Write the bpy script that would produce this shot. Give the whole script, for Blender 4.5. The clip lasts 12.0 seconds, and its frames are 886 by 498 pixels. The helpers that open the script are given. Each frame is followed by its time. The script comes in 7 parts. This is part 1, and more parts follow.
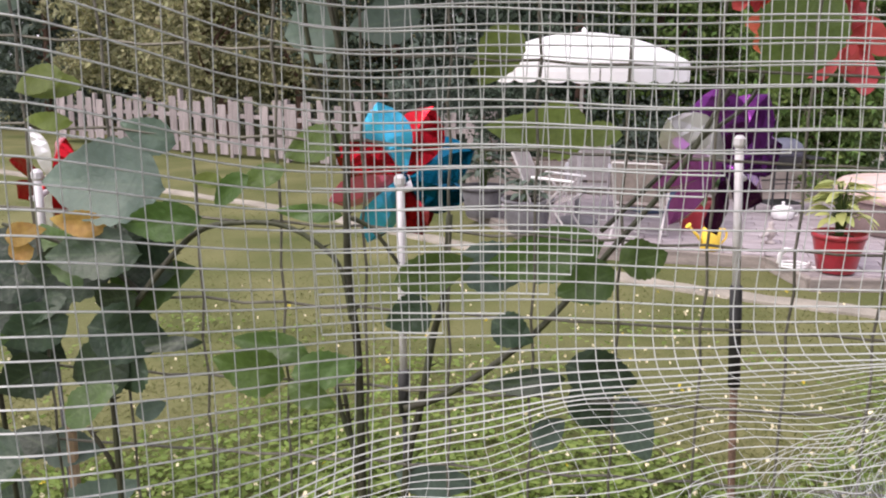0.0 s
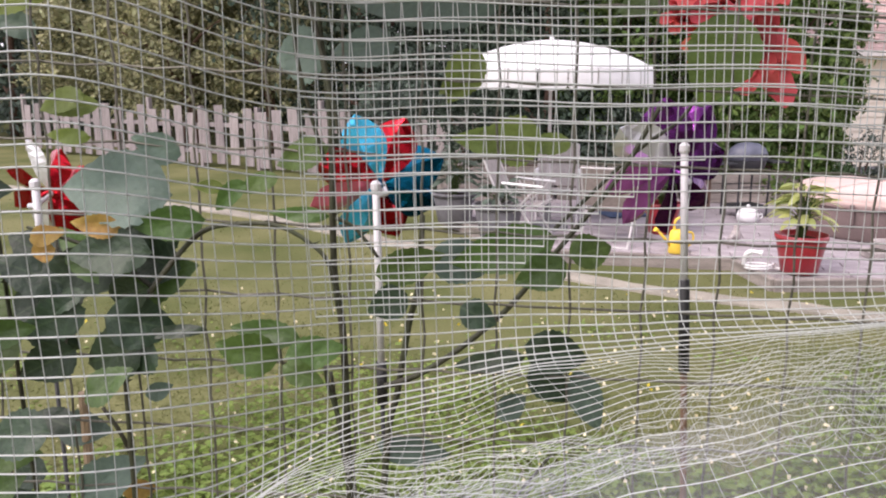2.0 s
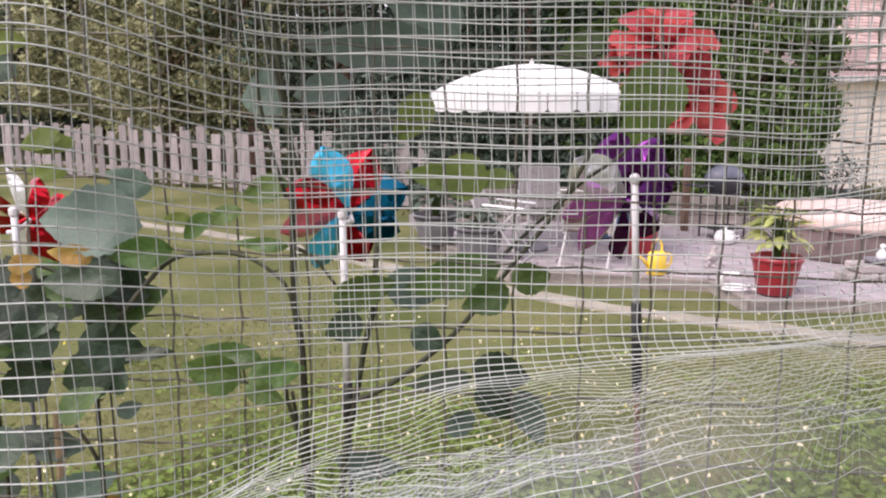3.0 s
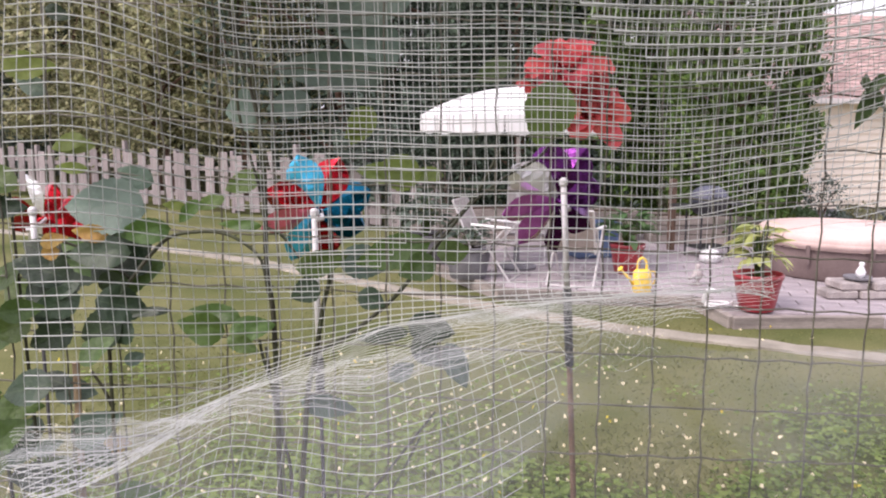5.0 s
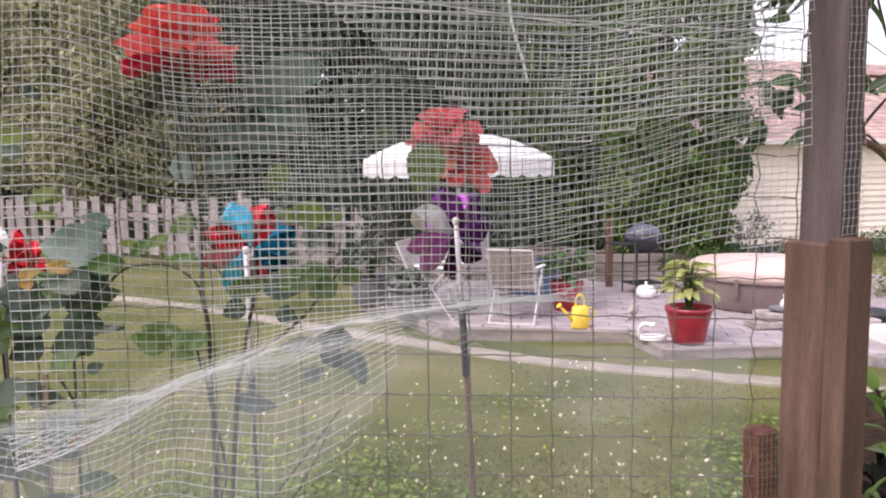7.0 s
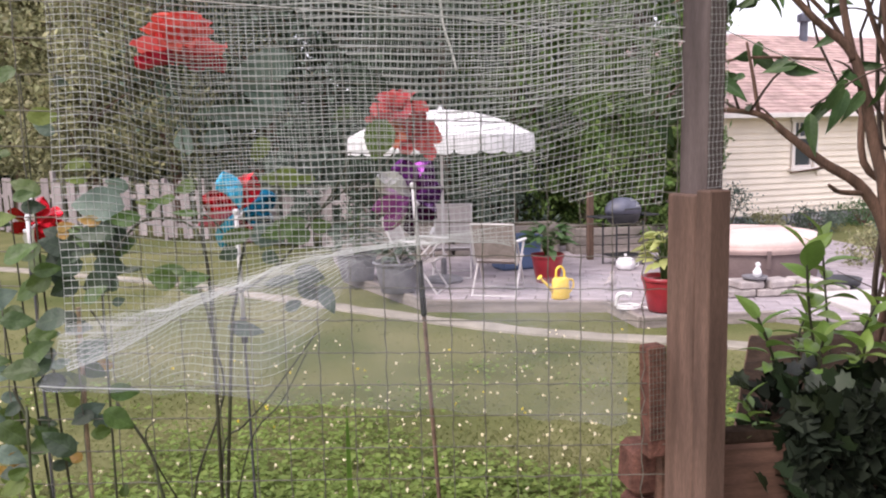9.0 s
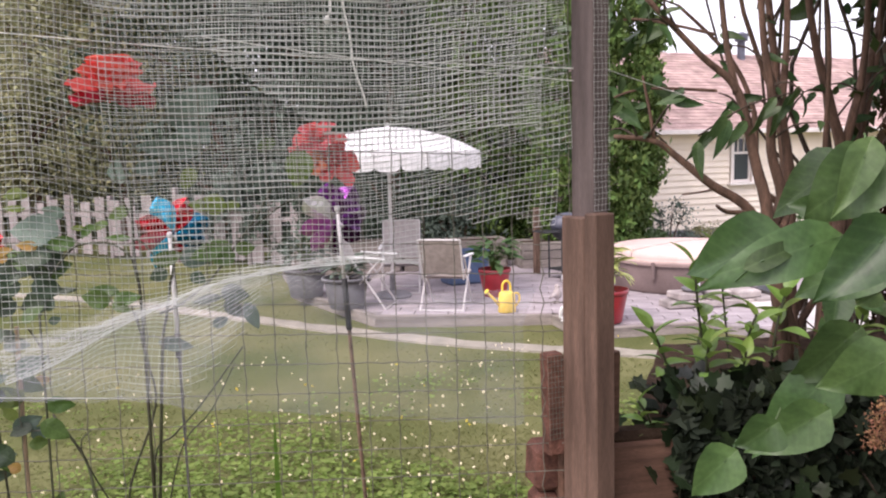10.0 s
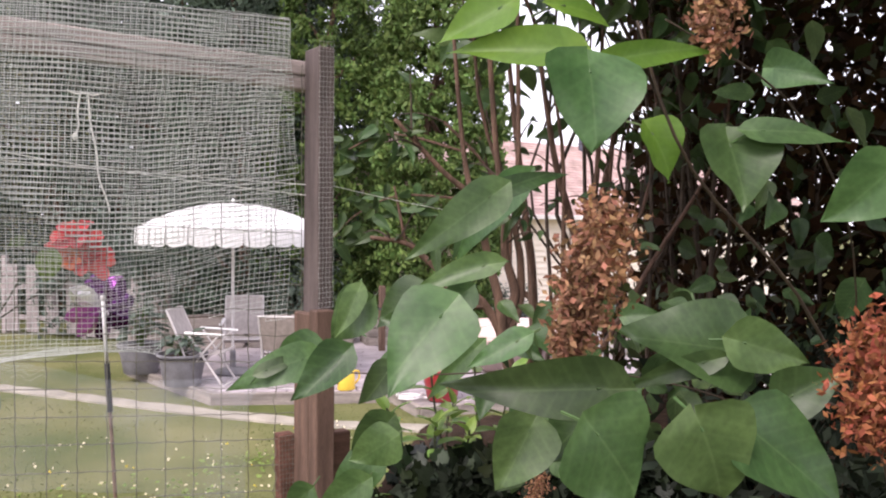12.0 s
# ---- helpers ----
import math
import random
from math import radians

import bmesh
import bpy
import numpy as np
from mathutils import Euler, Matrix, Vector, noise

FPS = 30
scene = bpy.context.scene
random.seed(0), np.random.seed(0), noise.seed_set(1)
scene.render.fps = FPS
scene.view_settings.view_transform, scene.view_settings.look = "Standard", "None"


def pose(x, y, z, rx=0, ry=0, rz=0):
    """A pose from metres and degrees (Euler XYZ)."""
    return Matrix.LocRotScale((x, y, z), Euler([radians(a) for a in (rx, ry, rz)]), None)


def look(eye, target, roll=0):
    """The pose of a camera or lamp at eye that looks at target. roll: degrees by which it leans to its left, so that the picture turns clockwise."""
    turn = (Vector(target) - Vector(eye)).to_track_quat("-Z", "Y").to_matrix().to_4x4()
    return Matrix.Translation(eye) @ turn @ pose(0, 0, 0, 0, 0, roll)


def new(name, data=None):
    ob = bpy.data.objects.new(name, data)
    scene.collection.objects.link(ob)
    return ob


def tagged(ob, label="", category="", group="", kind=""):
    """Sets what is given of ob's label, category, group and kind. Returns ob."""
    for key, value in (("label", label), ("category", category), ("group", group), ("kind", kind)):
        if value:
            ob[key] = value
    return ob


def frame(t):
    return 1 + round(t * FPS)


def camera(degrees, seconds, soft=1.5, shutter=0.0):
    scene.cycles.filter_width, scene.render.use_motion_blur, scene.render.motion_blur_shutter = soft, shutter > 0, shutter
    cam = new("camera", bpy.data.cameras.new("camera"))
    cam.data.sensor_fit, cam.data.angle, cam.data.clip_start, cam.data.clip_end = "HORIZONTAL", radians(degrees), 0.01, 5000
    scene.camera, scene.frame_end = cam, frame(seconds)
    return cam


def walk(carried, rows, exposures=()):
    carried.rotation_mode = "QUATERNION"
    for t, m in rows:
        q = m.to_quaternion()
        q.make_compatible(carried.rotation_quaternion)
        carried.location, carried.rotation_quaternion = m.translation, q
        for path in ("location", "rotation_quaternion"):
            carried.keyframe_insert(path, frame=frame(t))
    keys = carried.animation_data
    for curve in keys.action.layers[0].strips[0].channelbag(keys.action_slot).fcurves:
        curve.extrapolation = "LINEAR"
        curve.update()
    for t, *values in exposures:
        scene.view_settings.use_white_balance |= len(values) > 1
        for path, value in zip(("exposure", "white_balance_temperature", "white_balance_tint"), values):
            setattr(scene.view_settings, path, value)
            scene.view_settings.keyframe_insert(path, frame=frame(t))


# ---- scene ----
cam = camera(57.35, 12.0, soft=2.05)
EYE = 1.80
# seconds, x, y, height over the first eye, yaw, pitch, roll
ROWS = [
    (0, -0, -0, 0, -0.01, -12.6, -0.09),
    (0.5, -0.0032, -0.0156, 0.0033, -0.54, -12.3, 0.31),
    (1, -0.0065, -0.0357, 0.0057, -1.24, -12.25, 0.25),
    (1.5, -0.0061, -0.0557, 0.0078, -1.52, -12.27, -0.35),
    (2, -0.0014, -0.0709, 0.0085, -2.07, -12.15, 0.14),
    (2.5, 0.0071, -0.0906, 0.0131, -2.85, -11.25, -0.06),
    (3, 0.0196, -0.114, 0.0224, -3.24, -10.67, -0.12),
    (5, 0.0591, -0.2793, 0.0132, -3.7, -9.09, -0.06),
    (5.5, 0.0694, -0.3394, 0.0089, -4.2, -8.66, -0.13),
    (6, 0.0817, -0.3793, 0.0103, -5.52, -7.81, -0.56),
    (6.5, 0.0949, -0.4355, 0.0156, -6.73, -6.42, -0.05),
    (7, 0.1027, -0.4954, 0.0244, -7.43, -6.09, 0.63),
    (9, 0.1249, -0.7527, 0.0145, -8.33, -7.65, 1.34),
    (9.5, 0.1452, -0.828, 0.0203, -9.71, -7.68, 0.74),
    (10, 0.1702, -0.8846, 0.0359, -11.67, -6.68, 1.5),
    (10.5, 0.1961, -0.944, 0.0524, -13.05, -5.14, 1.91),
    (11, 0.2359, -1.0053, 0.0661, -15.66, -3.45, 1.3),
    (11.5, 0.2805, -1.0674, 0.0822, -17.85, -2.75, 1.03),
    (12, 0.3442, -1.1497, 0.0898, -21.26, -1.46, -0.44),
]
walk(cam, [(t, pose(x, y, EYE + z, 90 + pitch, roll, yaw)) for t, x, y, z, yaw, pitch, roll in ROWS],
     [(0.0, 0.99, 6650, 16), (3.0, 1.0, 6650, 17), (7.0, 1.0, 6650, 19), (9.0, 1.05, 6650, 17), (11.0, 1.16, 6700, 18), (12.0, 1.29, 6700, 17)])

# ---- daylight: a bright overcast afternoon ----
world = bpy.data.worlds.new("sky")
scene.world = world
world.use_nodes = True
wn = world.node_tree
sky = wn.nodes.new("ShaderNodeTexSky")
sky.sky_type, sky.sun_disc = "NISHITA", False
sky.sun_elevation, sky.sun_rotation = radians(52), radians(232)
sky.air_density, sky.dust_density, sky.ozone_density = 1.0, 4.0, 1.0
haze = wn.nodes.new("ShaderNodeMixRGB")
haze.inputs[0].default_value = 0.62
haze.inputs[2].default_value = (9.6, 9.4, 10.6, 1)
wn.links.new(sky.outputs[0], haze.inputs[1])
wn.links.new(haze.outputs[0], wn.nodes["Background"].inputs[0])
wn.nodes["Background"].inputs[1].default_value = 0.11
sun_data = bpy.data.lights.new("sun", "SUN")
sun_data.energy, sun_data.angle, sun_data.color = 1.15, radians(28), (1.0, 0.96, 0.92)
sun = new("sun", sun_data)
sun.matrix_world = look((-5.2, -4, 8.6), (0, 0, 0))


# ---- materials ----
def mat(name, col, rough=0.6, var=0.25, scale=8.0, fine=90.0, bump=0.15, metal=0.0, island=0.0, random_ob=0.0,
        thin=0.0, hue=None, spec=0.5, stretch=None, coat=0.0, vein=0.0):
    """Procedural surface: base colour with stains and grain at two scales, relief, wear."""
    m = bpy.data.materials.new(name)
    m.use_nodes = True
    n, l = m.node_tree.nodes, m.node_tree.links
    b = n["Principled BSDF"]
    b.inputs["Roughness"].default_value, b.inputs["Metallic"].default_value = rough, metal
    b.inputs["Specular IOR Level"].default_value = spec
    b.inputs["Coat Weight"].default_value = coat
    tc = n.new("ShaderNodeTexCoord")
    mp = n.new("ShaderNodeMapping")
    l.new(tc.outputs["Object"], mp.inputs[0])
    if stretch:
        mp.inputs["Scale"].default_value = stretch
    big, small = n.new("ShaderNodeTexNoise"), n.new("ShaderNodeTexNoise")
    big.inputs["Scale"].default_value, small.inputs["Scale"].default_value = scale, fine
    big.inputs["Detail"].default_value, small.inputs["Detail"].default_value = 5, 4
    for t in (big, small):
        l.new(mp.outputs[0], t.inputs["Vector"])
    ramp = n.new("ShaderNodeValToRGB")
    ramp.color_ramp.elements[0].position, ramp.color_ramp.elements[1].position = 0.32, 0.68
    dark = tuple(c * (1 - var) for c in col)
    light = tuple(min(1, c * (1 + var)) for c in col) if hue is None else hue
    ramp.color_ramp.elements[0].color, ramp.color_ramp.elements[1].color = (*dark, 1), (*light, 1)
    l.new(big.outputs["Fac"], ramp.inputs[0])
    mix = n.new("ShaderNodeMixRGB")
    mix.blend_type = "OVERLAY"
    mix.inputs[0].default_value = min(1, var * 1.3)
    l.new(ramp.outputs[0], mix.inputs[1])
    l.new(small.outputs["Fac"], mix.inputs[2])
    out = mix.outputs[0]
    if island or random_ob:
        hs = n.new("ShaderNodeHueSaturation")
        src = n.new("ShaderNodeNewGeometry").outputs["Random Per Island"] if island else n.new("ShaderNodeObjectInfo").outputs["Random"]
        k = island or random_ob
        mr = n.new("ShaderNodeMapRange")
        mr.inputs[3].default_value, mr.inputs[4].default_value = 1 - k, 1 + k
        l.new(src, mr.inputs[0])
        l.new(mr.outputs[0], hs.inputs["Value"])
        mh = n.new("ShaderNodeMapRange")
        mh.inputs[3].default_value, mh.inputs[4].default_value = 0.5 - k * 0.05, 0.5 + k * 0.05
        sh = n.new("ShaderNodeMath")
        sh.operation = "FRACT"
        mu = n.new("ShaderNodeMath")
        mu.operation = "MULTIPLY"
        mu.inputs[1].default_value = 7.31
        l.new(src, mu.inputs[0])
        l.new(mu.outputs[0], sh.inputs[0])
        l.new(sh.outputs[0], mh.inputs[0])
        l.new(mh.outputs[0], hs.inputs["Hue"])
        l.new(out, hs.inputs["Color"])
        out = hs.outputs[0]
    if vein:
        # midrib along the leaf and side veins that slant away from it
        def op(kind, a, c=None):
            q = n.new("ShaderNodeMath")
            q.operation = kind
            for i, v in enumerate((a, c)):
                if v is None:
                    continue
                if isinstance(v, (int, float)):
                    q.inputs[i].default_value = v
                else:
                    l.new(v, q.inputs[i])
            return q.outputs[0]
        xyz = n.new("ShaderNodeSeparateXYZ")
        l.new(tc.outputs["Object"], xyz.inputs[0])
        ax = op("ABSOLUTE", xyz.outputs[0])
        rib = op("SUBTRACT", 1.0, op("MINIMUM", op("MULTIPLY", ax, 900.0), 1.0))
        side = op("POWER", op("ABSOLUTE", op("SINE", op("MULTIPLY", op("SUBTRACT", xyz.outputs[1], op("MULTIPLY", ax, 0.75)), math.pi / vein))), 14.0)
        side = op("SUBTRACT", 1.0, op("POWER", op("SUBTRACT", 1.0, side), 1.0))
        lines = op("MAXIMUM", rib, op("MULTIPLY", side, 0.35))
        vm = n.new("ShaderNodeMixRGB")
        vm.blend_type = "SCREEN"
        l.new(op("MULTIPLY", lines, 0.2), vm.inputs[0])
        l.new(out, vm.inputs[1])
        vm.inputs[2].default_value = (0.14, 0.2, 0.09, 1)
        out = vm.outputs[0]
    l.new(out, b.inputs["Base Color"])
    if bump:
        bp = n.new("ShaderNodeBump")
        bp.inputs["Strength"].default_value, bp.inputs["Distance"].default_value = bump, 0.004
        l.new(small.outputs["Fac"], bp.inputs["Height"])
        l.new(bp.outputs[0], b.inputs["Normal"])
    if thin:
        tr = n.new("ShaderNodeBsdfTranslucent")
        l.new(out, tr.inputs[0])
        ms = n.new("ShaderNodeMixShader")
        ms.inputs[0].default_value = thin
        l.new(b.outputs[0], ms.inputs[1])
        l.new(tr.outputs[0], ms.inputs[2])
        l.new(ms.outputs[0], n["Material Output"].inputs[0])
    return m


def clear_glass(name):
    m = bpy.data.materials.new(name)
    m.use_nodes = True
    b = m.node_tree.nodes["Principled BSDF"]
    b.inputs["Base Color"].default_value = (0.05, 0.06, 0.07, 1)
    b.inputs["Roughness"].default_value = 0.06
    return m


def haze_veil(name):
    """Partly transparent sheet for the haze of fine netting: most light passes, a part is scattered."""
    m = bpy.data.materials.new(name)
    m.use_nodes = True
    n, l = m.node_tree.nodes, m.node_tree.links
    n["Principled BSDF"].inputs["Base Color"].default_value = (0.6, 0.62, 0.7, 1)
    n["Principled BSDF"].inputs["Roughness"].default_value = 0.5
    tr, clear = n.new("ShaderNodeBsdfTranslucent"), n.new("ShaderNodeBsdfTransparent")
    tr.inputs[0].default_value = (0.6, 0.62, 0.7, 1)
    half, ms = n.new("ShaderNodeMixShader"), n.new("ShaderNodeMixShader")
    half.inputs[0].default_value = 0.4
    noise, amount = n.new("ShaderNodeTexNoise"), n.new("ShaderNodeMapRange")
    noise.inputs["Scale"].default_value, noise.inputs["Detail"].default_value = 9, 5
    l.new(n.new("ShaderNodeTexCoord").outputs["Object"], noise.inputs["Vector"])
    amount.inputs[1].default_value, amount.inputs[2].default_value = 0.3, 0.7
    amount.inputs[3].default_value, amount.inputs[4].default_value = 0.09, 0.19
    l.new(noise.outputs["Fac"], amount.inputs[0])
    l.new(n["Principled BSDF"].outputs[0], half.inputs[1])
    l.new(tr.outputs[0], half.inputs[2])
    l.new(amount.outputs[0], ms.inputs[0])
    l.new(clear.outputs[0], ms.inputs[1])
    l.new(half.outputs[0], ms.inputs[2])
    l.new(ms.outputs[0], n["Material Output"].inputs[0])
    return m


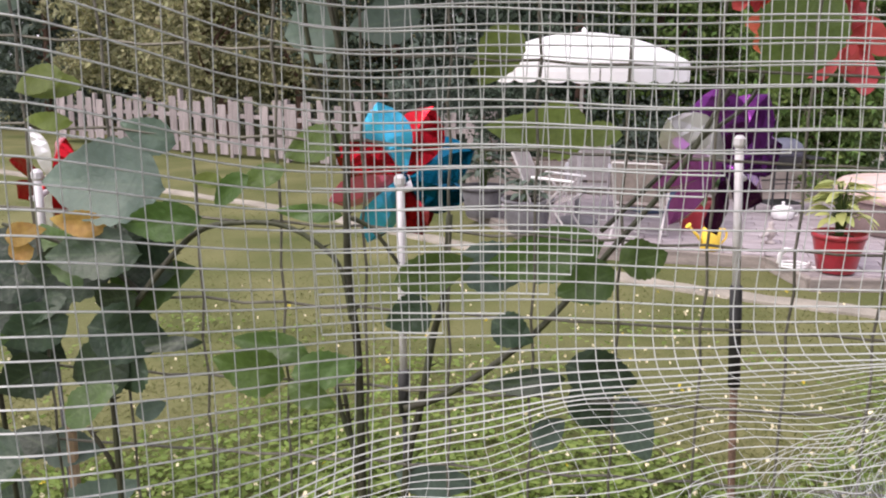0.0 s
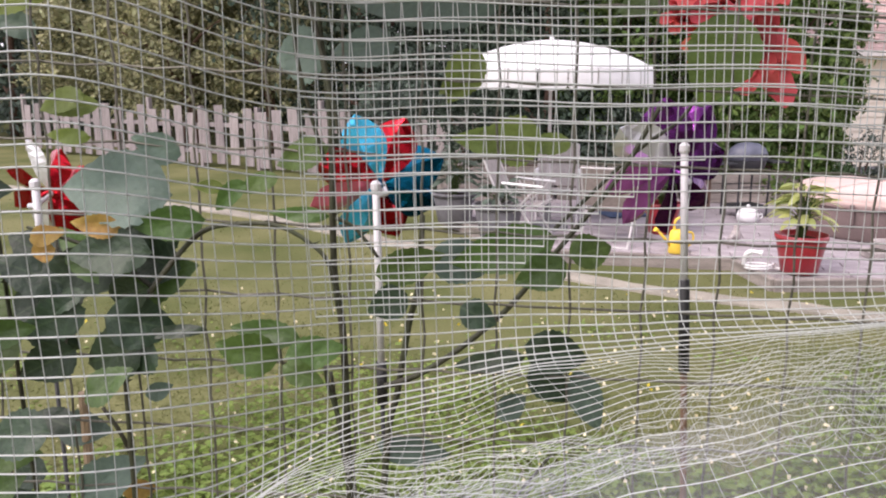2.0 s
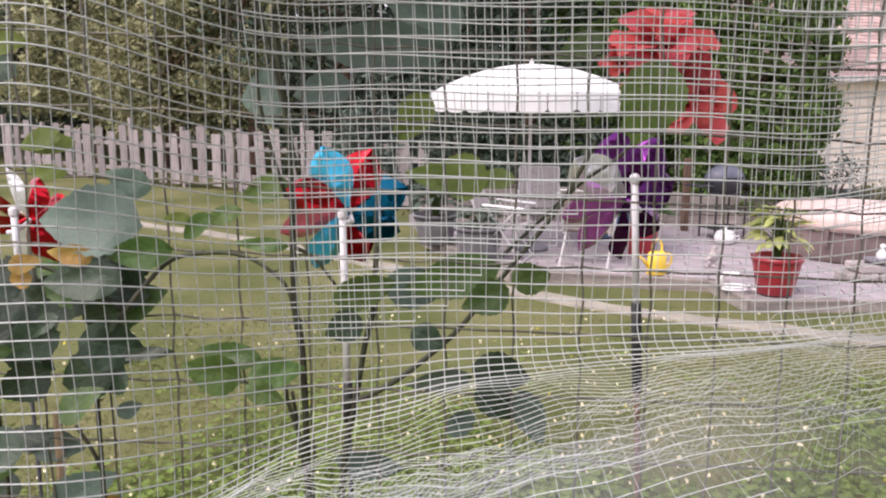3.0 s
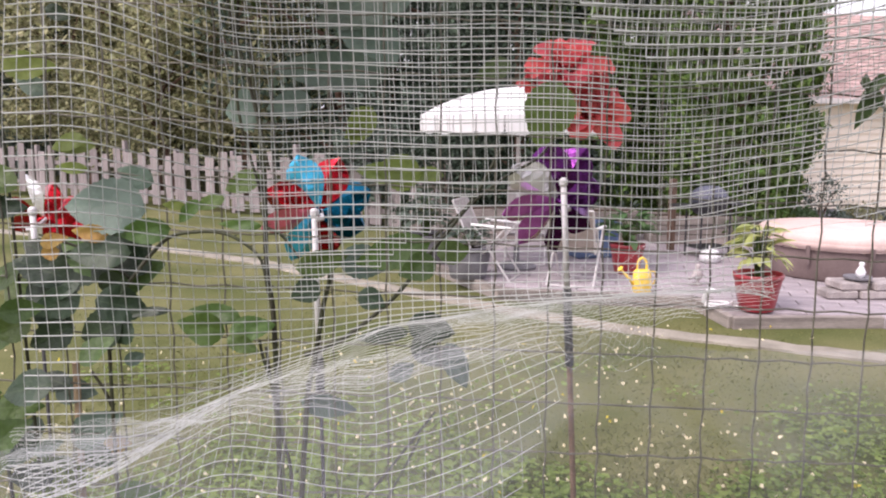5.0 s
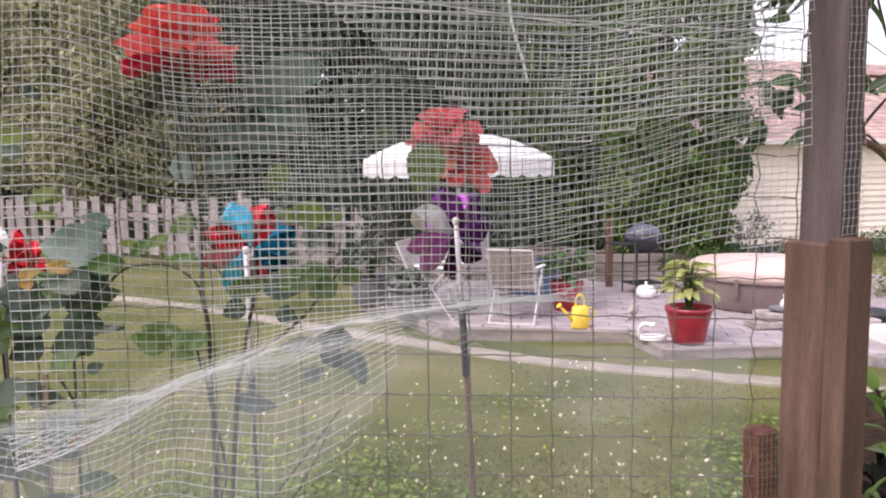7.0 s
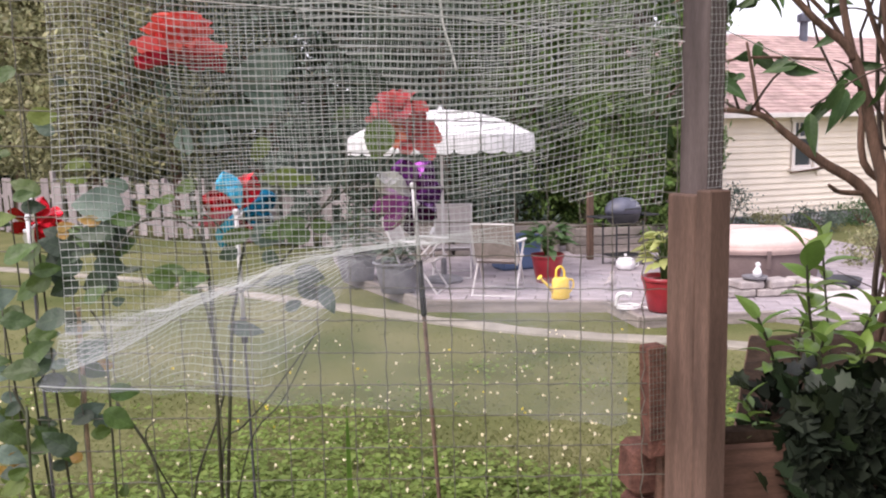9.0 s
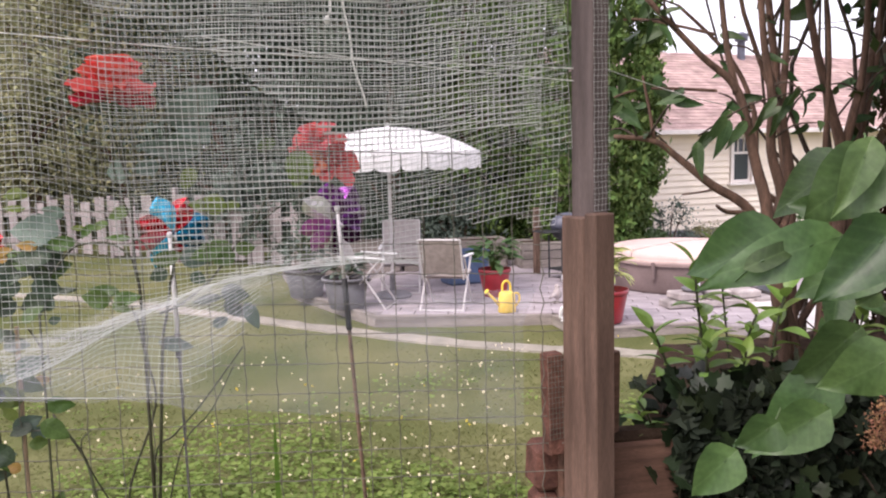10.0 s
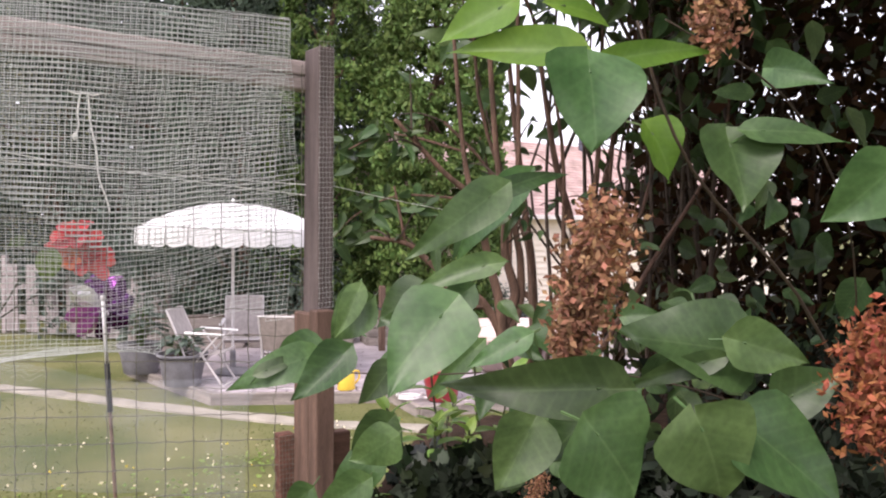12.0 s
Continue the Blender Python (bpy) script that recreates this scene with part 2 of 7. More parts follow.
M = {
    "film": haze_veil("milky plastic film"),
    "lawn": mat("lawn soil and turf", (0.108, 0.13, 0.042), 0.95, 0.3, 0.8, 60, 0.4, hue=(0.16, 0.155, 0.07), spec=0.1),
    "grass": mat("grass blades", (0.15, 0.182, 0.056), 0.8, 0.25, 0.9, 30, 0, island=0.15, thin=0.5, hue=(0.215, 0.215, 0.092), spec=0.2),
    "clover": mat("clover leaves", (0.205, 0.28, 0.075), 0.65, 0.2, 3, 60, 0, island=0.18, thin=0.45, spec=0.2),
    "flower": mat("clover blossoms", (0.8, 0.72, 0.5), 0.8, 0.1, 20, 200, 0, island=0.2, thin=0.2),
    "buttercup": mat("yellow blossoms", (0.7, 0.55, 0.06), 0.7, 0.1, 20, 200, 0, island=0.2, thin=0.2),
    "path": mat("pale sandy path", (0.29, 0.265, 0.22), 0.95, 0.25, 3, 70, 0.5, spec=0.1),
    "paver": mat("lilac-grey concrete pavers", (0.345, 0.305, 0.32), 0.9, 0.22, 2.2, 60, 0.3, random_ob=0.09, spec=0.2),
    "joint": mat("dark sand joints", (0.28, 0.25, 0.25), 0.95, 0.3, 12, 90, 0.4, spec=0.1),
    "edging": mat("weathered edging timber", (0.24, 0.21, 0.19), 0.9, 0.35, 4, 60, 0.5, random_ob=0.15, stretch=(0.3, 3, 3), spec=0.2),
    "picket": mat("weathered pale pickets", (0.26, 0.228, 0.225), 0.9, 0.25, 5, 80, 0.4, random_ob=0.2, stretch=(4, 4, 0.5), spec=0.2),
    "post": mat("brown pressure-treated timber", (0.125, 0.078, 0.058), 0.8, 0.38, 9, 160, 0.3, stretch=(4, 4, 0.45), random_ob=0.08, spec=0.3),
    # red-brown bed wood, also darkened for the bush's shade
    "bedwood": mat("damp red-brown bed timber", (0.14, 0.076, 0.054), 0.85, 0.3, 14, 160, 0.45, stretch=(0.6, 5, 5), random_ob=0.1, spec=0.3),
    "palepost": mat("weathered greyish timber", (0.105, 0.082, 0.078), 0.85, 0.3, 9, 160, 0.3, stretch=(4, 4, 0.45), spec=0.25),
    "beam": mat("grey-brown timber rail", (0.3, 0.25, 0.235), 0.85, 0.3, 14, 160, 0.45, stretch=(0.6, 5, 5), spec=0.25),
    "endgrain": mat("rough red-brown timber", (0.13, 0.06, 0.045), 0.9, 0.4, 40, 220, 0.7, spec=0.2),
    "soil": mat("dark garden soil", (0.05, 0.032, 0.022), 0.98, 0.4, 30, 200, 0.8, spec=0.1),
    "siding": mat("cream lap siding", (0.88, 0.78, 0.66), 0.7, 0.07, 1.5, 60, 0.15, random_ob=0.05, spec=0.3),
    "trim": mat("white painted trim", (0.78, 0.72, 0.68), 0.55, 0.08, 6, 80, 0.1, spec=0.4),
    "roof": mat("pinkish asphalt shingles", (0.42, 0.3, 0.275), 0.95, 0.25, 3, 140, 0.6, island=0.14, spec=0.15),
    "foundation": mat("grey foundation blocks", (0.28, 0.28, 0.3), 0.9, 0.35, 3, 60, 0.5, random_ob=0.2, spec=0.2),
    "glass": clear_glass("window glass"),
    "canvas": mat("white umbrella cloth", (0.86, 0.85, 0.86), 0.85, 0.05, 6, 200, 0.1, thin=0.28, spec=0.2),
    "whitemetal": mat("white enamelled tube", (0.52, 0.49, 0.49), 0.4, 0.1, 12, 80, 0.05, spec=0.5),
    "sling": mat("taupe woven chair fabric", (0.33, 0.28, 0.26), 0.85, 0.15, 18, 300, 0.3, thin=0.1, spec=0.2),
    "palesling": mat("pale chair fabric", (0.46, 0.42, 0.41), 0.85, 0.12, 18, 300, 0.3, thin=0.1, spec=0.2),
    "redpot": mat("red glazed pot", (0.3, 0.018, 0.028), 0.35, 0.2, 7, 60, 0.12, spec=0.5, coat=0.3),
    "greypot": mat("grey plastic tub", (0.17, 0.165, 0.18), 0.7, 0.25, 6, 60, 0.15, spec=0.3),
    "yellow": mat("yellow plastic", (0.86, 0.6, 0.08), 0.45, 0.1, 9, 70, 0.05, spec=0.4),
    "white": mat("white plastic", (0.82, 0.81, 0.82), 0.5, 0.08, 9, 70, 0.05, spec=0.4),
    "black": mat("black enamel", (0.025, 0.026, 0.03), 0.5, 0.3, 9, 90, 0.1, spec=0.5),
    "bluegrey": mat("blue-grey grill hood", (0.09, 0.095, 0.13), 0.45, 0.25, 6, 80, 0.1, spec=0.5),
    "blue": mat("blue plastic bin", (0.07, 0.11, 0.2), 0.6, 0.2, 6, 80, 0.1),
    "tubside": mat("brown tub side", (0.17, 0.125, 0.12), 0.75, 0.2, 3, 60, 0.2, spec=0.3),
    "tublid": mat("pinkish vinyl tub cover", (0.62, 0.47, 0.43), 0.6, 0.14, 3, 60, 0.2, spec=0.35),
    "stone": mat("grey wall stone", (0.36, 0.32, 0.31), 0.9, 0.3, 5, 60, 0.6, random_ob=0.15, spec=0.2),
    "concrete": mat("pale concrete slab", (0.5, 0.47, 0.45), 0.9, 0.18, 1.4, 60, 0.3, spec=0.2),
    "wire": mat("dull dark fence wire", (0.14, 0.132, 0.105), 0.6, 0.3, 40, 300, 0.2, metal=0.3),
    "net": mat("pale plastic netting", (0.54, 0.56, 0.54), 0.5, 0.1, 12, 90, 0, thin=0.3, spec=0.5),
    "twine": mat("white cotton string", (0.74, 0.74, 0.7), 0.9, 0.1, 60, 500, 0.4),
    "rosestem": mat("green-brown rose cane", (0.05, 0.042, 0.024), 0.6, 0.35, 30, 200, 0.3, hue=(0.05, 0.06, 0.026)),
    "twig": mat("dark brown twig", (0.06, 0.04, 0.028), 0.8, 0.35, 30, 200, 0.4),
    "bark": mat("brown bark", (0.125, 0.072, 0.05), 0.9, 0.4, 18, 120, 0.8, stretch=(3, 3, 0.6)),
    "roseleaf": mat("rose leaf", (0.07, 0.122, 0.026), 0.45, 0.22, 30, 240, 0.3, random_ob=0.35, thin=0.3, spec=0.5, vein=0.007),
    "rosegrey": mat("blue-green rose leaf", (0.12, 0.175, 0.135), 0.5, 0.15, 30, 240, 0.3, random_ob=0.2, thin=0.25, spec=0.5, vein=0.007),
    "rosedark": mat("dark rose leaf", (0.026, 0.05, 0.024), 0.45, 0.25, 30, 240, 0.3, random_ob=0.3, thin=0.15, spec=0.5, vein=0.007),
    "roselime": mat("young rose leaf", (0.17, 0.225, 0.055), 0.5, 0.2, 30, 240, 0.25, random_ob=0.2, thin=0.45, spec=0.4),
    "roseold": mat("yellowed rose leaf", (0.5, 0.25, 0.07), 0.55, 0.3, 30, 240, 0.25, random_ob=0.15, thin=0.35, hue=(0.5, 0.42, 0.1)),
    "petal": mat("coral red petal", (0.92, 0.085, 0.07), 0.6, 0.18, 20, 200, 0.15, random_ob=0.14, thin=0.42, hue=(0.97, 0.28, 0.24), spec=0.3),
    "petalfaded": mat("faded apricot petal", (0.8, 0.24, 0.13), 0.65, 0.25, 20, 200, 0.15, random_ob=0.2, thin=0.3, spec=0.3),
    # crimson of the petal undersides, deepened for shade below the bloom
    "petaldeep": mat("crimson petal underside", (0.46, 0.022, 0.045), 0.6, 0.2, 20, 200, 0.15, random_ob=0.12, thin=0.2, spec=0.3),
    "petalold": mat("faded red petal", (0.72, 0.12, 0.125), 0.65, 0.2, 20, 200, 0.15, random_ob=0.15, thin=0.3, spec=0.3),
    # lilac and lilacmass: darker copies, the bush's inner shade put into the colour
    "lilac": mat("lilac leaf", (0.05, 0.1, 0.034), 0.46, 0.3, 22, 220, 0.06, random_ob=0.42, thin=0.26, spec=0.4, hue=(0.08, 0.135, 0.048), vein=0.0095),
    "lilacnear": mat("broad lilac leaf", (0.056, 0.124, 0.038), 0.4, 0.34, 22, 220, 0.06, random_ob=0.42, thin=0.3, spec=0.5, hue=(0.09, 0.165, 0.054), vein=0.0095),
    # yellow-green that paints backlight on the upper lilac leaves
    "lilacyoung": mat("young lilac leaf", (0.11, 0.24, 0.03), 0.45, 0.2, 22, 220, 0.04, random_ob=0.15, thin=0.42, spec=0.4, hue=(0.16, 0.28, 0.04), vein=0.0095),
    "dryred": mat("red-brown dried blossom", (0.3, 0.1, 0.045), 0.85, 0.3, 40, 220, 0.2, island=0.4, thin=0.25),
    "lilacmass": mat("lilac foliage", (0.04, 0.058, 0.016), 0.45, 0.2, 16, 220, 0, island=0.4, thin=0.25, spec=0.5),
    # both ivy colours lowered for the shade under the lilac bush
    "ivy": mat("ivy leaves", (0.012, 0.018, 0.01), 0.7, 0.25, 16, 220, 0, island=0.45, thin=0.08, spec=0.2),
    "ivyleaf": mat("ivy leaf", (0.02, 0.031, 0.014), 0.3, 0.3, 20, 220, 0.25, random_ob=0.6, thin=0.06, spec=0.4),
    "laurelleaf": mat("laurel leaf", (0.2, 0.32, 0.07), 0.4, 0.18, 16, 220, 0.15, random_ob=0.3, thin=0.35, spec=0.5),
    "dry": mat("dried brown blossom", (0.3, 0.155, 0.085), 0.85, 0.35, 40, 220, 0.2, island=0.5, thin=0.25),
    # brush colour lowered to carry the shade inside the bush
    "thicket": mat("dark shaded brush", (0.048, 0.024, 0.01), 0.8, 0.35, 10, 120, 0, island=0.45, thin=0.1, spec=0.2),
    # pale olive leaves, lifted further in colour for the haze before them
    "olive": mat("olive shrub foliage", (0.3, 0.31, 0.17), 0.6, 0.3, 1.2, 30, 0, island=0.45, thin=0.3, hue=(0.4, 0.39, 0.21), spec=0.3),
    "darkleaf": mat("dark tree foliage", (0.052, 0.076, 0.052), 0.6, 0.3, 1.0, 30, 0, island=0.5, thin=0.12, spec=0.15),
    "greyleaf": mat("grey-green tree foliage", (0.105, 0.14, 0.112), 0.6, 0.3, 1.0, 30, 0, island=0.45, thin=0.22, spec=0.3),
    "cypress": mat("cypress sprays", (0.1, 0.16, 0.042), 0.65, 0.3, 1.6, 40, 0, island=0.4, thin=0.25, spec=0.25),
    "potleaf": mat("pot plant leaf", (0.09, 0.17, 0.06), 0.5, 0.2, 10, 120, 0, random_ob=0.25, thin=0.3),
    "hosta": mat("yellow-green pot plant leaf", (0.42, 0.46, 0.16), 0.5, 0.2, 10, 120, 0, random_ob=0.25, thin=0.3),
    "foilred": mat("red foil", (0.42, 0.012, 0.022), 0.2, 0.15, 30, 90, 0.15, metal=0.95, spec=0.6),
    "foilblue": mat("blue foil", (0.0, 0.1, 0.17), 0.2, 0.15, 30, 90, 0.15, metal=0.95, spec=0.7),
    # cyan and pink: sky reflections put into the colour of blue and red vanes
    "foilblueshine": mat("cyan foil", (0.05, 0.5, 0.78), 0.2, 0.2, 30, 90, 0.15, metal=0.5, spec=0.6),
    "foilredshine": mat("pink foil", (0.8, 0.18, 0.27), 0.2, 0.2, 30, 90, 0.15, metal=0.5, spec=0.6),
    # lilac: the purple vanes' sky reflection put into their colour
    "foilpurpleshine": mat("lilac foil", (0.52, 0.14, 0.52), 0.25, 0.15, 30, 90, 0.15, metal=0.5, spec=0.7),
    "foilpurple": mat("purple foil", (0.12, 0.018, 0.15), 0.25, 0.2, 30, 90, 0.15, metal=0.8, spec=0.7),
    "foilwhite": mat("silver foil", (0.8, 0.8, 0.84), 0.25, 0.1, 30, 90, 0.15, metal=0.6, spec=0.7),
    "stakewhite": mat("white plastic tube", (0.74, 0.72, 0.74), 0.5, 0.1, 30, 200, 0.1),
    "stakeblack": mat("black rubber sleeve", (0.02, 0.02, 0.02), 0.6, 0.3, 30, 200, 0.2),
    "rust": mat("rusty steel rod", (0.15, 0.095, 0.06), 0.8, 0.4, 40, 250, 0.5, metal=0.2),
    "bamboo": mat("tan cane", (0.33, 0.235, 0.15), 0.7, 0.3, 20, 150, 0.3, stretch=(4, 4, 0.6)),
}


# ---- building helpers ----
def mesh_of(name, verts, faces, smooth=False):
    me = bpy.data.meshes.new(name)
    me.from_pydata([tuple(v) for v in verts], [], faces)
    if smooth:
        me.polygons.foreach_set("use_smooth", [True] * len(me.polygons))
    me.update()
    return me


def quads(name, P):
    """One mesh from an (n, 4, 3) array of quads, each an island."""
    P = np.asarray(P, dtype=np.float32)
    n = len(P)
    me = bpy.data.meshes.new(name)
    me.vertices.add(n * 4)
    me.vertices.foreach_set("co", P.reshape(-1))
    me.loops.add(n * 4)
    me.loops.foreach_set("vertex_index", np.arange(n * 4, dtype=np.int32))
    me.polygons.add(n)
    me.polygons.foreach_set("loop_start", np.arange(0, n * 4, 4, dtype=np.int32))
    me.update(calc_edges=True)
    return me


class Shape:
    """Collects boxes, tubes, lathes and blades into one mesh."""

    def __init__(self):
        self.v, self.f = [], []

    def add(self, verts, faces, m=None):
        k = len(self.v)
        self.v += [tuple(m @ Vector(p)) for p in verts] if m is not None else [tuple(p) for p in verts]
        self.f += [tuple(i + k for i in q) for q in faces]
        return self

    def box(self, x, y, z, m=None, c=0.004):
        """A chamfered box of full sizes x, y, z round the origin of m."""
        bm = bmesh.new()
        bmesh.ops.create_cube(bm, size=1)
        for v in bm.verts:
            v.co = Vector((v.co.x * x, v.co.y * y, v.co.z * z))
        if c:
            bmesh.ops.bevel(bm, geom=bm.edges[:], offset=min(c, 0.4 * min(x, y, z)), segments=1, affect="EDGES")
        bm.verts.index_update()
        self.add([v.co for v in bm.verts], [[v.index for v in f.verts] for f in bm.faces], m)
        bm.free()
        return self

    def tube(self, pts, r, n=6, cap=True):
        pts = [Vector(p) for p in pts]
        rs = r if isinstance(r, (list, tuple)) else [r] * len(pts)
        k, ring = len(self.v), []
        side = None
        for i, p in enumerate(pts):
            d = (pts[min(i + 1, len(pts) - 1)] - pts[max(i - 1, 0)]).normalized()
            if side is None:
                side = d.orthogonal().normalized()
            side = (side - d * side.dot(d)).normalized()
            up = d.cross(side)
            for j in range(n):
                a = 2 * math.pi * j / n
                self.v.append(tuple(p + (side * math.cos(a) + up * math.sin(a)) * rs[i]))
        for i in range(len(pts) - 1):
            for j in range(n):
                a, b = k + i * n + j, k + i * n + (j + 1) % n
                self.f.append((a, b, b + n, a + n))
        if cap:
            self.f.append(tuple(k + j for j in reversed(range(n))))
            self.f.append(tuple(k + (len(pts) - 1) * n + j for j in range(n)))
        return self

    def lathe(self, prof, n=24, m=None):
        """Turns (radius, height) pairs round the z axis."""
        verts, faces = [], []
        for r, z in prof:
            for j in range(n):
                a = 2 * math.pi * j / n
                verts.append((r * math.cos(a), r * math.sin(a), z))
        for i in range(len(prof) - 1):
            for j in range(n):
                faces.append((i * n + j, i * n + (j + 1) % n, (i + 1) * n + (j + 1) % n, (i + 1) * n + j))
        faces.append(tuple(reversed(range(n))))
        faces.append(tuple((len(prof) - 1) * n + j for j in range(n)))
        return self.add(verts, faces, m)

    def mesh(self, name, smooth=False):
        return mesh_of(name, self.v, self.f, smooth)


def part(name, shape, material, parent=None, label="", smooth=False, m=None):
    me = shape if isinstance(shape, bpy.types.Mesh) else shape.mesh(name, smooth)
    if not me.materials:
        me.materials.append(M[material])
    ob = new(name, me)
    if parent is not None:
        ob.parent = parent
    if m is not None:
        ob.matrix_basis = m
    if label:
        tagged(ob, label)
    return ob


def thing(name, label, category, at=None, group="", kind=""):
    ob = new(name)
    ob.empty_display_size = 0.1
    ob.matrix_basis = at if at is not None else Matrix()
    return tagged(ob, label, category, group, kind)


def solo(name, shape, material, label, category, group="", kind="", smooth=False, m=None):
    return tagged(part(name, shape, material, None, "", smooth, m), label, category, group, kind)


def curve_points(pts, steps=5):
    """A smooth line through the points."""
    P = [Vector(p) for p in pts]
    out = []
    for i in range(len(P) - 1):
        a, b, c, d = P[max(i - 1, 0)], P[i], P[i + 1], P[min(i + 2, len(P) - 1)]
        for k in range(steps):
            t = k / steps
            out.append(0.5 * (2 * b + (c - a) * t + (2 * a - 5 * b + 4 * c - d) * t * t + (3 * b - a - 3 * c + d) * t ** 3))
    return out + [P[-1]]


def bundle(n, spread, rng):
    """n random unit vectors."""
    v = rng.normal(size=(n, 3))
    return v / np.linalg.norm(v, axis=1)[:, None] * spread


def leaf_quads(centres, size, rng, slim=0.5, droop=0.0):
    """Rhombic leaves at the centres, turned at random."""
    n = len(centres)
    a = bundle(n, 1.0, rng)
    a[:, 2] -= droop
    a /= np.linalg.norm(a, axis=1)[:, None]
    b = np.cross(a, bundle(n, 1.0, rng))
    b /= np.linalg.norm(b, axis=1)[:, None] + 1e-9
    s = size * rng.uniform(0.55, 1.25, (n, 1))
    return np.stack([centres - a * s, centres + b * s * slim, centres + a * s, centres - b * s * slim], axis=1)

# ---- ground, path, patio ----
LAWN = -0.12


def ground_height(x, y):
    return LAWN + 0.02 * math.sin(x * 0.9 + 1) * math.sin(y * 0.7)


def build_ground():
    xs = [-600, -200, -60] + [-20 + 0.8 * i for i in range(51)] + [60, 200, 600]
    ys = [-200, -40] + [-6 + 0.8 * i for i in range(46)] + [60, 200, 900]
    verts = [(x, y, ground_height(x, y) if abs(x) < 20 and -6 < y < 30 else LAWN) for y in ys for x in xs]
    w = len(xs)
    faces = [(j * w + i, j * w + i + 1, (j + 1) * w + i + 1, (j + 1) * w + i) for j in range(len(ys) - 1) for i in range(w - 1)]
    solo("ground", mesh_of("ground", verts, faces, True), "lawn", "dry olive-green lawn ground with worn patches", "lawn", kind="structure")


build_ground()

PATH = [(-9.0, 15.4), (-4.1, 12.4), (-2.0, 10.85), (-1.1, 9.85), (0.35, 8.45), (1.9, 7.05), (3.2, 6.15), (5.0, 5.2), (7.5, 4.4)]


def build_path():
    pts = curve_points([(x, y, 0) for x, y in PATH], 8)
    rng = random.Random(5)
    verts, faces = [], []
    for i, p in enumerate(pts):
        d = (pts[min(i + 1, len(pts) - 1)] - pts[max(i - 1, 0)]).normalized()
        nrm = Vector((-d.y, d.x, 0))
        w = 0.23 + rng.uniform(-0.04, 0.04)
        for s, z in ((-0.02, -0.05), (0.0, 0.022), (w, 0.026), (w + 0.03, -0.05)):
            q = p + nrm * (s + rng.uniform(-0.012, 0.012))
            verts.append((q.x, q.y, ground_height(q.x, q.y) + z))
    for i in range(len(pts) - 1):
        for j in range(3):
            a = i * 4 + j
            faces.append((a, a + 4, a + 5, a + 1))
    solo("garden_path", mesh_of("path", verts, faces, False), "path", "narrow pale sandy path curving across the lawn", "path", kind="structure")


build_path()

PATIO = [(0.4, 10.4), (1.26, 8.32), (3.21, 7.72), (3.25, 6.9), (4.55, 6.83), (5.2, 6.1), (8.4, 5.6), (8.6, 12.4), (0.2, 12.6)]


def inside(x, y, poly):
    hit = False
    for i in range(len(poly)):
        (x0, y0), (x1, y1) = poly[i - 1], poly[i]
        if (y0 > y) != (y1 > y) and x < (x1 - x0) * (y - y0) / (y1 - y0) + x0:
            hit = not hit
    return hit


def build_patio():
    s = Shape()
    n = len(PATIO)
    s.add([(x, y, -0.16) for x, y in PATIO] + [(x, y, -0.015) for x, y in PATIO],
          [tuple(range(n, 2 * n))] + [(i, (i + 1) % n, n + (i + 1) % n, n + i) for i in range(n)])
    base = solo("patio", s, "joint", "lilac-grey paved patio on a sand bed", "patio", kind="structure")
    return base


patio = build_patio()


def build_edging():
    """Timber boards along the lawn side of the patio."""
    line = [(0.4, 10.4), (1.26, 8.32), (3.21, 7.72), (3.25, 6.9), (4.6, 6.83)]
    for (x0, y0), (x1, y1) in zip(line[:-1], line[1:]):
        d = Vector((x1 - x0, y1 - y0, 0))
        s = Shape().box(d.length + 0.06, 0.07, 0.17, c=0.008)
        m = pose((x0 + x1) / 2, (y0 + y1) / 2, -0.075, 0, 0, math.degrees(math.atan2(d.y, d.x))) @ pose(0, -0.037, 0)
        solo("edging_timber", s, "edging", "grey weathered timber edging along the patio", "edging", "patio edging", "structure", m=m)


build_edging()


# ---- house ----
HO, HA = Vector((9.79, 14.6, 0)), 12.0


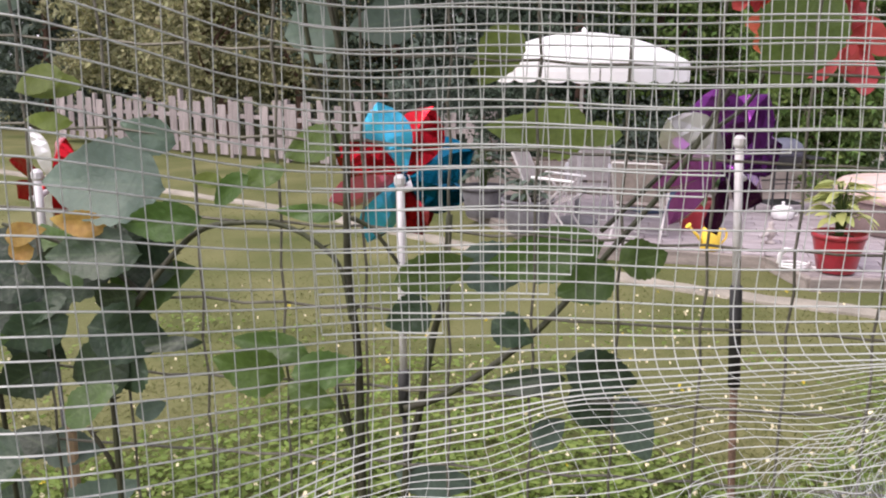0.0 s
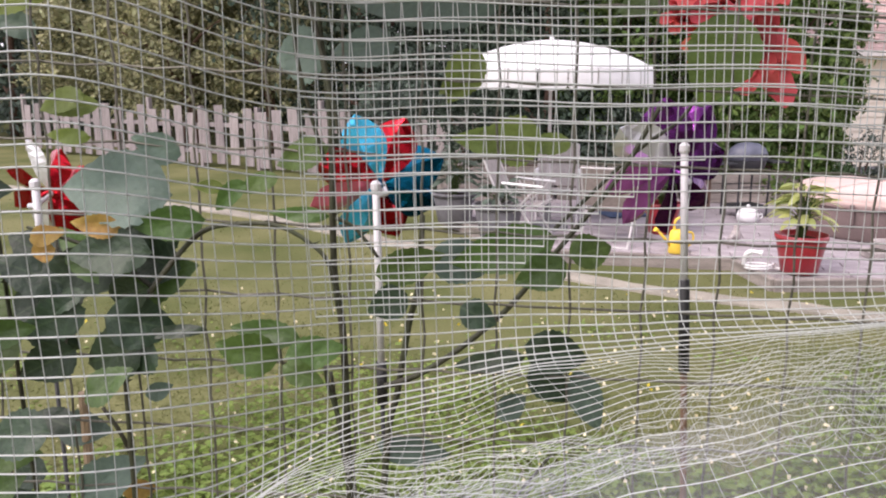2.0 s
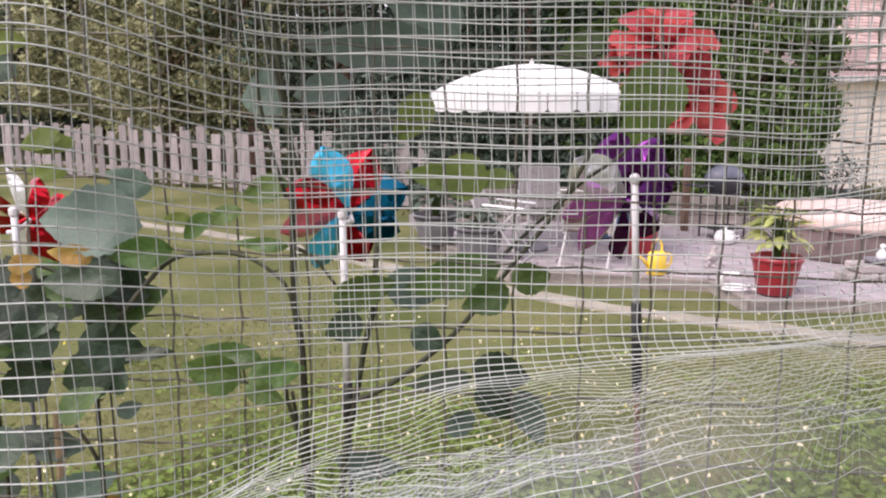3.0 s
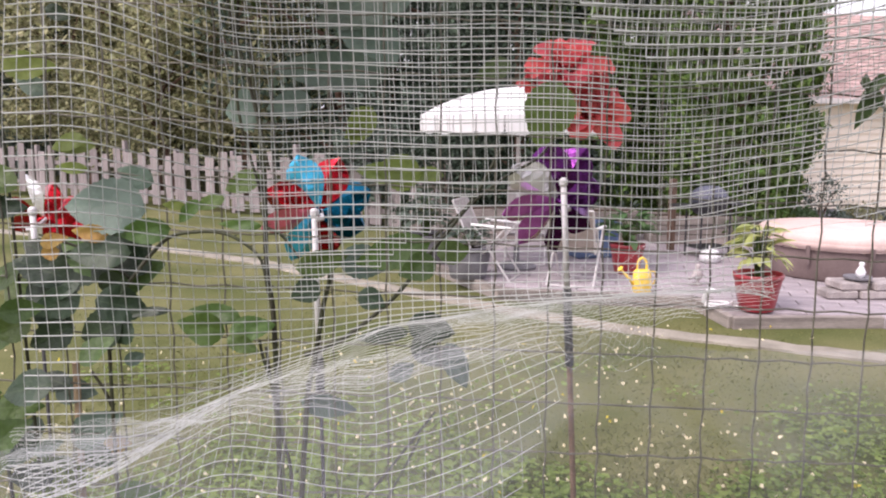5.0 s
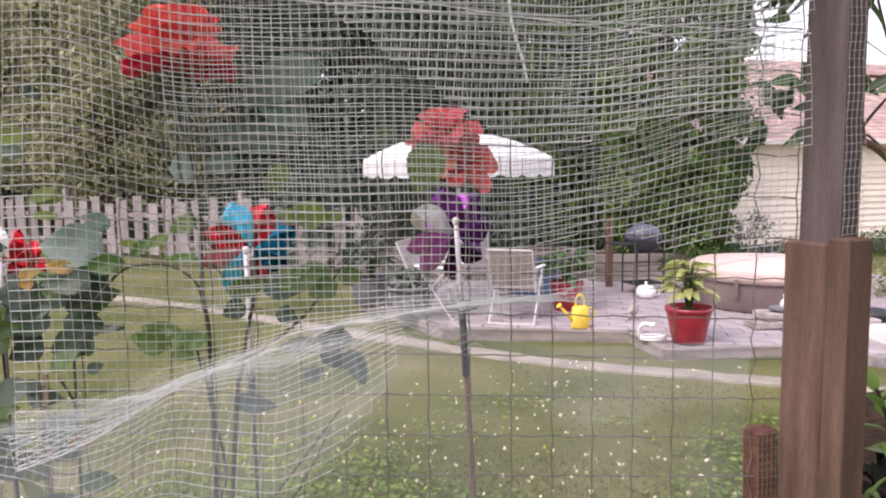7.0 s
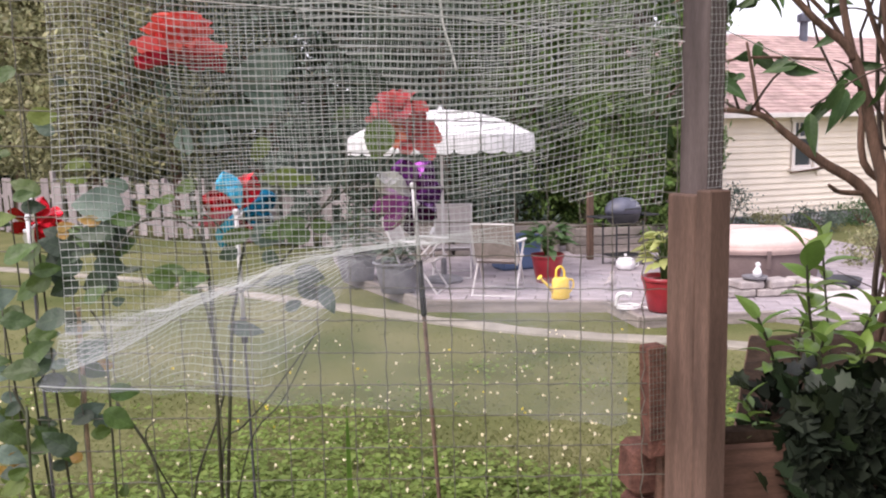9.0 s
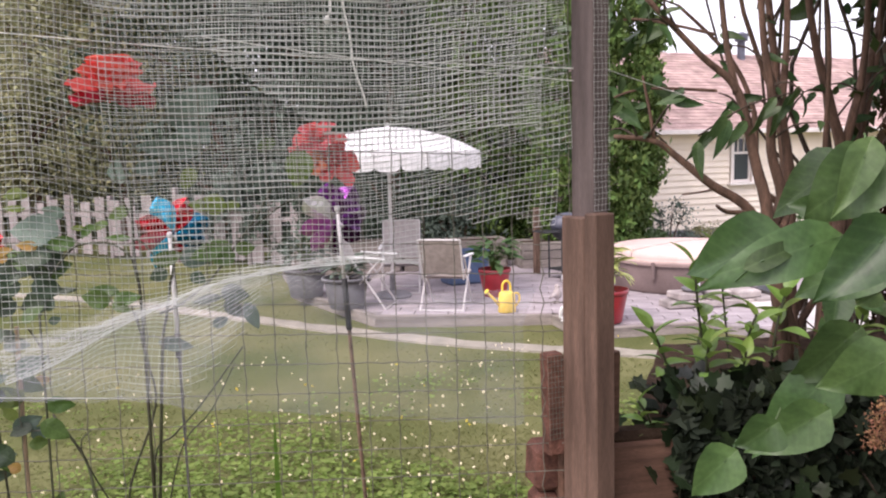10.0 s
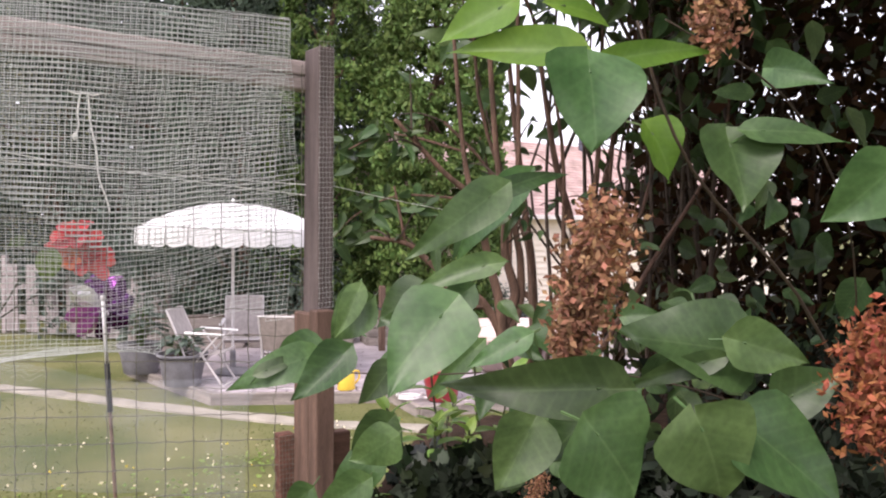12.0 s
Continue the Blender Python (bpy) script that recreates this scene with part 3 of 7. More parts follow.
def build_house():
    """Frame: x along the wall to the right, y into the house, z up; origin at the window's middle on the ground."""
    h = thing("house", "cream lap-sided house with a pinkish shingle roof", "house", pose(HO.x, HO.y, 0, 0, 0, HA))
    x0, x1, z0, z1 = -2.9, 9.0, 0.18, 2.3
    core = Shape()
    wx0, wx1, wz0, wz1 = -0.27, 0.27, 1.08, 2.04
    for a, b, c, d in ((x0, wx0, z0 - 0.4, z1), (wx1, x1, z0 - 0.4, z1), (wx0, wx1, z0 - 0.4, wz0), (wx0, wx1, wz1, z1)):
        core.box(b - a, 0.14, d - c, pose((a + b) / 2, 0.11, (c + d) / 2), c=0)
    core.box(0.14, 7.0, z1 - z0 + 0.4, pose(x0 + 0.07, 3.6, (z0 + z1) / 2 - 0.2), c=0)
    core.box(x1 - x0, 0.14, z1 - z0 + 0.4, pose((x0 + x1) / 2, 7.1, (z0 + z1) / 2 - 0.2), c=0)
    core.box(0.14, 7.0, z1 - z0 + 0.4, pose(x1 - 0.07, 3.6, (z0 + z1) / 2 - 0.2), c=0)
    wall = part("wall", core, "siding", h, "cream painted wall")
    rows, hgt = 17, 0.125
    for i in range(rows):
        z = z0 + i * hgt
        spans = [(x0, x1)] if z + hgt <= wz0 - 0.05 or z >= wz1 + 0.05 else [(x0, wx0 - 0.08), (wx1 + 0.08, x1)]
        for a, b in spans:
            s = Shape()
            s.add([(a, 0.035, z), (b, 0.035, z), (b, 0.03, z + 0.012), (a, 0.03, z + 0.012), (a, 0.035, z + hgt + 0.01), (b, 0.035, z + hgt + 0.01), (a, 0.0, z), (b, 0.0, z)],
                  [(6, 7, 5, 4), (0, 1, 7, 6)])
            part("siding_board", s, "siding", wall)
    for x in np.arange(x0, x1, 0.42):
        for k in range(2):
            s = Shape().box(0.4, 0.06, 0.2, pose(x + 0.2 + 0.2 * k, 0.03, z0 - 0.12 - 0.215 * k), c=0.012)
            part("foundation_block", s, "foundation", wall, "grey foundation block")
    pitch, depth = radians(27), 4.6
    roof_z, over = z1 + 0.05, 0.35
    slab = Shape()
    c, sn = math.cos(pitch), math.sin(pitch)
    slab.add([(x0 - 0.3, -over, roof_z - over * sn / c), (x1 + 0.3, -over, roof_z - over * sn / c), (x1 + 0.3, 3.6, roof_z + 3.6 * sn / c), (x0 - 0.3, 3.6, roof_z + 3.6 * sn / c),
              (x1 + 0.3, 7.6, roof_z - over * sn / c), (x0 - 0.3, 7.6, roof_z - over * sn / c)], [(0, 1, 2, 3), (3, 2, 4, 5), (0, 3, 5), (1, 4, 2)])
    roof = part("roof", slab, "roof", h, "pinkish weathered shingle roof")
    P = []
    rng = np.random.default_rng(3)
    course = 0.17
    for k in range(int((3.6 + over) / c / course) + 1):
        y0 = -over - 0.03 + k * course * c
        zz = roof_z + y0 * sn / c
        x = x0 - 0.35 + (k % 2) * 0.15
        while x < x1 + 0.3:
            w = rng.uniform(0.26, 0.34)
            t = rng.uniform(0.012, 0.022)
            P.append([(x, y0, zz + t), (x + w, y0, zz + t), (x + w, y0 + course * c * 1.05, zz + course * sn + 0.006), (x, y0 + course * c * 1.05, zz + course * sn + 0.006)])
            P.append([(x, y0, zz - 0.005), (x + w, y0, zz - 0.005), (x + w, y0, zz + t), (x, y0, zz + t)])
            x += w + 0.006
    tagged(part("shingles", quads("shingles", P), "roof", roof), kind="stuff")
    part("fascia", Shape().box(x1 - x0 + 0.6, 0.03, 0.09, pose((x0 + x1) / 2, -over - 0.02, roof_z - over * sn / c - 0.03), c=0.005), "trim", h, "white eave board")
    part("soffit", Shape().box(x1 - x0 + 0.5, over, 0.015, pose((x0 + x1) / 2, -over / 2, roof_z - over * sn / c - 0.03), c=0), "trim", h)
    win = part("window", Shape().box(0.08, 0.05, wz1 - wz0 + 0.02, pose(wx0 - 0.02, 0.0, (wz0 + wz1) / 2)).box(0.08, 0.05, wz1 - wz0 + 0.02, pose(wx1 + 0.02, 0.0, (wz0 + wz1) / 2))
               .box(0.74, 0.055, 0.11, pose(0, -0.001, wz1 + 0.04)), "trim", h, "white double-hung window with small upper panes")
    part("sill", Shape().box(0.8, 0.12, 0.06, pose(0, -0.03, wz0 - 0.02)), "trim", win)
    sash = Shape().box(0.05, 0.05, 0.95, pose(wx0 + 0.03, 0.07, 1.57)).box(0.05, 0.05, 0.95, pose(wx1 - 0.03, 0.07, 1.57)).box(0.5, 0.05, 0.05, pose(0, 0.068, 1.7)).box(0.5, 0.05, 0.05, pose(0, 0.069, 2.02)).box(0.5, 0.05, 0.06, pose(0, 0.069, 1.11))
    for x in (-0.08, 0.08):
        sash.box(0.022, 0.03, 0.3, pose(x, 0.067, 1.86), c=0.002)
    part("sash", sash, "trim", win)
    part("pane", Shape().box(0.48, 0.008, 0.31, pose(0, 0.082, 1.86), c=0), "glass", win)
    part("pane", Shape().box(0.48, 0.008, 0.56, pose(0, 0.083, 1.4), c=0), "glass", win)
    # black board that stands in for the unlit room behind the panes
    part("room_dark", Shape().box(0.6, 0.02, 1.0, pose(0, 0.192, 1.57), c=0), "black", win)
    part("vent_pipe", Shape().lathe([(0.1, 0), (0.1, 0.5), (0.17, 0.51), (0.17, 0.68), (0.05, 0.74)], 14, pose(3.15, 3.4, roof_z + 3.4 * sn / c - 0.05)), "bluegrey", roof, "dark roof vent")


build_house()


# ---- picket fence ----
def build_fence():
    a, b = Vector((-10.2, 21.7, LAWN)), Vector((1.0, 13.55, LAWN))
    d = (b - a)
    ln = d.length
    ang = math.degrees(math.atan2(d.y, d.x))
    f = thing("picket_fence", "weathered pale wooden picket fence at the lawn's end", "fence", pose(a.x, a.y, a.z, 0, 0, ang))
    rng = random.Random(8)
    sections = int(ln / 1.85) + 1
    w = ln / sections
    picket = {}
    for s in range(sections + 1):
        tall = 1.34 if s % 3 else 1.5
        part("fence_post", Shape().box(0.1, 0.1, tall, pose(0, 0, tall / 2 - 0.05), c=0.01), "picket", f, m=pose(s * w, 0.07, 0, 0, 0, rng.uniform(-4, 4)))
        if s == sections:
            break
        dz, step = rng.uniform(-0.05, 0.05), rng.uniform(-0.6, 0.6)
        for z in (0.32, 0.88):
            part("fence_rail", Shape().box(w + 0.02, 0.04, 0.09, c=0.006), "picket", f, m=pose((s + 0.5) * w, 0.045, z + dz, 0, step, 0))
        n = 4
        for k in range(n):
            key = rng.randrange(4)
            if key not in picket:
                h = 1.08 + 0.05 * (key % 4)
                picket[key] = Shape().box(0.26, 0.022, h, pose(0, 0, h / 2), c=0.006).mesh("picket")
                picket[key].materials.append(M["picket"])
            part("picket", picket[key], "picket", f, m=pose((s + (k + 0.5) / n) * w, 0.012 + rng.uniform(-0.004, 0.004), 0.06 + dz, rng.uniform(-1, 1), rng.uniform(-2.2, 2.2), 0))


build_fence()


# ---- trees and hedges ----
def crown_points(n, clumps, shape, rng, tight):
    """Leaf places in clumps inside shape(rng) -> point."""
    c = np.array([shape(rng) for _ in range(clumps)])
    pick = rng.integers(0, clumps, n)
    size = rng.uniform(0.5, 1.3, clumps)[pick][:, None]
    return c[pick] + rng.normal(size=(n, 3)) * tight * size * np.array([1, 1, 0.75])


def build_tree(name, label, x, y, height, radius, low, leaves, size, material, seed, trunk=0.14, clumps=120, column=False, tight=0.3):
    rng = np.random.default_rng(seed)
    t = thing(name, label, "tree", pose(x, y, LAWN))
    rr = random.Random(seed)
    s = Shape()
    top = height * (0.9 if column else 0.75)
    s.tube(curve_points([(rr.uniform(-.15, .15) * k, rr.uniform(-.15, .15) * k, top * k / 4 - 0.05 * (k == 0)) for k in range(5)], 3), [trunk * (1 - 0.85 * i / 12) for i in range(13)], 8)
    for k in range(9):
        z = low + (height - low) * (k + 0.5) / 10
        a = k * 2.4 + rr.uniform(-.4, .4)
        r = radius * (0.8 if not column else 0.6)
        s.tube(curve_points([(0, 0, z - 0.3), (r * .5 * math.cos(a), r * .5 * math.sin(a), z + 0.1), (r * math.cos(a + .2), r * math.sin(a + .2), z + 0.5)], 3),
               [trunk * 0.45 * (1 - 0.8 * i / 6) for i in range(7)], 6)
    part("trunk", s, "bark", t, "brown trunk with limbs", True)

    def shell(g):
        u = g.uniform(0, 1)
        z = low + (height - low) * u
        if column:
            prof = min(1.0, 0.72 + 1.6 * u) * (1 - max(0, u - 0.5) / 0.5) ** 0.55
        else:
            prof = math.sin(math.pi * min(1, 0.12 + 0.86 * u)) ** 0.6
        a = g.uniform(0, 2 * math.pi)
        r = radius * prof * math.sqrt(g.uniform(0.6 if column else 0.25, 1)) * ((0.97 + 0.04 * math.sin(5 * a + 7 * u + seed)) if column else (0.82 + 0.3 * math.sin(3 * a + 5 * u + seed)))
        return (r * math.cos(a), r * math.sin(a), z)
    P = crown_points(leaves, clumps, shell, rng, tight)
    P[:, 2] = np.maximum(P[:, 2], 0.05)
    part("crown", quads("crown", leaf_quads(P, size, rng, 0.45, 0.0 if not column else -0.8)), material, t)
    return t


TREES = [
    ("shrub_tree", "tall olive-green shrub with pale leaves behind the fence", -8.6, 24.0, 7.5, 3.2, 1.5, 21000, 0.1, "olive", 11, 190, 0.34),
    ("shrub_tree", "tall olive-green shrub with pale leaves behind the fence", -3.6, 20.6, 7.0, 2.8, 1.5, 21000, 0.09, "olive", 12, 190, 0.3),
    ("olive_tree", "tall olive-leaved tree behind the fence", -6.2, 22.4, 8.5, 3.0, 1.3, 20000, 0.1, "olive", 13, 170, 0.32),
    ("dark_tree", "dark broad-leaved tree behind the fence", -1.0, 18.6, 8.5, 2.7, 0.2, 18000, 0.085, "darkleaf", 14, 180, 0.38),
    ("grey_tree", "grey-green leafy tree behind the patio", 1.6, 17.6, 9.0, 2.7, 0.2, 20000, 0.085, "greyleaf", 15, 200, 0.38),
    ("dark_tree", "dark leafy tree behind the patio", 4.0, 16.8, 9.0, 2.5, 0.2, 18000, 0.085, "darkleaf", 16, 190, 0.38),
]
FAR_TREES = [
    ("grey_tree", "grey-green leafy tree far behind the lawn", -13.0, 27.0, 9.0, 4.0, 0.3, 14000, 0.13, "greyleaf", 17, 150, 0.5),
    ("dark_tree", "dark leafy tree far behind the garden", 0.2, 25.0, 12.0, 5.0, 0.5, 16000, 0.15, "darkleaf", 18, 160, 0.6),
    ("dark_tree", "dark leafy tree far behind the garden", -15.0, 36.0, 14.0, 6.5, 0.5, 16000, 0.24, "darkleaf", 24, 170, 0.8),
    ("grey_tree", "grey-green leafy tree far behind the garden", -3.0, 34.0, 14.0, 6.5, 0.5, 18000, 0.24, "greyleaf", 25, 180, 0.8),
    ("dark_tree", "dark leafy tree far behind the patio", 4.5, 24.0, 12.0, 4.5, 0.5, 18000, 0.16, "darkleaf", 26, 170, 0.6),
    ("olive_tree", "pale olive-leaved shrub along the fence", -5.6, 20.9, 4.2, 1.9, 1.0, 9000, 0.075, "olive", 27, 110, 0.32),
    ("dark_tree", "dark leafy tree far behind the garden", -8.0, 31.0, 12.0, 6.0, 0.5, 14000, 0.19, "darkleaf", 19, 150, 0.7),
]
for nm, lab, x, y, h, r, low, n, sz, mt, seed, cl, tg in TREES + FAR_TREES:
    build_tree(nm, lab, x, y, h, r, low, n, sz, mt, seed, 0.15, cl, False, tg)
build_tree("cypress_tree", "tall green columnar cypress beside the house", 5.38, 12.0, 8.6, 1.13, 0.1, 90000, 0.062, "cypress", 21, 0.12, 2000, True, 0.075)
build_tree("cypress_tree", "tall green columnar cypress beside the patio", 3.7, 13.6, 8.6, 1.2, 0.15, 46000, 0.06, "cypress", 22, 0.12, 1000, True, 0.09)
build_tree("cypress_tree", "tall dark columnar conifer behind the umbrella", 2.2, 13.9, 7.8, 1.3, 0.15, 30000, 0.065, "darkleaf", 23, 0.12, 330, True, 0.19)


# ---- patio things ----
def build_umbrella():
    u = thing("patio_umbrella", "open white patio umbrella with a scalloped valance", "umbrella", pose(1.6, 9.5, 0, 0, 0, 14))
    R, top, rim, val = 1.2, 2.2, 1.875, 0.215
    n = 8
    s = Shape()
    rings = 6
    steps = 6
    cols = n * steps

    def skin(a, k, lift=0.0):
        seg = a / (2 * math.pi / n)
        f = seg - math.floor(seg)
        sag = 1 - 0.025 * (4 * f * (1 - f)) * k
        r = R * k * sag
        z = top - (top - rim) * (0.16 * k + 0.84 * k ** 2.2) - 0.012 * 4 * f * (1 - f) * k + lift
        return r * math.cos(a), r * math.sin(a), z
    verts = [(0, 0, top)]
    for i in range(1, rings + 1):
        verts += [skin(2 * math.pi * j / cols, i / rings) for j in range(cols)]
    faces = [(0, 1 + j, 1 + (j + 1) % cols) for j in range(cols)]
    for i in range(rings - 1):
        faces += [(1 + i * cols + j, 1 + (i + 1) * cols + j, 1 + (i + 1) * cols + (j + 1) % cols, 1 + i * cols + (j + 1) % cols) for j in range(cols)]
    part("canopy", s.add(verts, faces), "canvas", u, "white cloth canopy", True)
    per = 3
    for i in range(n):
        for k in range(per):
            a0 = 2 * math.pi * (i + (k + 0.03) / per) / n
            a1 = 2 * math.pi * (i + (k + 0.97) / per) / n
            pv, pf = [], []
            m = 7
            for j in range(m):
                a = a0 + (a1 - a0) * j / (m - 1)
                x, y, z = skin(a, 1.0)
                d = val * (0.86 + 0.14 * (1 - (2 * j / (m - 1) - 1) ** 4))
                pv += [(x, y, z + 0.006), (x * 1.008, y * 1.008, z - d * 0.5), (x * 1.004, y * 1.004, z - d)]
            for j in range(m - 1):
                for q in range(2):
                    b = j * 3 + q
                    pf.append((b, b + 3, b + 4, b + 1))
            part("valance_flap", Shape().add(pv, pf), "canvas", u)
    for i in range(n):
        a = 2 * math.pi * i / n
        part("rib", Shape().tube([skin(a, k / 5, -0.012) for k in range(6)], 0.006, 5), "whitemetal", u)
        p = skin(a, 0.55, -0.015)
        part("strut", Shape().tube([(0.02 * math.cos(a), 0.02 * math.sin(a), 1.62), p], 0.005, 5), "whitemetal", u)
    part("pole", Shape().tube([(0, 0, 0), (0, 0, top + 0.01)], 0.02, 10), "whitemetal", u)
    part("finial", Shape().lathe([(0.02, 0), (0.028, 0.01), (0.024, 0.03), (0.01, 0.045), (0.004, 0.055)], 10, pose(0, 0, top)), "white", u)
    part("base", Shape().lathe([(0.24, 0), (0.25, 0.03), (0.2, 0.06), (0.04, 0.09), (0.035, 0.3), (0.025, 0.31)], 20), "greypot", u, "grey umbrella base")


build_umbrella()


def build_chair(label, at, fabric, back_h=0.56, lean=17, slats=False):
    """A folding garden chair; it faces its own -y."""
    c = thing("folding_chair", label, "chair", at, "chairs on the patio")
    w, sz, r = 0.5, 0.4, 0.0125
    tl = math.tan(radians(lean))
    for sx in (-1, 1):
        x = sx * w / 2
        part("back_tube", Shape().tube(curve_points([(x, 0.2, sz - 0.04), (x, 0.2 + tl * back_h * 0.5, sz + back_h * 0.5), (x, 0.2 + tl * back_h, sz + back_h)], 3), r, 8), "whitemetal", c)
        part("leg", Shape().tube([(x, -0.26, 0.0), (x, 0.16, 0.62)], r, 8), "whitemetal", c)
        part("leg", Shape().tube([(x * 1.03, 0.34, 0.0), (x * 1.03, -0.2, 0.6)], r, 8), "whitemetal", c)
        part("armrest", Shape().box(0.045, 0.48, 0.028, pose(x * 1.05, -0.04, 0.625, 3, 0, 0), c=0.012), "white", c, "white plastic armrest")
    part("back_tube", Shape().tube([(-w / 2, 0.2 + tl * back_h, sz + back_h), (w / 2, 0.2 + tl * back_h, sz + back_h)], r, 8), "whitemetal", c)
    for y, z in ((-0.26, 0.0), (0.34, 0.0), (-0.24, sz)):
        part("crossbar", Shape().tube([(-w / 2, y, z + 0.012), (w / 2, y, z + 0.012)], r, 8), "whitemetal", c)
    n = 7
    if slats:
        for k in range(n):
            y = -0.24 + 0.46 * k / (n - 1)
            part("seat_strap", Shape().box(w - 0.02, 0.045, 0.006, pose(0, y, sz - 0.03 * math.sin(math.pi * k / (n - 1)), 0, 0, 0), c=0.002), fabric, c)
    else:
        v = [(sx * (w / 2 - 0.012), -0.24 + 0.46 * k / n, sz - 0.05 * math.sin(math.pi * k / n)) for k in range(n + 1) for sx in (-1, 1)]
        v += [(x, y, z - 0.006) for x, y, z in v]
        m = (n + 1) * 2
        f = [(2 * k, 2 * k + 1, 2 * k + 3, 2 * k + 2) for k in range(n)] + [(m + 2 * k, m + 2 * k + 2, m + 2 * k + 3, m + 2 * k + 1) for k in range(n)]
        part("seat", Shape().add(v, f), fabric, c, "", True)
    v, f = [], []
    for k in range(n + 1):
        t = k / n
        z = sz + 0.03 + (back_h - 0.02) * t
        for j in range(5):
            x = (j / 4 - 0.5) * (w - 0.02)
            v.append((x, 0.2 + tl * (z - sz) + 0.02 * math.sin(math.pi * j / 4) * math.sin(math.pi * t) - 0.004, z))
    q = len(v)
    v += [(x, y + 0.008, z) for x, y, z in v]
    for k in range(n):
        for j in range(4):
            a = k * 5 + j
            f += [(a, a + 1, a + 6, a + 5), (q + a, q + a + 5, q + a + 6, q + a + 1)]
    part("backrest", Shape().add(v, f), fabric, c, "", True)
    return c


build_chair("white folding chair with a taupe sling, back turned to the lawn", pose(2.14, 8.6, 0, 0, 0, 155), "sling", 0.45, 22)
build_chair("white folding chair with pale fabric behind the umbrella pole", pose(1.78, 9.9, 0, 0, 0, -12), "palesling", 0.54, 10)
build_chair("white folding lounge chair with strapped seat, side on", pose(1.25, 8.95, 0, 0, 0, 66), "palesling", 0.5, 24, True)


def leaf_mesh(name, length, width, curl, material, n=6, heart=0.0, fold=0.0, pts=5):
    """A pointed leaf blade along +y from its stalk, with a sunken midrib; face up +z."""
    v, f = [], []
    for i in range(n + 1):
        t = i / n
        half = width / 2 * (math.sin(math.pi * t ** (0.75 - 0.25 * heart)) ** 0.8 if 0 < t < 1 else 0.0)
        if heart and i == 1:
            half = width / 2 * (0.75 + 0.2 * heart)
        y, z = length * t, -curl * length * t * t + 0.1 * length * t
        for j in range(pts):
            u = j / (pts - 1) * 2 - 1
            yy = y - heart * 0.13 * length * abs(u) * max(0, 1 - 3.2 * t)
            v.append((half * u, yy, z + fold * half * abs(u) + 0.02 * width * math.cos(5 * u + 4 * t)))
    for i in range(n):
        for j in range(pts - 1):
            a = i * pts + j
            f.append((a, a + 1, a + pts + 1, a + pts))
    me = mesh_of(name, v, f, True)
    me.materials.append(M[material])
    return me


def pot_plant(name, label, at, pot_mat, prof, leaf, leaves, spread, rise, seed, size, group=""):
    p = thing(name, label, "potted plant", at, group)
    body = part("pot", Shape().lathe(prof, 28), pot_mat, p, "", True)
    zt = prof[-3][1]
    part("soil", Shape().lathe([(prof[-3][0] * 0.97, zt - 0.05), (prof[-3][0] * 0.5, zt - 0.035), (0.01, zt - 0.03)], 20), "soil", p)
    rr = random.Random(seed)
    for k in range(leaves):
        a, t = k * 2.4 + rr.uniform(-0.4, 0.4), (k + 0.5) / leaves
        r = spread * (0.25 + 0.75 * math.sqrt(t)) * rr.uniform(0.4, 0.8)
        z = zt + rise * (1.05 - 0.75 * t) * rr.uniform(0.75, 1.1)
        q = Vector((r * math.cos(a), r * math.sin(a), z))
        stalk = Shape().tube(curve_points([(0.03 * math.cos(a), 0.03 * math.sin(a), zt - 0.04), (q.x * 0.4, q.y * 0.4, zt + (z - zt) * 0.7), q], 2), 0.004, 4)
        part("stalk", stalk, "roseleaf", p)
        part("leaf", leaf, "potleaf", p, m=pose(q.x, q.y, q.z, rr.uniform(-15, 35), rr.uniform(-25, 25), math.degrees(a) - 90) @ Matrix.Scale(rr.uniform(0.75, 1.25) * size, 4))
    return p


def rim_pot(r, h):
    return [(r * 0.66, 0), (r * 0.7, 0.01), (r * 0.95, h * 0.86), (r * 0.95, h * 0.87), (r * 1.0, h * 0.88), (r * 1.0, h), (r * 0.94, h), (r * 0.9, h * 0.9)]


hosta_leaf = leaf_mesh("leaf", 0.2, 0.085, 0.5, "hosta")
pot_leaf = leaf_mesh("leaf", 0.16, 0.075, 0.4, "potleaf")
grey_leaf = leaf_mesh("leaf", 0.12, 0.05, 0.4, "greyleaf")
pot_plant("red_pot_plant", "red pot with a yellow-green leafy plant at the patio edge", pose(3.58, 7.16, 0), "redpot", rim_pot(0.235, 0.36), hosta_leaf, 60, 0.21, 0.47, 1, 1.05, "red pots")
pot_plant("red_pot_plant", "red pot with a dark green leafy plant", pose(2.87, 9.1, 0), "redpot", rim_pot(0.21, 0.36), pot_leaf, 60, 0.34, 0.36, 2, 1.2, "red pots")
tubp = [(0.2, 0), (0.21, 0.01), (0.27, 0.34), (0.27, 0.345), (0.3, 0.35), (0.3, 0.38), (0.27, 0.38), (0.26, 0.34)]
pot_plant("tub_plant", "grey plastic tub with a low green plant", pose(0.95, 8.95, 0), "greypot", tubp, grey_leaf, 70, 0.3, 0.24, 3, 1.3, "grey tubs")
pot_plant("tub_plant", "grey plastic tub with a bushy grey-green plant", pose(0.5, 9.95, 0), "greypot", tubp, grey_leaf, 90, 0.34, 0.5, 4, 1.5, "grey tubs")


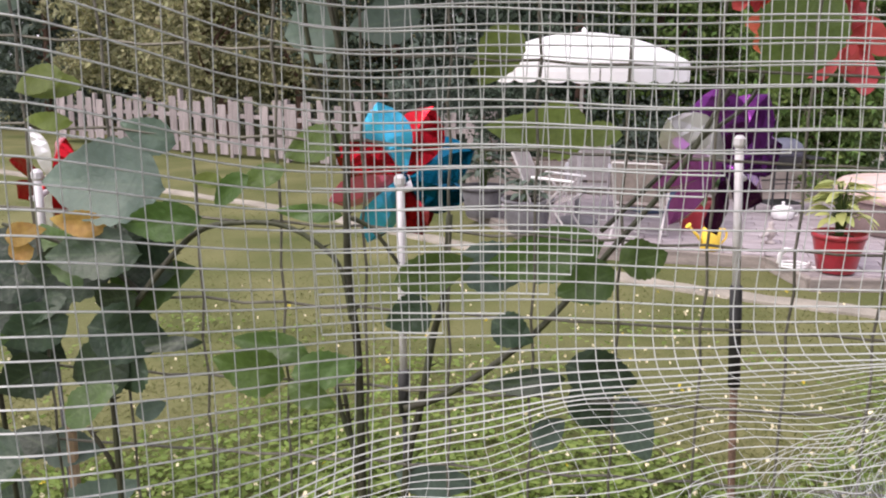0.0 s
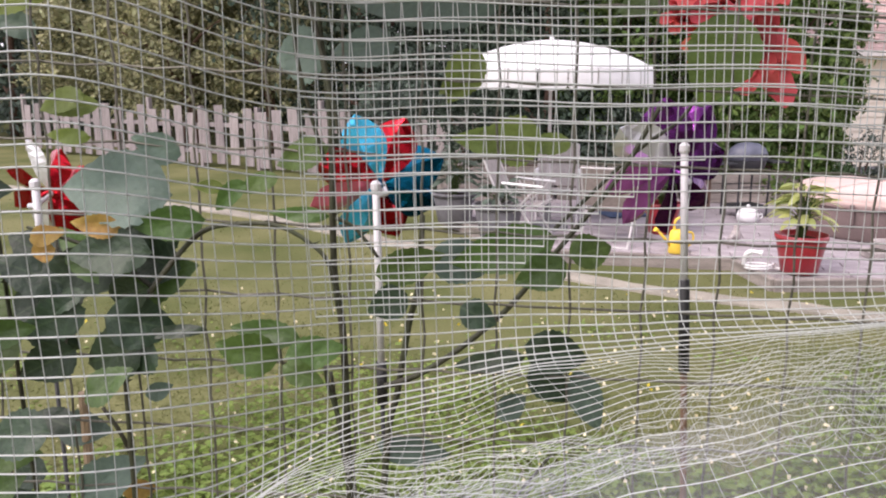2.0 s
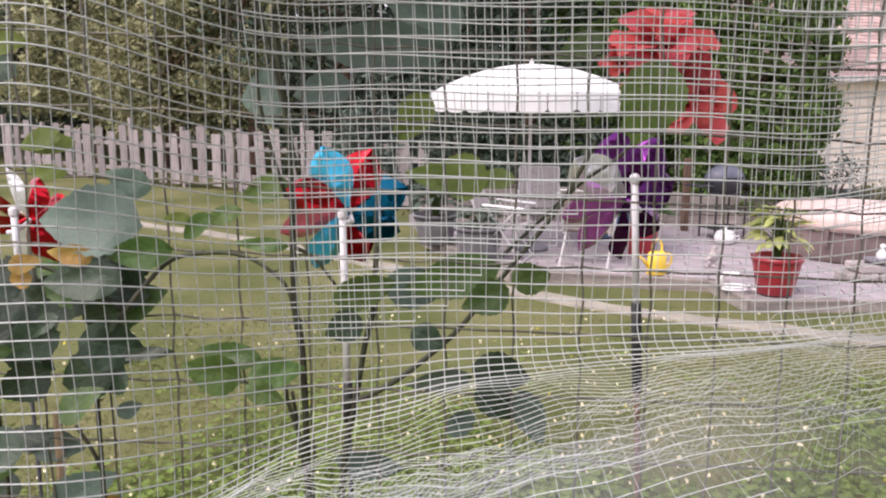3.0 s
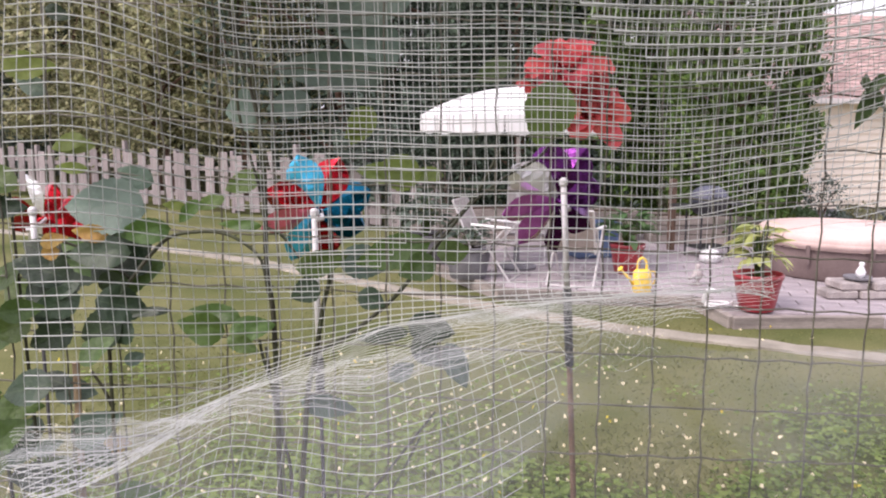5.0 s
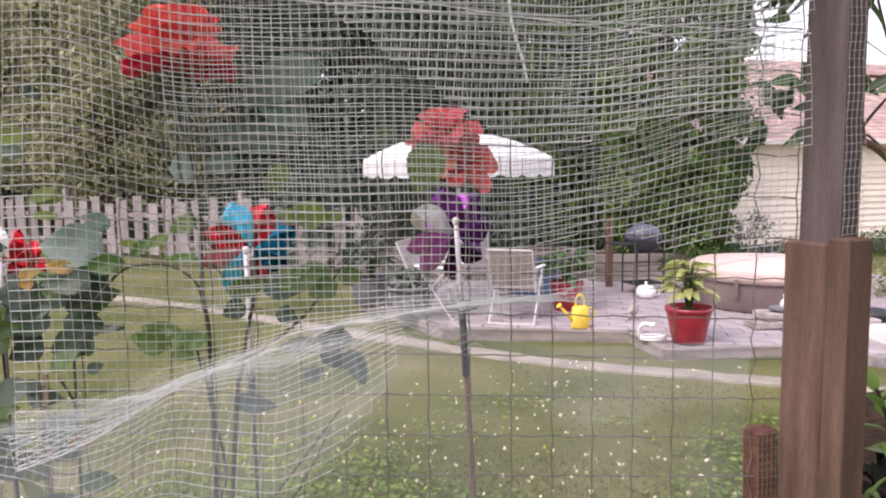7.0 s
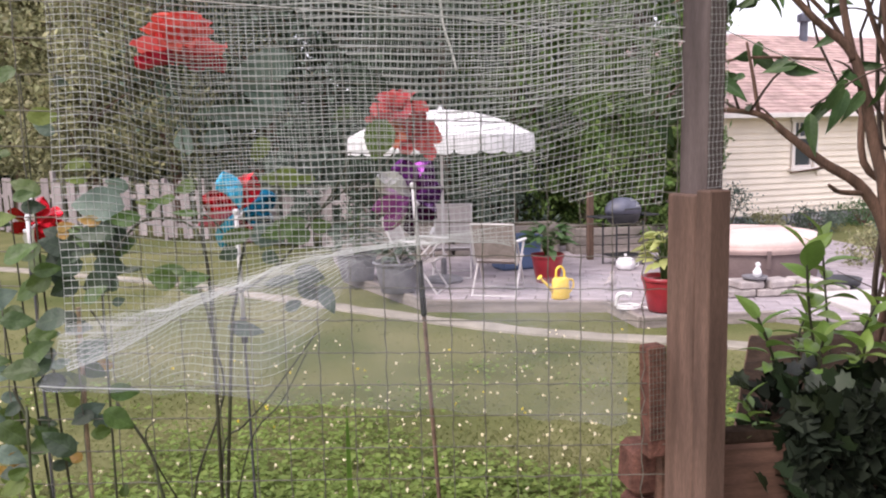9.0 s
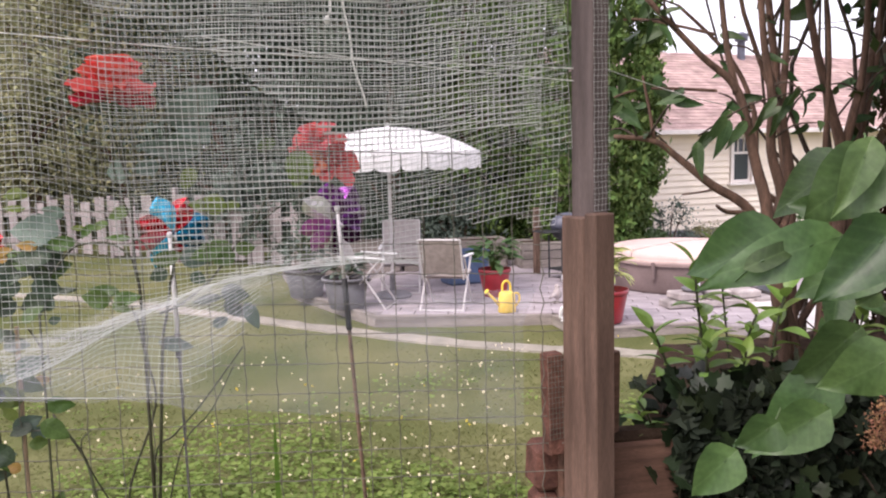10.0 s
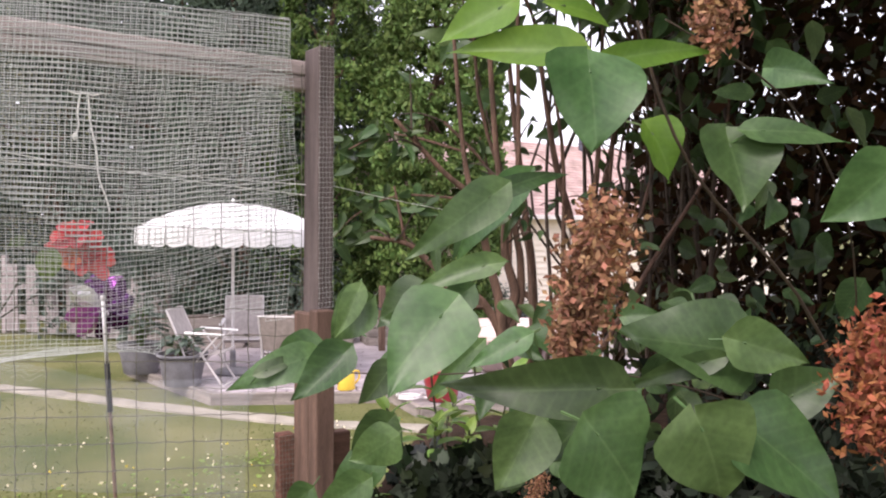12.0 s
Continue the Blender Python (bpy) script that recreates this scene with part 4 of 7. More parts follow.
def build_can():
    c = thing("watering_can", "yellow plastic watering can standing on the patio", "watering can", pose(2.72, 8.03, 0, 0, 0, 12))
    part("body", Shape().lathe([(0.1, 0), (0.108, 0.01), (0.104, 0.12), (0.096, 0.22), (0.08, 0.235), (0.075, 0.24)], 20, pose(0, 0, 0) @ Matrix.Diagonal((1, 0.8, 1, 1))), "yellow", c, "", True)
    part("handle", Shape().tube(curve_points([(0.05, 0, 0.23), (0.045, 0, 0.32), (0.0, 0, 0.365), (-0.05, 0, 0.33), (-0.055, 0, 0.23)], 5), 0.013, 8), "yellow", c, "", True)
    part("handle", Shape().tube(curve_points([(0.09, 0, 0.21), (0.155, 0, 0.2), (0.165, 0, 0.12), (0.1, 0, 0.05)], 5), 0.011, 8), "yellow", c, "", True)
    sp = part("spout", Shape().tube([(-0.08, 0, 0.07), (-0.17, 0, 0.17), (-0.245, 0, 0.245)], [0.022, 0.016, 0.012], 10), "yellow", c, "", True)
    part("rose_head", Shape().lathe([(0.012, 0), (0.034, 0.03), (0.034, 0.036), (0.004, 0.042)], 14, pose(-0.24, 0, 0.24, 0, -45, 0)), "yellow", sp)


build_can()


def build_tub():
    t = thing("hot_tub", "round brown hot tub with a pinkish padded cover", "hot tub", pose(5.5, 9.1, 0, 0, 0, 20))
    R = 0.92
    part("shell", Shape().lathe([(R * 0.97, 0), (R * 0.985, 0.03), (R * 0.985, 0.4), (R * 0.96, 0.43)], 48), "tubside", t, "brown tub wall", True)
    for s, nm in ((1, "cover_half"), (-1, "cover_half")):
        v, f = [], []
        n = 20
        prof = [(1.02, 0.36), (1.035, 0.45), (1.03, 0.5), (0.98, 0.54), (0.5, 0.575), (0.02, 0.59)]
        for r, z in prof:
            for j in range(n + 1):
                a = math.pi * j / n
                v.append((R * r * math.cos(a), s * (R * r * math.sin(a) + 0.006), z))
        for i in range(len(prof) - 1):
            for j in range(n):
                a = i * (n + 1) + j
                f.append((a, a + 1, a + n + 2, a + n + 1))
        part(nm, Shape().add(v, f), "tublid", t, "pinkish padded cover half", True)
    part("cover_seam", Shape().tube([(-R, 0, 0.545), (-0.5 * R, 0, 0.582), (0, 0, 0.596), (0.5 * R, 0, 0.582), (R, 0, 0.545)], 0.012, 6), "tublid", t)
    part("cover_skirt", Shape().lathe([(R * 1.03, 0.37), (R * 1.04, 0.44), (R * 1.02, 0.46)], 48), "tublid", t, "", True)
    for k in range(4):
        a = radians(200 + 40 * k)
        part("strap", Shape().box(0.05, 0.012, 0.22, pose(R * 1.04 * math.cos(a), R * 1.04 * math.sin(a), 0.3, 0, 0, math.degrees(a) + 90), c=0.003), "tubside", t, "brown cover strap")


build_tub()


def build_grill():
    g = thing("barbecue_grill", "black barbecue grill with a domed blue-grey hood", "grill", pose(4.28, 10.2, 0, 0, 0, 14))
    for sx in (-1, 1):
        for sy in (-1, 1):
            part("leg", Shape().tube([(sx * 0.22, sy * 0.17, 0), (sx * 0.22, sy * 0.17, 0.62)], 0.013, 8), "black", g)
    part("shelf", Shape().box(0.46, 0.36, 0.02, pose(0, 0, 0.14)), "black", g)
    for y in (-0.17, 0.17):
        part("brace", Shape().tube([(-0.22, y, 0.4), (0.22, y, 0.4)], 0.008, 6), "black", g)
    part("firebox", Shape().lathe([(0.14, 0.56), (0.22, 0.62), (0.25, 0.72), (0.25, 0.735)], 24, Matrix.Diagonal((1.05, 0.8, 1, 1))), "black", g, "", True)
    hood = part("hood", Shape().lathe([(0.26, 0.735), (0.26, 0.8), (0.22, 0.88), (0.13, 0.94), (0.02, 0.955)], 24, Matrix.Diagonal((1.05, 0.8, 1, 1))), "bluegrey", g, "blue-grey domed hood", True)
    part("handle", Shape().tube(curve_points([(-0.1, -0.2, 0.8), (-0.1, -0.25, 0.81), (0.1, -0.25, 0.81), (0.1, -0.2, 0.8)], 4), 0.01, 8), "black", hood)
    part("side_tray", Shape().box(0.24, 0.34, 0.022, pose(-0.38, 0, 0.7)), "black", g)
    part("side_tray", Shape().box(0.24, 0.34, 0.022, pose(0.38, 0, 0.7)), "black", g)


build_grill()


def build_small():
    k = thing("white_kettle", "small white enamel pot with a lid on the patio", "pot", pose(4.15, 9.75, 0))
    part("body", Shape().lathe([(0.1, 0), (0.13, 0.03), (0.135, 0.09), (0.12, 0.13), (0.11, 0.135)], 20), "white", k, "", True)
    part("lid", Shape().lathe([(0.12, 0.136), (0.09, 0.16), (0.02, 0.175), (0.015, 0.2), (0.025, 0.21), (0.01, 0.22)], 20), "white", k, "", True)
    part("handle", Shape().tube(curve_points([(0.13, 0, 0.08), (0.18, 0, 0.1), (0.18, 0, 0.05), (0.13, 0, 0.04)], 4), 0.008, 6), "white", k)
    d = thing("bird_ornament", "small white bird ornament on a dark dish", "ornament", pose(4.85, 7.62, 0.185, 0, 0, -20))
    part("dish", Shape().lathe([(0.07, 0), (0.13, 0.012), (0.14, 0.04), (0.12, 0.04), (0.05, 0.02)], 20), "greypot", d, "dark shallow dish", True)
    part("bird", Shape().lathe([(0.02, 0.02), (0.045, 0.05), (0.05, 0.085), (0.032, 0.12), (0.02, 0.145), (0.028, 0.165), (0.028, 0.18), (0.006, 0.197)], 14, pose(0.02, 0, 0, 0, 4, 0)), "white", d, "", True)
    b = thing("bird_statue", "little grey bird statue on the patio", "statue", pose(3.45, 8.35, 0, 0, 0, 30))
    s = Shape().lathe([(0.05, 0), (0.055, 0.02), (0.03, 0.03), (0.02, 0.05), (0.05, 0.08), (0.06, 0.12), (0.045, 0.16), (0.025, 0.18), (0.034, 0.205), (0.02, 0.23), (0.004, 0.24)], 14)
    s.tube([(0.02, 0, 0.21), (0.07, 0, 0.2)], [0.012, 0.002], 6).tube([(-0.03, 0, 0.12), (-0.14, 0, 0.08)], [0.035, 0.012], 6)
    part("figure", s, "stone", b, "", True)
    h = thing("hose_sprayer", "white curled garden hose with a sprayer at the patio edge", "hose", pose(3.24, 7.25, 0))
    pts = [(0.13 * math.cos(a), 0.1 * math.sin(a), 0.012 + 0.004 * a) for a in [0.5 * i for i in range(26)]]
    part("hose", Shape().tube(pts, 0.011, 6), "white", h, "", True)
    part("sprayer", Shape().tube(curve_points([(-0.14, 0.02, 0.05), (-0.14, -0.02, 0.15), (-0.1, -0.06, 0.19), (-0.02, -0.1, 0.18)], 4), [0.02, 0.02, 0.02, 0.022, 0.022, 0.024, 0.026, 0.024, 0.02, 0.018, 0.016, 0.03, 0.03], 8), "white", h, "", True)
    part("hose_end", Shape().tube(curve_points([(0.13, 0, 0.02), (0.25, -0.06, 0.012), (0.36, -0.02, 0.012)], 4), 0.011, 6), "white", h)
    bin_ = thing("storage_bin", "blue plastic storage bin behind the chairs", "bin", pose(2.75, 10.3, 0, 0, 0, 12))
    part("box", Shape().box(0.6, 0.4, 0.42, pose(0, 0, 0.21), c=0.03), "blue", bin_)
    part("lid", Shape().box(0.64, 0.44, 0.05, pose(0, 0, 0.445), c=0.015), "blue", bin_)
    # low timber planter boxes close the patio at the back
    for x, y, w, hh, a in ((1.2, 11.9, 1.6, 0.5, 4), (2.95, 11.9, 1.6, 0.46, -2), (4.7, 11.5, 1.5, 0.42, -5)):
        p = thing("planter_box", "low grey timber planter box at the back of the patio", "planter", pose(x, y, 0, 0, 0, a), "planter boxes")
        for z in range(3):
            part("board", Shape().box(w, 0.04, hh / 3 - 0.012, pose(0, -0.25, hh / 3 * (z + 0.5)), c=0.005), "edging", p)
        for sx in (-1, 1):
            part("side", Shape().box(0.04, 0.5, hh - 0.01, pose(sx * (w / 2 + 0.018), 0.02, hh / 2), c=0.005), "edging", p)
        part("back", Shape().box(w, 0.04, hh - 0.012, pose(0, 0.28, hh / 2), c=0.005), "edging", p)
        part("soil", Shape().box(w - 0.02, 0.46, 0.05, pose(0, 0.015, hh - 0.06), c=0), "soil", p)
    solo("timber_post", Shape().box(0.09, 0.09, 1.0, pose(0, 0, 0.5), c=0.008), "post", "reddish brown timber post beside the grill", "post", m=pose(3.98, 10.75, 0))
    rr = random.Random(4)
    wall = thing("stone_wall", "low wall of grey stones beside the hot tub", "wall")
    for i in range(4):
        for j in range(2 if i < 3 else 1):
            L = rr.uniform(0.3, 0.38)
            part("stone", Shape().box(L, 0.3, 0.085, c=0.015), "stone", wall, m=pose(4.66 + i * 0.35 + 0.1 * j, 7.66 - 0.03 * i, 0.045 + 0.09 * j, rr.uniform(-2, 2), rr.uniform(-2, 2), rr.uniform(-5, 5)))
    solo("concrete_slab", Shape().box(2.6, 1.5, 0.06, c=0.01), "concrete", "pale concrete slab beside the patio", "slab", kind="structure", m=pose(6.6, 6.6, 0.02, 0, 0, -6))
    s = solo("bird_feeder_dish", Shape().lathe([(0.12, 0), (0.2, 0.05), (0.22, 0.13), (0.2, 0.13), (0.1, 0.05)], 20), "black", "black plastic bowl on the slab", "bowl", smooth=True, m=pose(6.0, 7.75, 0.0))


build_small()


def build_shrub(name, label, x, y, r, h, n, size, material, seed, base=LAWN):
    rng = np.random.default_rng(seed)
    t = thing(name, label, "shrub", pose(x, y, base))
    rr = random.Random(seed)
    s = Shape()
    for k in range(7):
        a = k * 0.9
        s.tube(curve_points([(0.03 * math.cos(a), 0.03 * math.sin(a), 0), (r * .3 * math.cos(a), r * .3 * math.sin(a), h * .5), (r * .6 * math.cos(a), r * .6 * math.sin(a), h * rr.uniform(.75, 1))], 3), [0.014 * (1 - i / 8) for i in range(7)], 5)
    part("branches", s, "bark", t)

    def shell(g):
        a, u = g.uniform(0, 2 * math.pi), g.uniform(0.05, 1)
        q = r * math.sqrt(g.uniform(0.2, 1)) * math.sin(math.pi * min(1, 0.2 + 0.75 * u)) ** 0.5
        return (q * math.cos(a), q * math.sin(a), h * u)
    part("foliage", quads("foliage", leaf_quads(crown_points(n, 60, shell, rng, r * 0.16), size, rng, 0.42)), material, t)


for i, (x, y, r, h) in enumerate(((7.3, 13.0, 0.5, 0.95), (6.6, 12.2, 0.4, 0.5), (8.3, 13.4, 0.45, 0.4), (9.6, 13.9, 0.5, 0.45), (11.0, 14.4, 0.5, 0.5), (7.6, 9.2, 0.5, 0.6), (8.6, 9.8, 0.6, 0.7))):
    build_shrub("garden_shrub", "small grey-green garden shrub by the house", x, y, r, h, 1500, 0.035, ("greyleaf", "potleaf", "olive")[i % 3], 40 + i)
build_shrub("garden_shrub", "leafy dark shrub behind the chairs", 1.0, 12.9, 0.8, 1.5, 5000, 0.05, "darkleaf", 60)
build_shrub("garden_shrub", "leafy dark shrub behind the chairs", 3.2, 12.9, 0.8, 1.4, 5000, 0.05, "greyleaf", 61)
build_shrub("garden_shrub", "leafy dark shrub beside the fence", -0.3, 14.9, 0.8, 1.8, 5000, 0.06, "greyleaf", 62)


# ---- wire fence, netting and timber ----
FX, FY, FZ = 0.612, 0.439, 1.474          # a crossing of the wires
FA, FB = -0.0558, -0.0447                 # heading and fall of the fence line
CELL = 0.0508


def fence_y(x):
    return FY + (x - FX) * math.tan(FA)


def build_wire_fence():
    f = thing("wire_fence", "dark welded wire garden fence with square mesh", "fence")
    rr = random.Random(2)
    us = Vector((math.cos(FA) * math.cos(FB), math.sin(FA) * math.cos(FB), math.sin(FB)))
    o = Vector((FX, FY, FZ))
    for i in range(-1, 25):
        b = o - us * CELL * i
        ph, am = rr.uniform(0, 6), 0.0012 if i else 0.004
        pts = [(b.x + am * math.sin(ph + 9 * k), b.y + 0.001 * math.sin(ph + 5 * k), b.z + CELL * 0.5 * (k - 20)) for k in range(0, 50)]
        part("wire", Shape().tube([(b.x, b.y, LAWN - 0.05)] + pts, 0.00092, 5), "wire", f)
    for j in range(-9, 15):
        ph = rr.uniform(0, 6)
        pts = [o - us * CELL * (25 - k * 0.5) + Vector((0, 0.0016, j * CELL + 0.0012 * math.sin(ph + 3 * k))) for k in range(0, 53)]
        part("wire", Shape().tube(pts, 0.00092, 5), "wire", f)


build_wire_fence()

TOP = 2.285


def line_at(line, s):
    """Straight pieces through (place, value) pairs."""
    for (a, p), (b, q) in zip(line[:-1], line[1:]):
        if s <= b:
            return p + (q - p) * (s - a) / (b - a)
    return line[-1][1]


def fold_height(s):
    """Height of the ridge where the net stands out towards the roses' front."""
    return line_at([(-0.9, 1.45), (-0.29, 1.592), (-0.15, 1.614), (-0.05, 1.635), (0.05, 1.659), (0.15, 1.688), (0.25, 1.702), (0.5, 1.712), (0.8, 1.73)], s)


def smooth01(a, b, x):
    t = max(0.0, min(1.0, (x - a) / (b - a)))
    return t * t * (3 - 2 * t)


def lip_y(s):
    """How far towards the front the shelf of netting reaches."""
    return 0.1 + 0.03 * smooth01(-0.14, -0.3, s) + 0.28 * smooth01(0.3, 0.44, s)


def net_profile(s, off):
    """Corners of the fabric's cross-section: down the fence, out as a shelf, over a round shoulder and down."""
    yf = fence_y(s) - 0.03 - off - 0.05 * smooth01(0.4, 0.2, s)
    zl = fold_height(s)
    za = line_at([(-0.9, 1.3), (-0.3, 1.5), (-0.15, 1.556), (-0.07, 1.588), (-0.02, 1.612), (0.05, 1.638), (0.15, 1.658), (0.3, 1.667), (0.42, 1.64), (0.8, 1.63)], s)
    yl = min(lip_y(s), yf - 0.004)
    w, fall, on, out = yf - yl, smooth01(0.18, 0.04, s), smooth01(0.42, 0.34, s), smooth01(-0.02, -0.2, s)
    return [(fence_y(s) - 0.03 - off, TOP), (yf - 0.13 * out, za + 0.3), (yf - 0.12 * out, za), (yf - 0.58 * w, za + (zl - za) * on), (yf - 0.82 * w, za + (zl - 0.028 * fall - za) * on),
            (yl, za + (zl - 0.085 * fall - za) * on), (yl - 0.012, zl - 0.6)]


def net_length(s, hem):
    """Fabric from the top to the lip, and on to the hem where it hangs over."""
    p = net_profile(s, 0.0)
    d = sum(math.hypot(b[0] - a[0], b[1] - a[1]) for a, b in zip(p[:5], p[1:6]))
    return d + max(0.0, p[5][1] - hem(s)) * (s < 0.3) - 0.12 * smooth01(0.2, 0.34, s) + 0.1 * smooth01(0.34, 0.44, s)


def net_point(s, free, off, ripple, lean):
    """Where the fabric point s along and free down from the top hangs."""
    prof = net_profile(s, off)
    y = z = 0.0
    for w in (-0.03, -0.015, 0.0, 0.015, 0.03):
        rest = max(0.0, free + w * smooth01(0.0, 0.2, free))
        for (y0, z0), (y1, z1) in zip(prof[:-1], prof[1:]):
            d = math.hypot(y1 - y0, z1 - z0)
            if rest <= d or z1 == prof[-1][1]:
                y += (y0 + (y1 - y0) * rest / d) / 5
                z += (z0 + (z1 - z0) * rest / d) / 5
                break
            rest -= d
    shelf = smooth01(prof[2][0] - 0.02, prof[2][0] - 0.07, y) * smooth01(prof[3][1] + 0.07, prof[3][1] + 0.03, z)
    crease = shelf * smooth01(prof[5][0] + 0.02, prof[5][0] + 0.1, y)
    x = s + 0.01 * math.sin(7 * z + ripple) * smooth01(0.05, 0.5, s) + 0.0013 * math.sin(31 * (z - y) + 17 * s + ripple)
    z += 0.10 * smooth01(0.22, 0.6, s) * (s - 0.22) * smooth01(0.0, 0.25, free) * lean
    z += 0.0022 * math.sin(11 * s + ripple) + 0.0009 * math.sin(37 * s + 11 * z)
    z += crease * (0.003 * math.sin(40 * s + 14 * y + ripple) + 0.0016 * math.sin(95 * s - 30 * y)) * smooth01(0.3, 0.1, s)
    x += 0.06 * smooth01(0.02, -0.222, s) * min(1.0, max(0.0, (prof[0][0] - y) / (prof[0][0] - prof[5][0])))
    x += crease * 0.0025 * math.sin(45 * y + 24 * s + ripple) * smooth01(0.25, 0.05, s)
    y += 0.006 * math.sin(8 * s + 5 * z + ripple) * (1 - shelf)
    thin = 1 - shelf * (0.56 + 0.18 * smooth01(0.08, 0.22, s))
    return x, y, z, thin, shelf


def net_panel(s0, s1, cell, off, ripple, lean, length, rad=0.0006, slant=0.0, hem=None):
    """Two families of round strands knotted into square mesh."""
    cols = [s0 + cell * i for i in range(int((s1 - s0) / cell) + 1)]
    rows = int(1.6 / cell)
    V, Fc = [], []
    made = []
    grid = {}
    for i, s in enumerate(cols):
        for k in range(rows):
            u = s + slant * k * cell
            if u > 0.646:
                continue
            if k * cell > length(u):
                break
            p = net_point(u, k * cell, off, ripple, lean)
            if hem and p[1] < lip_y(u) + 0.07 and p[2] < hem(p[0]):
                break
            grid[i, k] = p
    tri = [(math.cos(a), math.sin(a)) for a in (0.5, 2.6, 4.7)]

    def strand(nodes, across):
        nonlocal V, Fc
        if len(nodes) < 2:
            return
        b = len(V)
        for p in nodes:
            for c, q in tri:
                r = rad * p[3] * (0.62 - 0.14 * p[4] if across else 1.08)
                V.append((p[0] + r * c, p[1] + 0.7 * r * q, p[2] + 0.7 * r * q) if across else (p[0], p[1] + r * q, p[2] + r * c))
        for n in range(len(nodes) - 1):
            for j in range(3):
                a, d = b + n * 3 + j, b + n * 3 + (j + 1) % 3
                Fc.append((a, d, d + 3, a + 3))
    for i in range(len(cols)):
        strand([grid[i, k] for k in range(rows) if (i, k) in grid], True)
    made.append(mesh_of("upright_mesh", V, Fc))
    V, Fc = [], []
    for k in range(rows):
        run = []
        for i in range(len(cols)):
            if (i, k) in grid:
                run.append(grid[i, k])
            else:
                strand(run, False)
                run = []
        strand(run, False)
    made.append(mesh_of("cross_mesh", V, Fc))
    return made


def build_net():
    def hem(x):
        return 1.558 - 0.09 * x + 0.07 * smooth01(0.04, 0.14, x) + 0.14 * smooth01(0.11, 0.2, x) + 0.008 * math.sin(60 * x) * smooth01(0.05, 0.15, x)

    def whole(s):
        return net_length(s, hem)
    for label, args in (("pale plastic garden netting draped and gathered over the wire fence", (-0.23, 0.64, 0.0096, 0.0, 0.3, 1.0, whole, 0.0005, 0.0, hem)),
                        ("second layer of pale netting over the fence top", (-0.09, 0.64, 0.0101, 0.012, 2.1, 1.9, lambda x: TOP - fold_height(x) - 0.02 - 0.05 * math.sin(9 * x) ** 2, 0.0005, 0.05)),
                        ("pale netting doubled under the top rail", (-0.228, 0.632, 0.0099, 0.021, 4.0, 0.7, lambda x: 0.25 + 0.21 * smooth01(0.0, 0.4, x) + 0.03 * math.sin(9 * x), 0.00095, -0.04))):
        t = thing("garden_netting", label, "netting", None, "nettings")
        for me in net_panel(*args):
            tagged(part(me.name, me, "net", t), kind="stuff")
        if label.startswith("pale plastic"):
            line = [(x, lip_y(x) - 0.004, hem(x) + 0.002) for x in [-0.172 + 0.02 * i for i in range(12)]]
            part("hem_cord", Shape().tube(line, [0.0007 - 0.0005 * smooth01(-0.1, 0.04, q[0]) for q in line], 5), "net", t, "pale cord along the lower hem")

    # the bunched layers of the fold: crumpled strips of the same mesh pushed together along the ridge
    t = thing("garden_netting", "soft bunched fold of pale netting over the roses", "netting", None, "nettings")
    rr = random.Random(44)
    along, across = ([], []), ([], [])

    def thread(pts, r, V, F):
        b = len(V)
        for x, y, z in pts:
            V.extend(((x, y - r, z - 0.6 * r), (x, y + r, z - 0.6 * r), (x, y, z + r)))
        for n in range(len(pts) - 1):
            for j in range(3):
                p, q = b + n * 3 + j, b + n * 3 + (j + 1) % 3
                F.append((p, q, q + 3, p + 3))

    def spot(s, v, layer):
        """A point of one layer: s along the fold, v from its lower to its upper edge."""
        w1, w2, h = layer
        prof = net_profile(s, 0.0)
        tall = (0.011 + 0.004 * math.sin(23 * s + w1) + 0.022 * smooth01(0.06, 0.2, s) - 0.02 * smooth01(0.22, 0.3, s)) * h
        x = s + 0.03 * smooth01(0.02, -0.222, s) + 0.004 * math.sin(60 * s + 3 * v + w2)
        y = prof[3][0] + 0.008 * math.sin(33 * s + w2) + 0.006 * v
        return x, y, prof[3][1] - 0.003 + tall * v + 0.0025 * math.sin(41 * s + w1 + 2 * v) + 0.001 * math.sin(120 * s + w2)
    for k in range(2):
        layer = rr.uniform(0, 6.28), rr.uniform(0, 6.28), rr.uniform(0.5, 1.0)
        s0, s1 = -0.222 + 0.015 * rr.random(), rr.uniform(0.2, 0.31)
        n = int((s1 - s0) / 0.003)
        for v in (-1, -0.75, -0.5, -0.25, 0, 0.25, 0.5, 0.75, 1):
            thread([spot(s0 + (s1 - s0) * i / n, v + 0.15 * math.sin(0.7 * i + k), layer) for i in range(n + 1)], 0.00012, *along)
        for i in range(n):
            e = s0 + (s1 - s0) * i / n
            thread([spot(e + 0.004 * q, q, layer) for q in (-1, -0.3, 0.3, 1)], 0.0001, *across)
    for nm, (V, F) in (("bunched_mesh", along), ("cross_mesh", across)):
        tagged(part(nm, mesh_of(nm, V, F), "net", t), kind="stuff")

    # translucent sheet added for the haze of unresolved fine netting: from the fold, and further along straight from
    # the fence, down to a long level hem
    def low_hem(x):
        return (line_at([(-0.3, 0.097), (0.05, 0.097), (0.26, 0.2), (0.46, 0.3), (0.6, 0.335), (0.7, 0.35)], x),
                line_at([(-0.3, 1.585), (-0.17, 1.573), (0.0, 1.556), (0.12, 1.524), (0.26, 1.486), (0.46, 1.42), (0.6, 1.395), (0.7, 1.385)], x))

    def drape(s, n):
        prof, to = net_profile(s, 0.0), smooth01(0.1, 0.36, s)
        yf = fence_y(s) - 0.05
